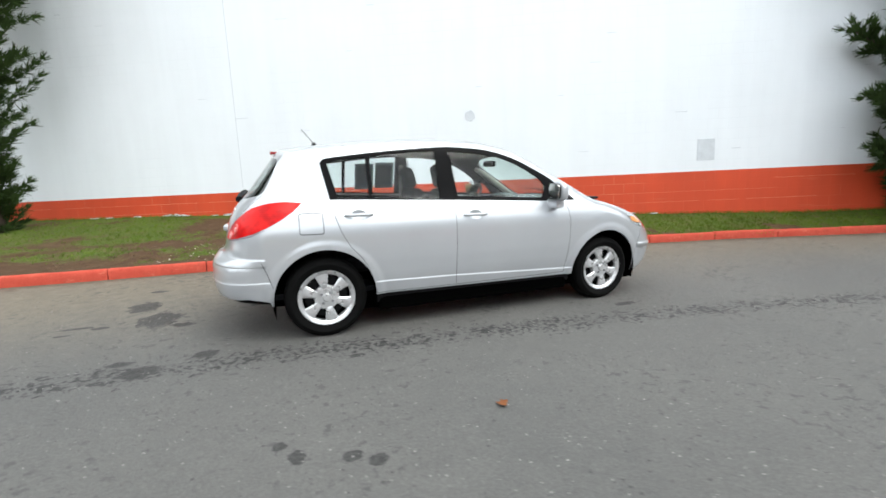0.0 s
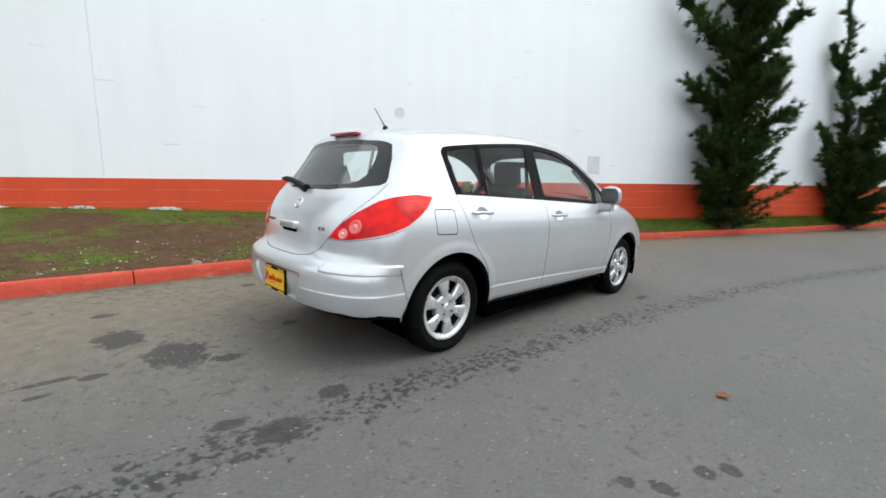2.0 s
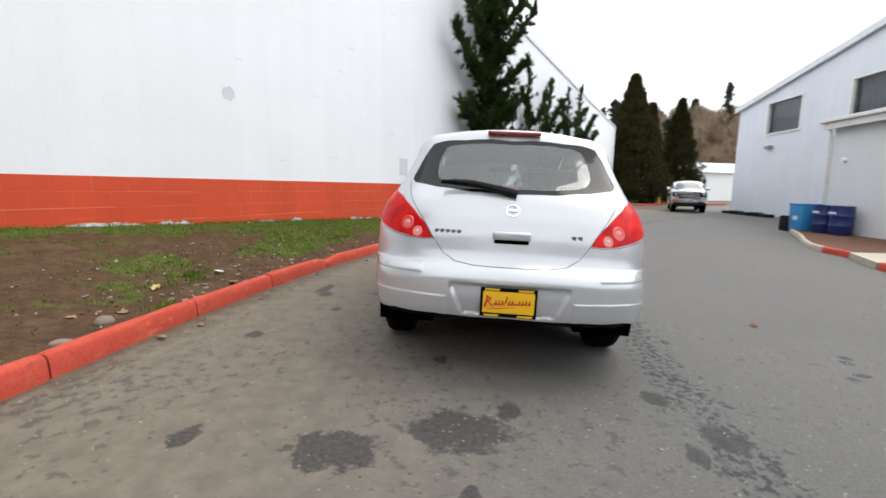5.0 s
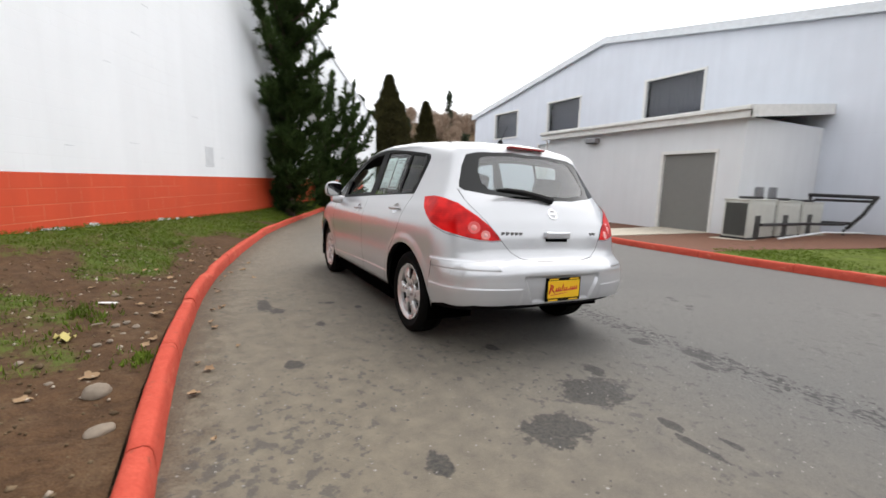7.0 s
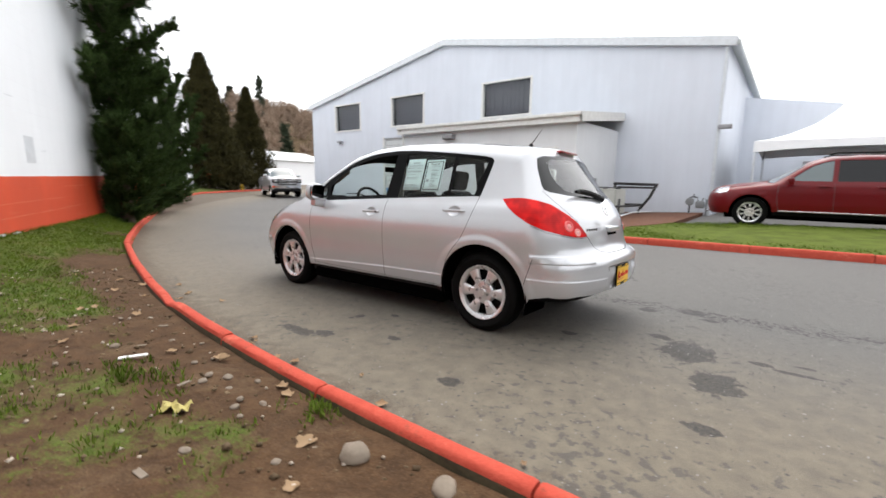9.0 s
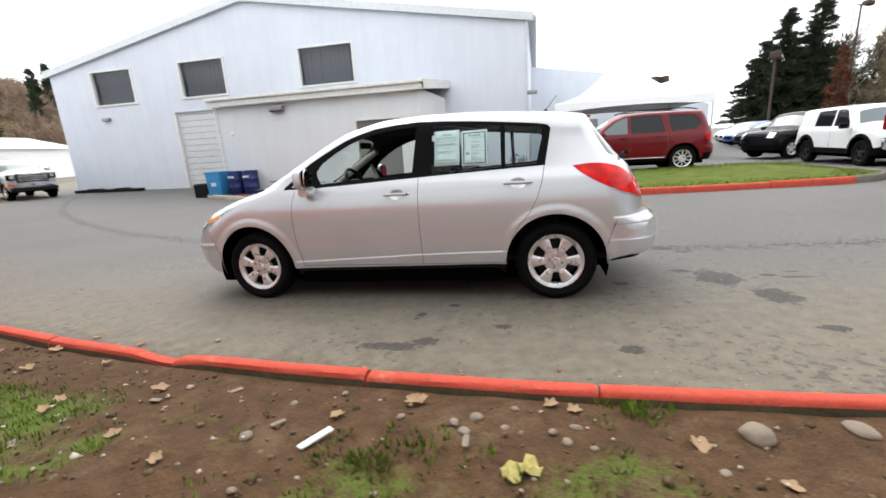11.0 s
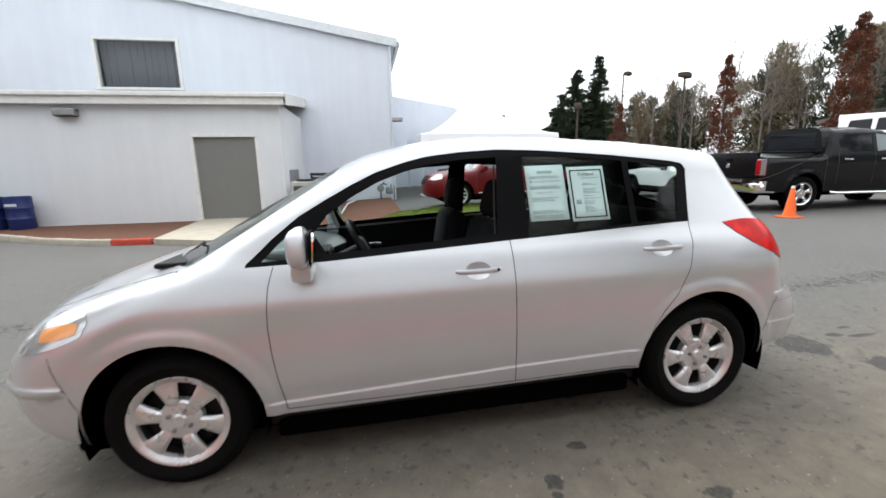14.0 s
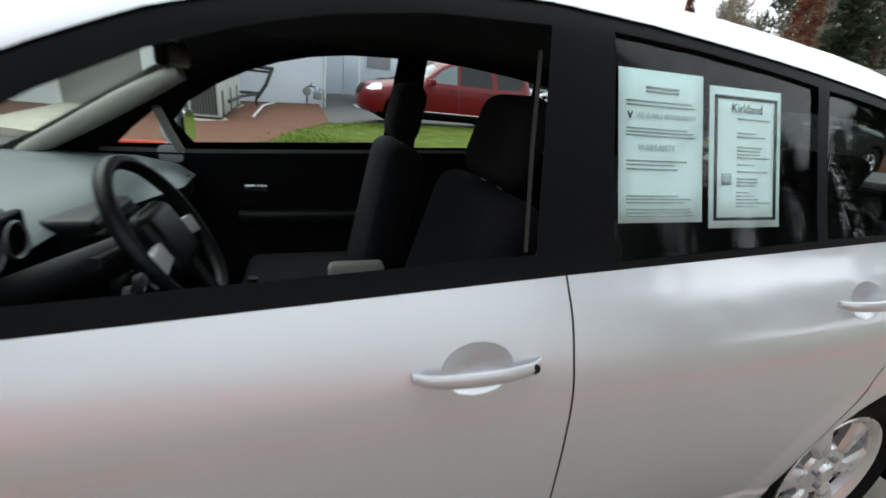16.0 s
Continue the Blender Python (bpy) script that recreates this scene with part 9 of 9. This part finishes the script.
mach.children[-1].matrix_local = Matrix.Translation((0.22, 0, 0.46))
part("riser", tube([(-0.34, 0, -0.1), (-0.34, 0, 0.55), (-0.22, 0, 0.60), (-0.18, 0, 0.46)], 0.03, 8), METER_GREY, mach, smooth=True)
part("riser", tube([(-0.06, 0, 0.46), (-0.04, 0, 0.62), (0.14, 0, 0.64), (0.22, 0, 0.60), (0.22, 0, -0.1)], 0.028, 8), BLACK_STEEL, mach, smooth=True)
part("valve", tube([(0.08, -0.06, 0.64), (0.08, 0.16, 0.74)], 0.02, 6), BLACK_STEEL, mach, smooth=True)


def drum(x, y, z, r, h, mat, label):
    d = empty("barrel", pose(x, y, z), label, "barrel", "barrels by the annex")
    prof = [(0.0, 0.0), (r * 0.94, 0.0), (r, 0.03)]
    for u in (0.33, 0.66):
        prof += [(r, h * u - 0.04), (r + 0.018, h * u), (r, h * u + 0.04)]
    prof += [(r, h - 0.03), (r * 1.01, h), (r * 0.92, h), (r * 0.9, h - 0.02), (0.0, h - 0.02)]
    part("shell", lathe(prof, 28, axis="z"), mat, d, smooth=True)
    part("bung", tube([(r * 0.5, 0, h - 0.02), (r * 0.5, 0, h + 0.015)], 0.035, 10), mat, d)
    part("label_patch", box(-0.14, 0.14, r - 0.004, r + 0.006, h * 0.72, h * 0.80, bevel=0.002), PALE_TRIM, d)
    return d


bz = ground_z(11, -10.9) + 0.10
tote = empty("plastic_tote", pose(11.25, -10.75, bz), "light blue square plastic bin with a pale label", "bin")
bm = bmesh.new()
add_box(bm, -0.32, 0.32, -0.3, 0.3, 0.0, 0.90, bevel=0.03)
for v in bm.verts:
    v.co.x *= 0.88 + 0.12 * v.co.z / 0.9
    v.co.y *= 0.88 + 0.12 * v.co.z / 0.9
part("bin_body", bm, LIGHT_BLUE, tote, smooth=True)
part("bin_rim", box(-0.35, 0.35, -0.33, 0.33, 0.88, 0.92, bevel=0.012), LIGHT_BLUE, tote)
part("label_patch", box(-0.12, 0.1, 0.287, 0.296, 0.36, 0.50), PALE_TRIM, tote)
drum(10.5, -10.85, bz, 0.29, 0.89, DARK_BLUE, "dark blue plastic barrel by the annex wall")
drum(9.83, -10.85, bz, 0.29, 0.89, DARK_BLUE, "dark blue plastic barrel by the annex wall")
crate = empty("black_crate", pose(12.15, -11.0, bz - 0.1), "low black plastic crate beside the bins", "crate")
part("crate_body", box(-0.3, 0.3, -0.25, 0.25, 0, 0.55, bevel=0.03), DARK_PLASTIC, crate)

cone = empty("traffic_cone", pose(-9.0, -5.45, ground_z(-9, -5.45)), "orange traffic cone with a worn pale tip", "cone")
part("cone_base", box(-0.19, 0.19, -0.19, 0.19, 0.0, 0.035, bevel=0.012), ORANGE, cone)
part("cone_body", lathe([(0.135, 0.03), (0.125, 0.06), (0.035, 0.69), (0.028, 0.71), (0.0, 0.71)], 24, axis="z"), ORANGE, cone, smooth=True)
part("cone_tip", lathe([(0.041, 0.66), (0.034, 0.712), (0.0, 0.715)], 16, axis="z"), WHITE_BAND, cone, smooth=True)

# white party tent on the lot
tent = empty("canopy_tent", pose(-4.95, -18.55, ground_z(-5, -18.5)), "white peaked event tent standing on the lot", "tent")
bm = bmesh.new()
n = 24
rows = []
for r, z in ((0.0, 4.95), (0.12, 4.75), (0.4, 4.3), (0.9, 3.72), (1.5, 3.22), (2.2, 2.82), (2.7, 2.62), (3.05, 2.55)):
    w = (r / 3.05) ** 0.5
    ring = []
    for k in range(n):
        a = 2 * math.pi * k / n
        rr = r * (1 - w) + w * r / max(abs(math.cos(a)), abs(math.sin(a)))
        ring.append(bm.verts.new((rr * math.cos(a), rr * math.sin(a), z)))
    rows.append(ring)
for p, q in zip(rows, rows[1:]):
    for k in range(n):
        bm.faces.new((p[k], p[(k + 1) % n], q[(k + 1) % n], q[k]))
bmesh.ops.remove_doubles(bm, verts=bm.verts, dist=1e-4)
part("canopy", bm, CANVAS, tent, smooth=True)
for ang in (0, 90, 180, 270):
    # a hanging edge, lowest at the corners
    bm = bmesh.new()
    edge = []
    for k in range(13):
        u = k / 12 * 2 - 1
        edge.append([bm.verts.new((u * 3.05, 3.05, 2.55)), bm.verts.new((u * 3.06, 3.07, 2.30 - 0.14 * u * u)), bm.verts.new((u * 3.04, 3.05, 2.30 - 0.14 * u * u)), bm.verts.new((u * 3.03, 3.035, 2.55))])
    for p, q in zip(edge, edge[1:]):
        for k in range(4):
            bm.faces.new((p[k], q[k], q[(k + 1) % 4], p[(k + 1) % 4]))
    bm.transform(Matrix.Rotation(radians(ang), 4, "Z"))
    part("valance", bm, CANVAS, tent, smooth=True)
for x in (-3, 3):
    for y in (-3, 3):
        part("post", tube([(x, y, 0), (x, y, 2.52)], 0.04, 8), PALE_TRIM, tent)


def lot_lamp(x, y, z, h, ang, heads=2, label="tall lot lamp with two square heads"):
    p = empty("lot_lamp", pose(x, y, z, 0, 0, ang), label, "lamp post", "lamps on the lot")
    part("pole", tube([(0, 0, 0), (0, 0, h)], [0.10, 0.07], 8), BARK, p, smooth=True)
    for s in ((1, -1) if heads == 2 else (1,)):
        part("arm", tube([(0, 0, h - 0.1), (s * 0.45, 0, h + 0.02)], 0.04, 6), BARK, p)
        part("lamp_head", box(s * 0.75 - 0.36, s * 0.75 + 0.36, -0.3, 0.3, h - 0.12, h + 0.26, bevel=0.06, m=Matrix.Rotation(radians(-s * 8), 4, "Y")), BARK, p)


lot_lamp(-25.5, -30.0, 0.3, 7.7, 30)
lot_lamp(-17.4, -32.2, 0.1, 5.7, 60, label="lot lamp with two small heads beyond the cars")
lot_lamp(-28.4, -43.3, 0.5, 10.3, 20, heads=1, label="thin street lamp beyond the lot")
lot_lamp(-8.6, -26.5, -0.1, 4.3, 10, label="lot lamp seen over the tent")

# raised planter behind the pickup
bed("raised_lot", [(-17.6, -3.0), (-17.2, -6.0), (-17.0, -8.2), (-16.9, -13.0), (-17.6, -17), (-40, -17), (-40, -3.0)], 1.02, MULCH, "raised planted bank behind the pickup", "bank")
sh_rng = np.random.default_rng(14)
for k, (x, y, r) in enumerate([(-17.7, -6.2, 0.55), (-17.9, -7.4, 0.6), (-17.8, -5.0, 0.5), (-18.4, -4.0, 0.6)]):
    b = empty("shrub", pose(x, y, ground_z(x, y) + 1.0), "rounded green shrub on the raised bank", "shrub", "shrubs on the bank")
    m = 40
    q = sh_rng.normal(size=(m, 3))
    q /= np.linalg.norm(q, axis=1, keepdims=True)
    q = q * np.array([r, r, r * 0.6]) * sh_rng.uniform(0.5, 1, (m, 1)) + np.array([0, 0, r * 0.45])
    v, f = blades(q, np.full(m, 0.12), 30, 0.10, 0.02, sh_rng)
    soup("crown", v, f, GRASS, b)
    part("stem", tube([(0, 0, -0.1), (0, 0, r * 0.4)], 0.03, 6), BARK, b)
shed = empty("low_building", pose(-34, -17.5, 2.6, 0, 0, 58), "low brown building with a flat roof on the bank", "building")
part("wall", box(-9, 9, -3, 3, -1.2, 1.35), simple("brown_wall", (0.16, 0.10, 0.06), 0.8), shed)
part("roof", box(-9.6, 9.6, -3.6, 3.6, 1.35, 1.7, bevel=0.03), simple("flat_roof", (0.06, 0.055, 0.05), 0.8), shed)

# far buildings down the lane
far = empty("far_shed", pose(62, -33, 0, 0, 0, 20), "long white shed far down the lane", "building")
part("wall", box(-6, 6, -9, 9, -0.5, 3.6), CANVAS, far)
bm = prism([(-6.4, 3.5), (6.4, 3.5), (0, 5.2)], -9.3, 9.3)
bm.transform(Matrix.Rotation(radians(90), 4, "X"))
part("roof", bm, ROOF_METAL, far)
post = empty("sign_post", pose(36.4, -12.9, ground_z(36, -13)), "short wooden post with a small red sign", "sign")
part("post", box(-0.08, 0.08, -0.08, 0.08, 0, 1.5), simple("post_wood", (0.22, 0.13, 0.08), 0.8), post)
part("sign_plate", box(-0.12, -0.09, -0.22, 0.22, 1.1, 1.62, bevel=0.01), KERB_RED, post)
fence = empty("fence_panel", pose(38.0, -15.9, ground_z(38, -16), 0, 0, 100), "short wooden fence panel between the cypresses", "fence")
for k in range(7):
    part("slat", box(-0.8 + k * 0.23, -0.6 + k * 0.23, -0.02, 0.02, 0.0, 1.1), simple("fence_wood", (0.30, 0.22, 0.14), 0.85) if k == 0 else bpy.data.materials["fence_wood"], fence)
hyd = empty("hydrant", pose(36.0, -15.6, ground_z(36, -15.6)), "small yellow hydrant by the far kerb", "hydrant")
part("barrel", lathe([(0.0, 0.0), (0.16, 0.0), (0.16, 0.05), (0.11, 0.08), (0.11, 0.5), (0.14, 0.52), (0.10, 0.62), (0.0, 0.68)], 16, axis="z"), YELLOW, hyd, smooth=True)
for s in (1, -1):
    part("outlet", tube([(0, 0, 0.4), (0, s * 0.2, 0.4)], 0.055, 8), YELLOW, hyd)
stop = empty("wheel_stop", pose(21.5, -15.0, ground_z(21.5, -15)), "heap of dark scrap strips along the hall wall", "scrap")
for k in range(5):
    part("strip", box(-2 + k * 0.9, -1.2 + k * 0.9, -0.1, 0.25, 0.0, 0.16 + 0.05 * (k % 2), bevel=0.02), DARK_PLASTIC, stop)


# ---------------------------------------------------------------- litter, stones and leaves
STONE = simple("pale_stone", (0.21, 0.17, 0.13), 0.85, vary=0.2, relief=0.5)
LEAF = foliage_mat("dry_leaf", (0.13, 0.075, 0.042), (0.40, 0.28, 0.17))
LEAF_ORANGE = foliage_mat("orange_leaf", (0.15, 0.055, 0.024), (0.24, 0.10, 0.045))
YELLOW_PAPER = simple("yellow_paper", (0.42, 0.36, 0.12), 0.7)
WHITE_LITTER = simple("white_litter", (0.82, 0.82, 0.82), 0.6, vary=0.03)


def stone(x, y, z, r, seed, name="stone", label="pale rounded stone half sunk in the soil"):
    rs = random.Random(seed)
    bm = bmesh.new()
    bmesh.ops.create_icosphere(bm, subdivisions=3, radius=1)
    sx, sy, sz = r * rs.uniform(0.9, 1.25), r * rs.uniform(0.7, 1.0), r * rs.uniform(0.45, 0.65)
    o = rs.uniform(0, 50)
    for v in bm.verts:
        k = 1 + 0.18 * noise.noise(v.co * 1.3 + Vector((o, 0, 0)))
        v.co = Vector((v.co.x * sx * k, v.co.y * sy * k, v.co.z * sz * k))
    ob = part(name, bm, STONE, smooth=True)
    ob.matrix_world = pose(x, y, z + sz * 0.35, 0, 0, rs.uniform(0, 360))
    return tagged(ob, label, "stone", "stones on the bank")


def dry_leaf(x, y, z, r, seed, mat=None, label="curled brown leaf lying on the ground"):
    rs = random.Random(seed)
    n = 18
    out = []
    for k in range(n):
        a = 2 * math.pi * k / n
        lobes = 0.62 + 0.38 * abs(math.cos(2.5 * a)) ** 1.2
        out.append((r * lobes * math.cos(a) * rs.uniform(0.85, 1.1), r * lobes * 0.8 * math.sin(a) * rs.uniform(0.85, 1.1)))
    curl = rs.uniform(0.25, 0.6)
    v = [(0, 0, 0.004)]
    v += [(a * 0.5, b * 0.5, 0.006 + curl * b * b * 0.25 / r) for a, b in out] + [(a, b, 0.004 + curl * b * b / r + rs.uniform(0, 0.008)) for a, b in out]
    v2 = [(a, b, c + 0.0012) for a, b, c in v]
    f = []
    m = len(v)
    for k in range(n):
        j = (k + 1) % n
        f += [(0, 1 + j, 1 + k), (1 + k, 1 + j, 1 + n + j, 1 + n + k), (m, m + 1 + k, m + 1 + j), (m + 1 + k, m + 1 + n + k, m + 1 + n + j, m + 1 + j)]
    ob = link_mesh("leaf", v + v2, f, mat or LEAF)
    ob.matrix_world = pose(x, y, z + 0.004, rs.uniform(-10, 10), rs.uniform(-10, 10), rs.uniform(0, 360))
    return tagged(ob, label, "leaf", "fallen leaves")



stone(-1.92, 2.55, verge_z(-1.92, 2.55), 0.058, 1, label="large pale rounded stone on the bare soil")
stone(-2.28, 2.47, verge_z(-2.28, 2.47), 0.042, 2, label="large pale rounded stone on the bare soil")
for k, (x, y, r) in enumerate([(-0.83, 2.61, 0.028), (-0.91, 2.55, 0.035), (-1.06, 2.47, 0.022), (-1.03, 2.6, 0.026), (-1.21, 2.63, 0.022), (-1.3, 2.57, 0.028), (-0.03, 2.81, 0.04), (-0.06, 2.52, 0.025), (-1.35, 2.7, 0.02),
                               (-0.88, 2.66, 0.03), (-1.26, 2.68, 0.024), (-1.74, 2.76, 0.026), (-1.76, 2.62, 0.03), (-0.6, 2.59, 0.02), (-0.27, 2.42, 0.018), (1.92, 2.5, 0.03), (-1.45, 2.95, 0.03), (-2.5, 2.9, 0.025), (-2.2, 3.1, 0.02), (-0.2, 3.1, 0.022)]):
    stone(x, y, verge_z(x, y), r * 0.75, 10 + k)
for k, (x, y) in enumerate([(1.95, 2.1), (1.34, 2.25), (1.13, 2.66), (-0.62, 2.46), (-1.21, 2.42), (-1.30, 2.45), (1.78, 2.37), (-0.32, 2.61), (0.51, 2.9), (-1.71, 2.62), (-0.65, 2.45), (1.1, 2.75), (0.7, 2.5), (2.6, 2.5), (0.2, 3.0), (2.3, 2.2), (-1.9, 2.8), (3.0, 2.1)]):
    dry_leaf(x, y, verge_z(x, y) + 0.004, 0.036 if k % 3 else 0.048, 50 + k)
for k, (x, y) in enumerate([(1.04, 1.72), (-0.2, 2.05), (0.4, 2.08), (-1.6, 2.12), (1.6, 1.8), (-1.9, 2.18), (2.1, 1.72), (-0.8, 2.1)]):
    dry_leaf(x, y, ground_z(x, y), 0.035, 80 + k)
dry_leaf(-0.585, -2.20, ground_z(-0.585, -2.2), 0.038, 99, LEAF_ORANGE, "curled orange maple leaf on the asphalt")
lit = tagged(part("litter_strip", box(-0.07, 0.07, -0.016, 0.016, 0.0, 0.010, bevel=0.003), WHITE_LITTER), "white plastic strip lying on the soil", "litter")
lit.matrix_world = pose(-0.33, 2.80, verge_z(-0.33, 2.80) + 0.022, 3, 2, 58)
bm = bmesh.new()
n = 6
g = [[bm.verts.new((0.065 * (i / n - 0.5) * 2, 0.045 * (j / n - 0.5) * 2 * (0.7 + 0.3 * math.sin(i * 1.7)), 0.012 + 0.014 * math.sin(i * 2.1 + j * 1.3))) for i in range(n + 1)] for j in range(n + 1)]
for j in range(n):
    for i in range(n):
        bm.faces.new((g[j][i], g[j][i + 1], g[j + 1][i + 1], g[j + 1][i]))
r_ = bmesh.ops.extrude_face_region(bm, geom=list(bm.faces))
bmesh.ops.translate(bm, verts=[v for v in r_["geom"] if isinstance(v, bmesh.types.BMVert)], vec=(0, 0, 0.0015))
bmesh.ops.recalc_face_normals(bm, faces=bm.faces)
yp = tagged(part("crumpled_wrapper", bm, YELLOW_PAPER, smooth=True), "crumpled dull yellow wrapper on the soil", "litter")
yp.matrix_world = pose(-1.10, 2.86, verge_z(-1.10, 2.86), 0, 0, 30)
for k, (x, y) in enumerate([(0.6, 2.62), (-0.1, 2.7), (-0.9, 2.75), (0.9, 3.0), (-1.5, 3.1), (0.3, 2.45)]):
    ch = tagged(part("paint_chip", box(-0.03, 0.03, -0.012, 0.012, 0, 0.006, bevel=0.002), STONE), "pale paint chip on the soil", "litter", "paint chips")
    ch.matrix_world = pose(x, y, verge_z(x, y) + 0.008, 4, 3, 47 * k)
# green weeds by the kerb
wr = np.random.default_rng(3)
weeds = [(-1.54 + wr.normal(0, 0.06), 2.44 + wr.normal(0, 0.03), 0) for _ in range(16)] + [(-0.65 + wr.normal(0, 0.16), 2.86 + wr.normal(0, 0.07), 0) for _ in range(34)]
grass("weeds", "small green weeds on the bare soil", [(x, y, verge_z(x, y)) for x, y, _ in weeds], 0.035, 10, 93, width=0.006)


# ---------------------------------------------------------------- crumbs and gutter litter
CRUMB = foliage_mat("soil_crumb", (0.035, 0.022, 0.013), (0.20, 0.145, 0.09))
PALE_CHIP = foliage_mat("pale_chip", (0.20, 0.145, 0.10), (0.60, 0.54, 0.46))
GRIT = foliage_mat("pale_grit", (0.05, 0.047, 0.042), (0.24, 0.225, 0.20))
kerb_x, kerb_y = q_a[:, 0], q_a[:, 1]


def crumbs(name, label, spots, sizes, mat, seed, category):
    """Small uneven lumps, six corners each."""
    rng = np.random.default_rng(seed)
    n = len(spots)
    base = np.array([(1, 0, 0), (-1, 0, 0), (0, 1, 0), (0, -1, 0), (0, 0, 0.7), (0, 0, -0.7)], float)
    tri = np.array([(0, 2, 4), (2, 1, 4), (1, 3, 4), (3, 0, 4), (2, 0, 5), (1, 2, 5), (3, 1, 5), (0, 3, 5)])
    v = base[None] * rng.uniform(0.55, 1.3, (n, 6, 1)) * np.asarray(sizes)[:, None, None]
    a = rng.uniform(0, 2 * math.pi, n)
    c, s = np.cos(a)[:, None], np.sin(a)[:, None]
    v = np.stack([v[:, :, 0] * c - v[:, :, 1] * s, v[:, :, 0] * s + v[:, :, 1] * c, v[:, :, 2]], -1) + np.asarray(spots)[:, None]
    f = (tri[None] + 6 * np.arange(n)[:, None, None]).reshape(-1, 3)
    return tagged(soup(name, v.reshape(-1, 3), f, mat), label, category, kind="stuff")


cr = np.random.default_rng(77)
flat_bank = np.array([p for r in verge_rows for p in r])
flat_bank = flat_bank[(flat_bank[:, 0] > -4.5) & (flat_bank[:, 0] < 3.2)]
flat_bank = flat_bank[flat_bank[:, 1] - np.interp(flat_bank[:, 0], kerb_x, kerb_y) < 1.7]
pick_ = flat_bank[cr.integers(0, len(flat_bank), 2600)] + np.stack([cr.normal(0, 0.06, 2600), cr.normal(0, 0.05, 2600), np.zeros(2600)], -1)
pick_ = pick_[pick_[:, 1] - np.interp(pick_[:, 0], kerb_x, kerb_y) > 0.16]
crumbs("soil_crumbs", "brown crumbs of soil and bark on the bare bank", pick_, cr.uniform(0.004, 0.014, len(pick_)) * (1 + (cr.random(len(pick_)) < 0.08)), CRUMB, 5, "soil")
frag = flat_bank[cr.integers(0, len(flat_bank), 420)] + np.stack([cr.normal(0, 0.07, 420), cr.normal(0, 0.06, 420), np.full(420, 0.003)], -1)
frag = frag[(frag[:, 1] - np.interp(frag[:, 0], kerb_x, kerb_y) > 0.2) & (frag[:, 0] > -3.2)]
crumbs("pale_fragments", "pale chips of stone, bark and leaf strewn on the soil", frag, cr.uniform(0.005, 0.016, len(frag)) * (1 + 0.8 * (cr.random(len(frag)) < 0.15)), PALE_CHIP, 15, "litter")
gx_ = cr.uniform(-4.5, 3.0, 1500)
gy_ = np.interp(gx_, kerb_x, kerb_y) - np.abs(cr.normal(0, 0.9, 1500)) - 0.02
gs_ = [(x, y, ground_z(x, y)) for x, y in zip(gx_, gy_) if not (-2.2 < x < 2.2 and y < 0.75)]
gs_ += [(x, y, ground_z(x, y)) for x, y in zip(cr.uniform(-4.5, 1.5, 500), cr.uniform(-3.2, -1.0, 500))]
crumbs("road_grit", "pale and dark grit scattered on the asphalt", gs_, cr.uniform(0.0015, 0.0045, len(gs_)), GRIT, 6, "grit")
for k in range(12):
    x = cr.uniform(-2.6, 1.8)
    y = float(np.interp(x, kerb_x, kerb_y)) - 0.04 - abs(cr.normal(0, 0.12))
    dry_leaf(x, y, ground_z(x, y), cr.uniform(0.014, 0.028), 200 + k)
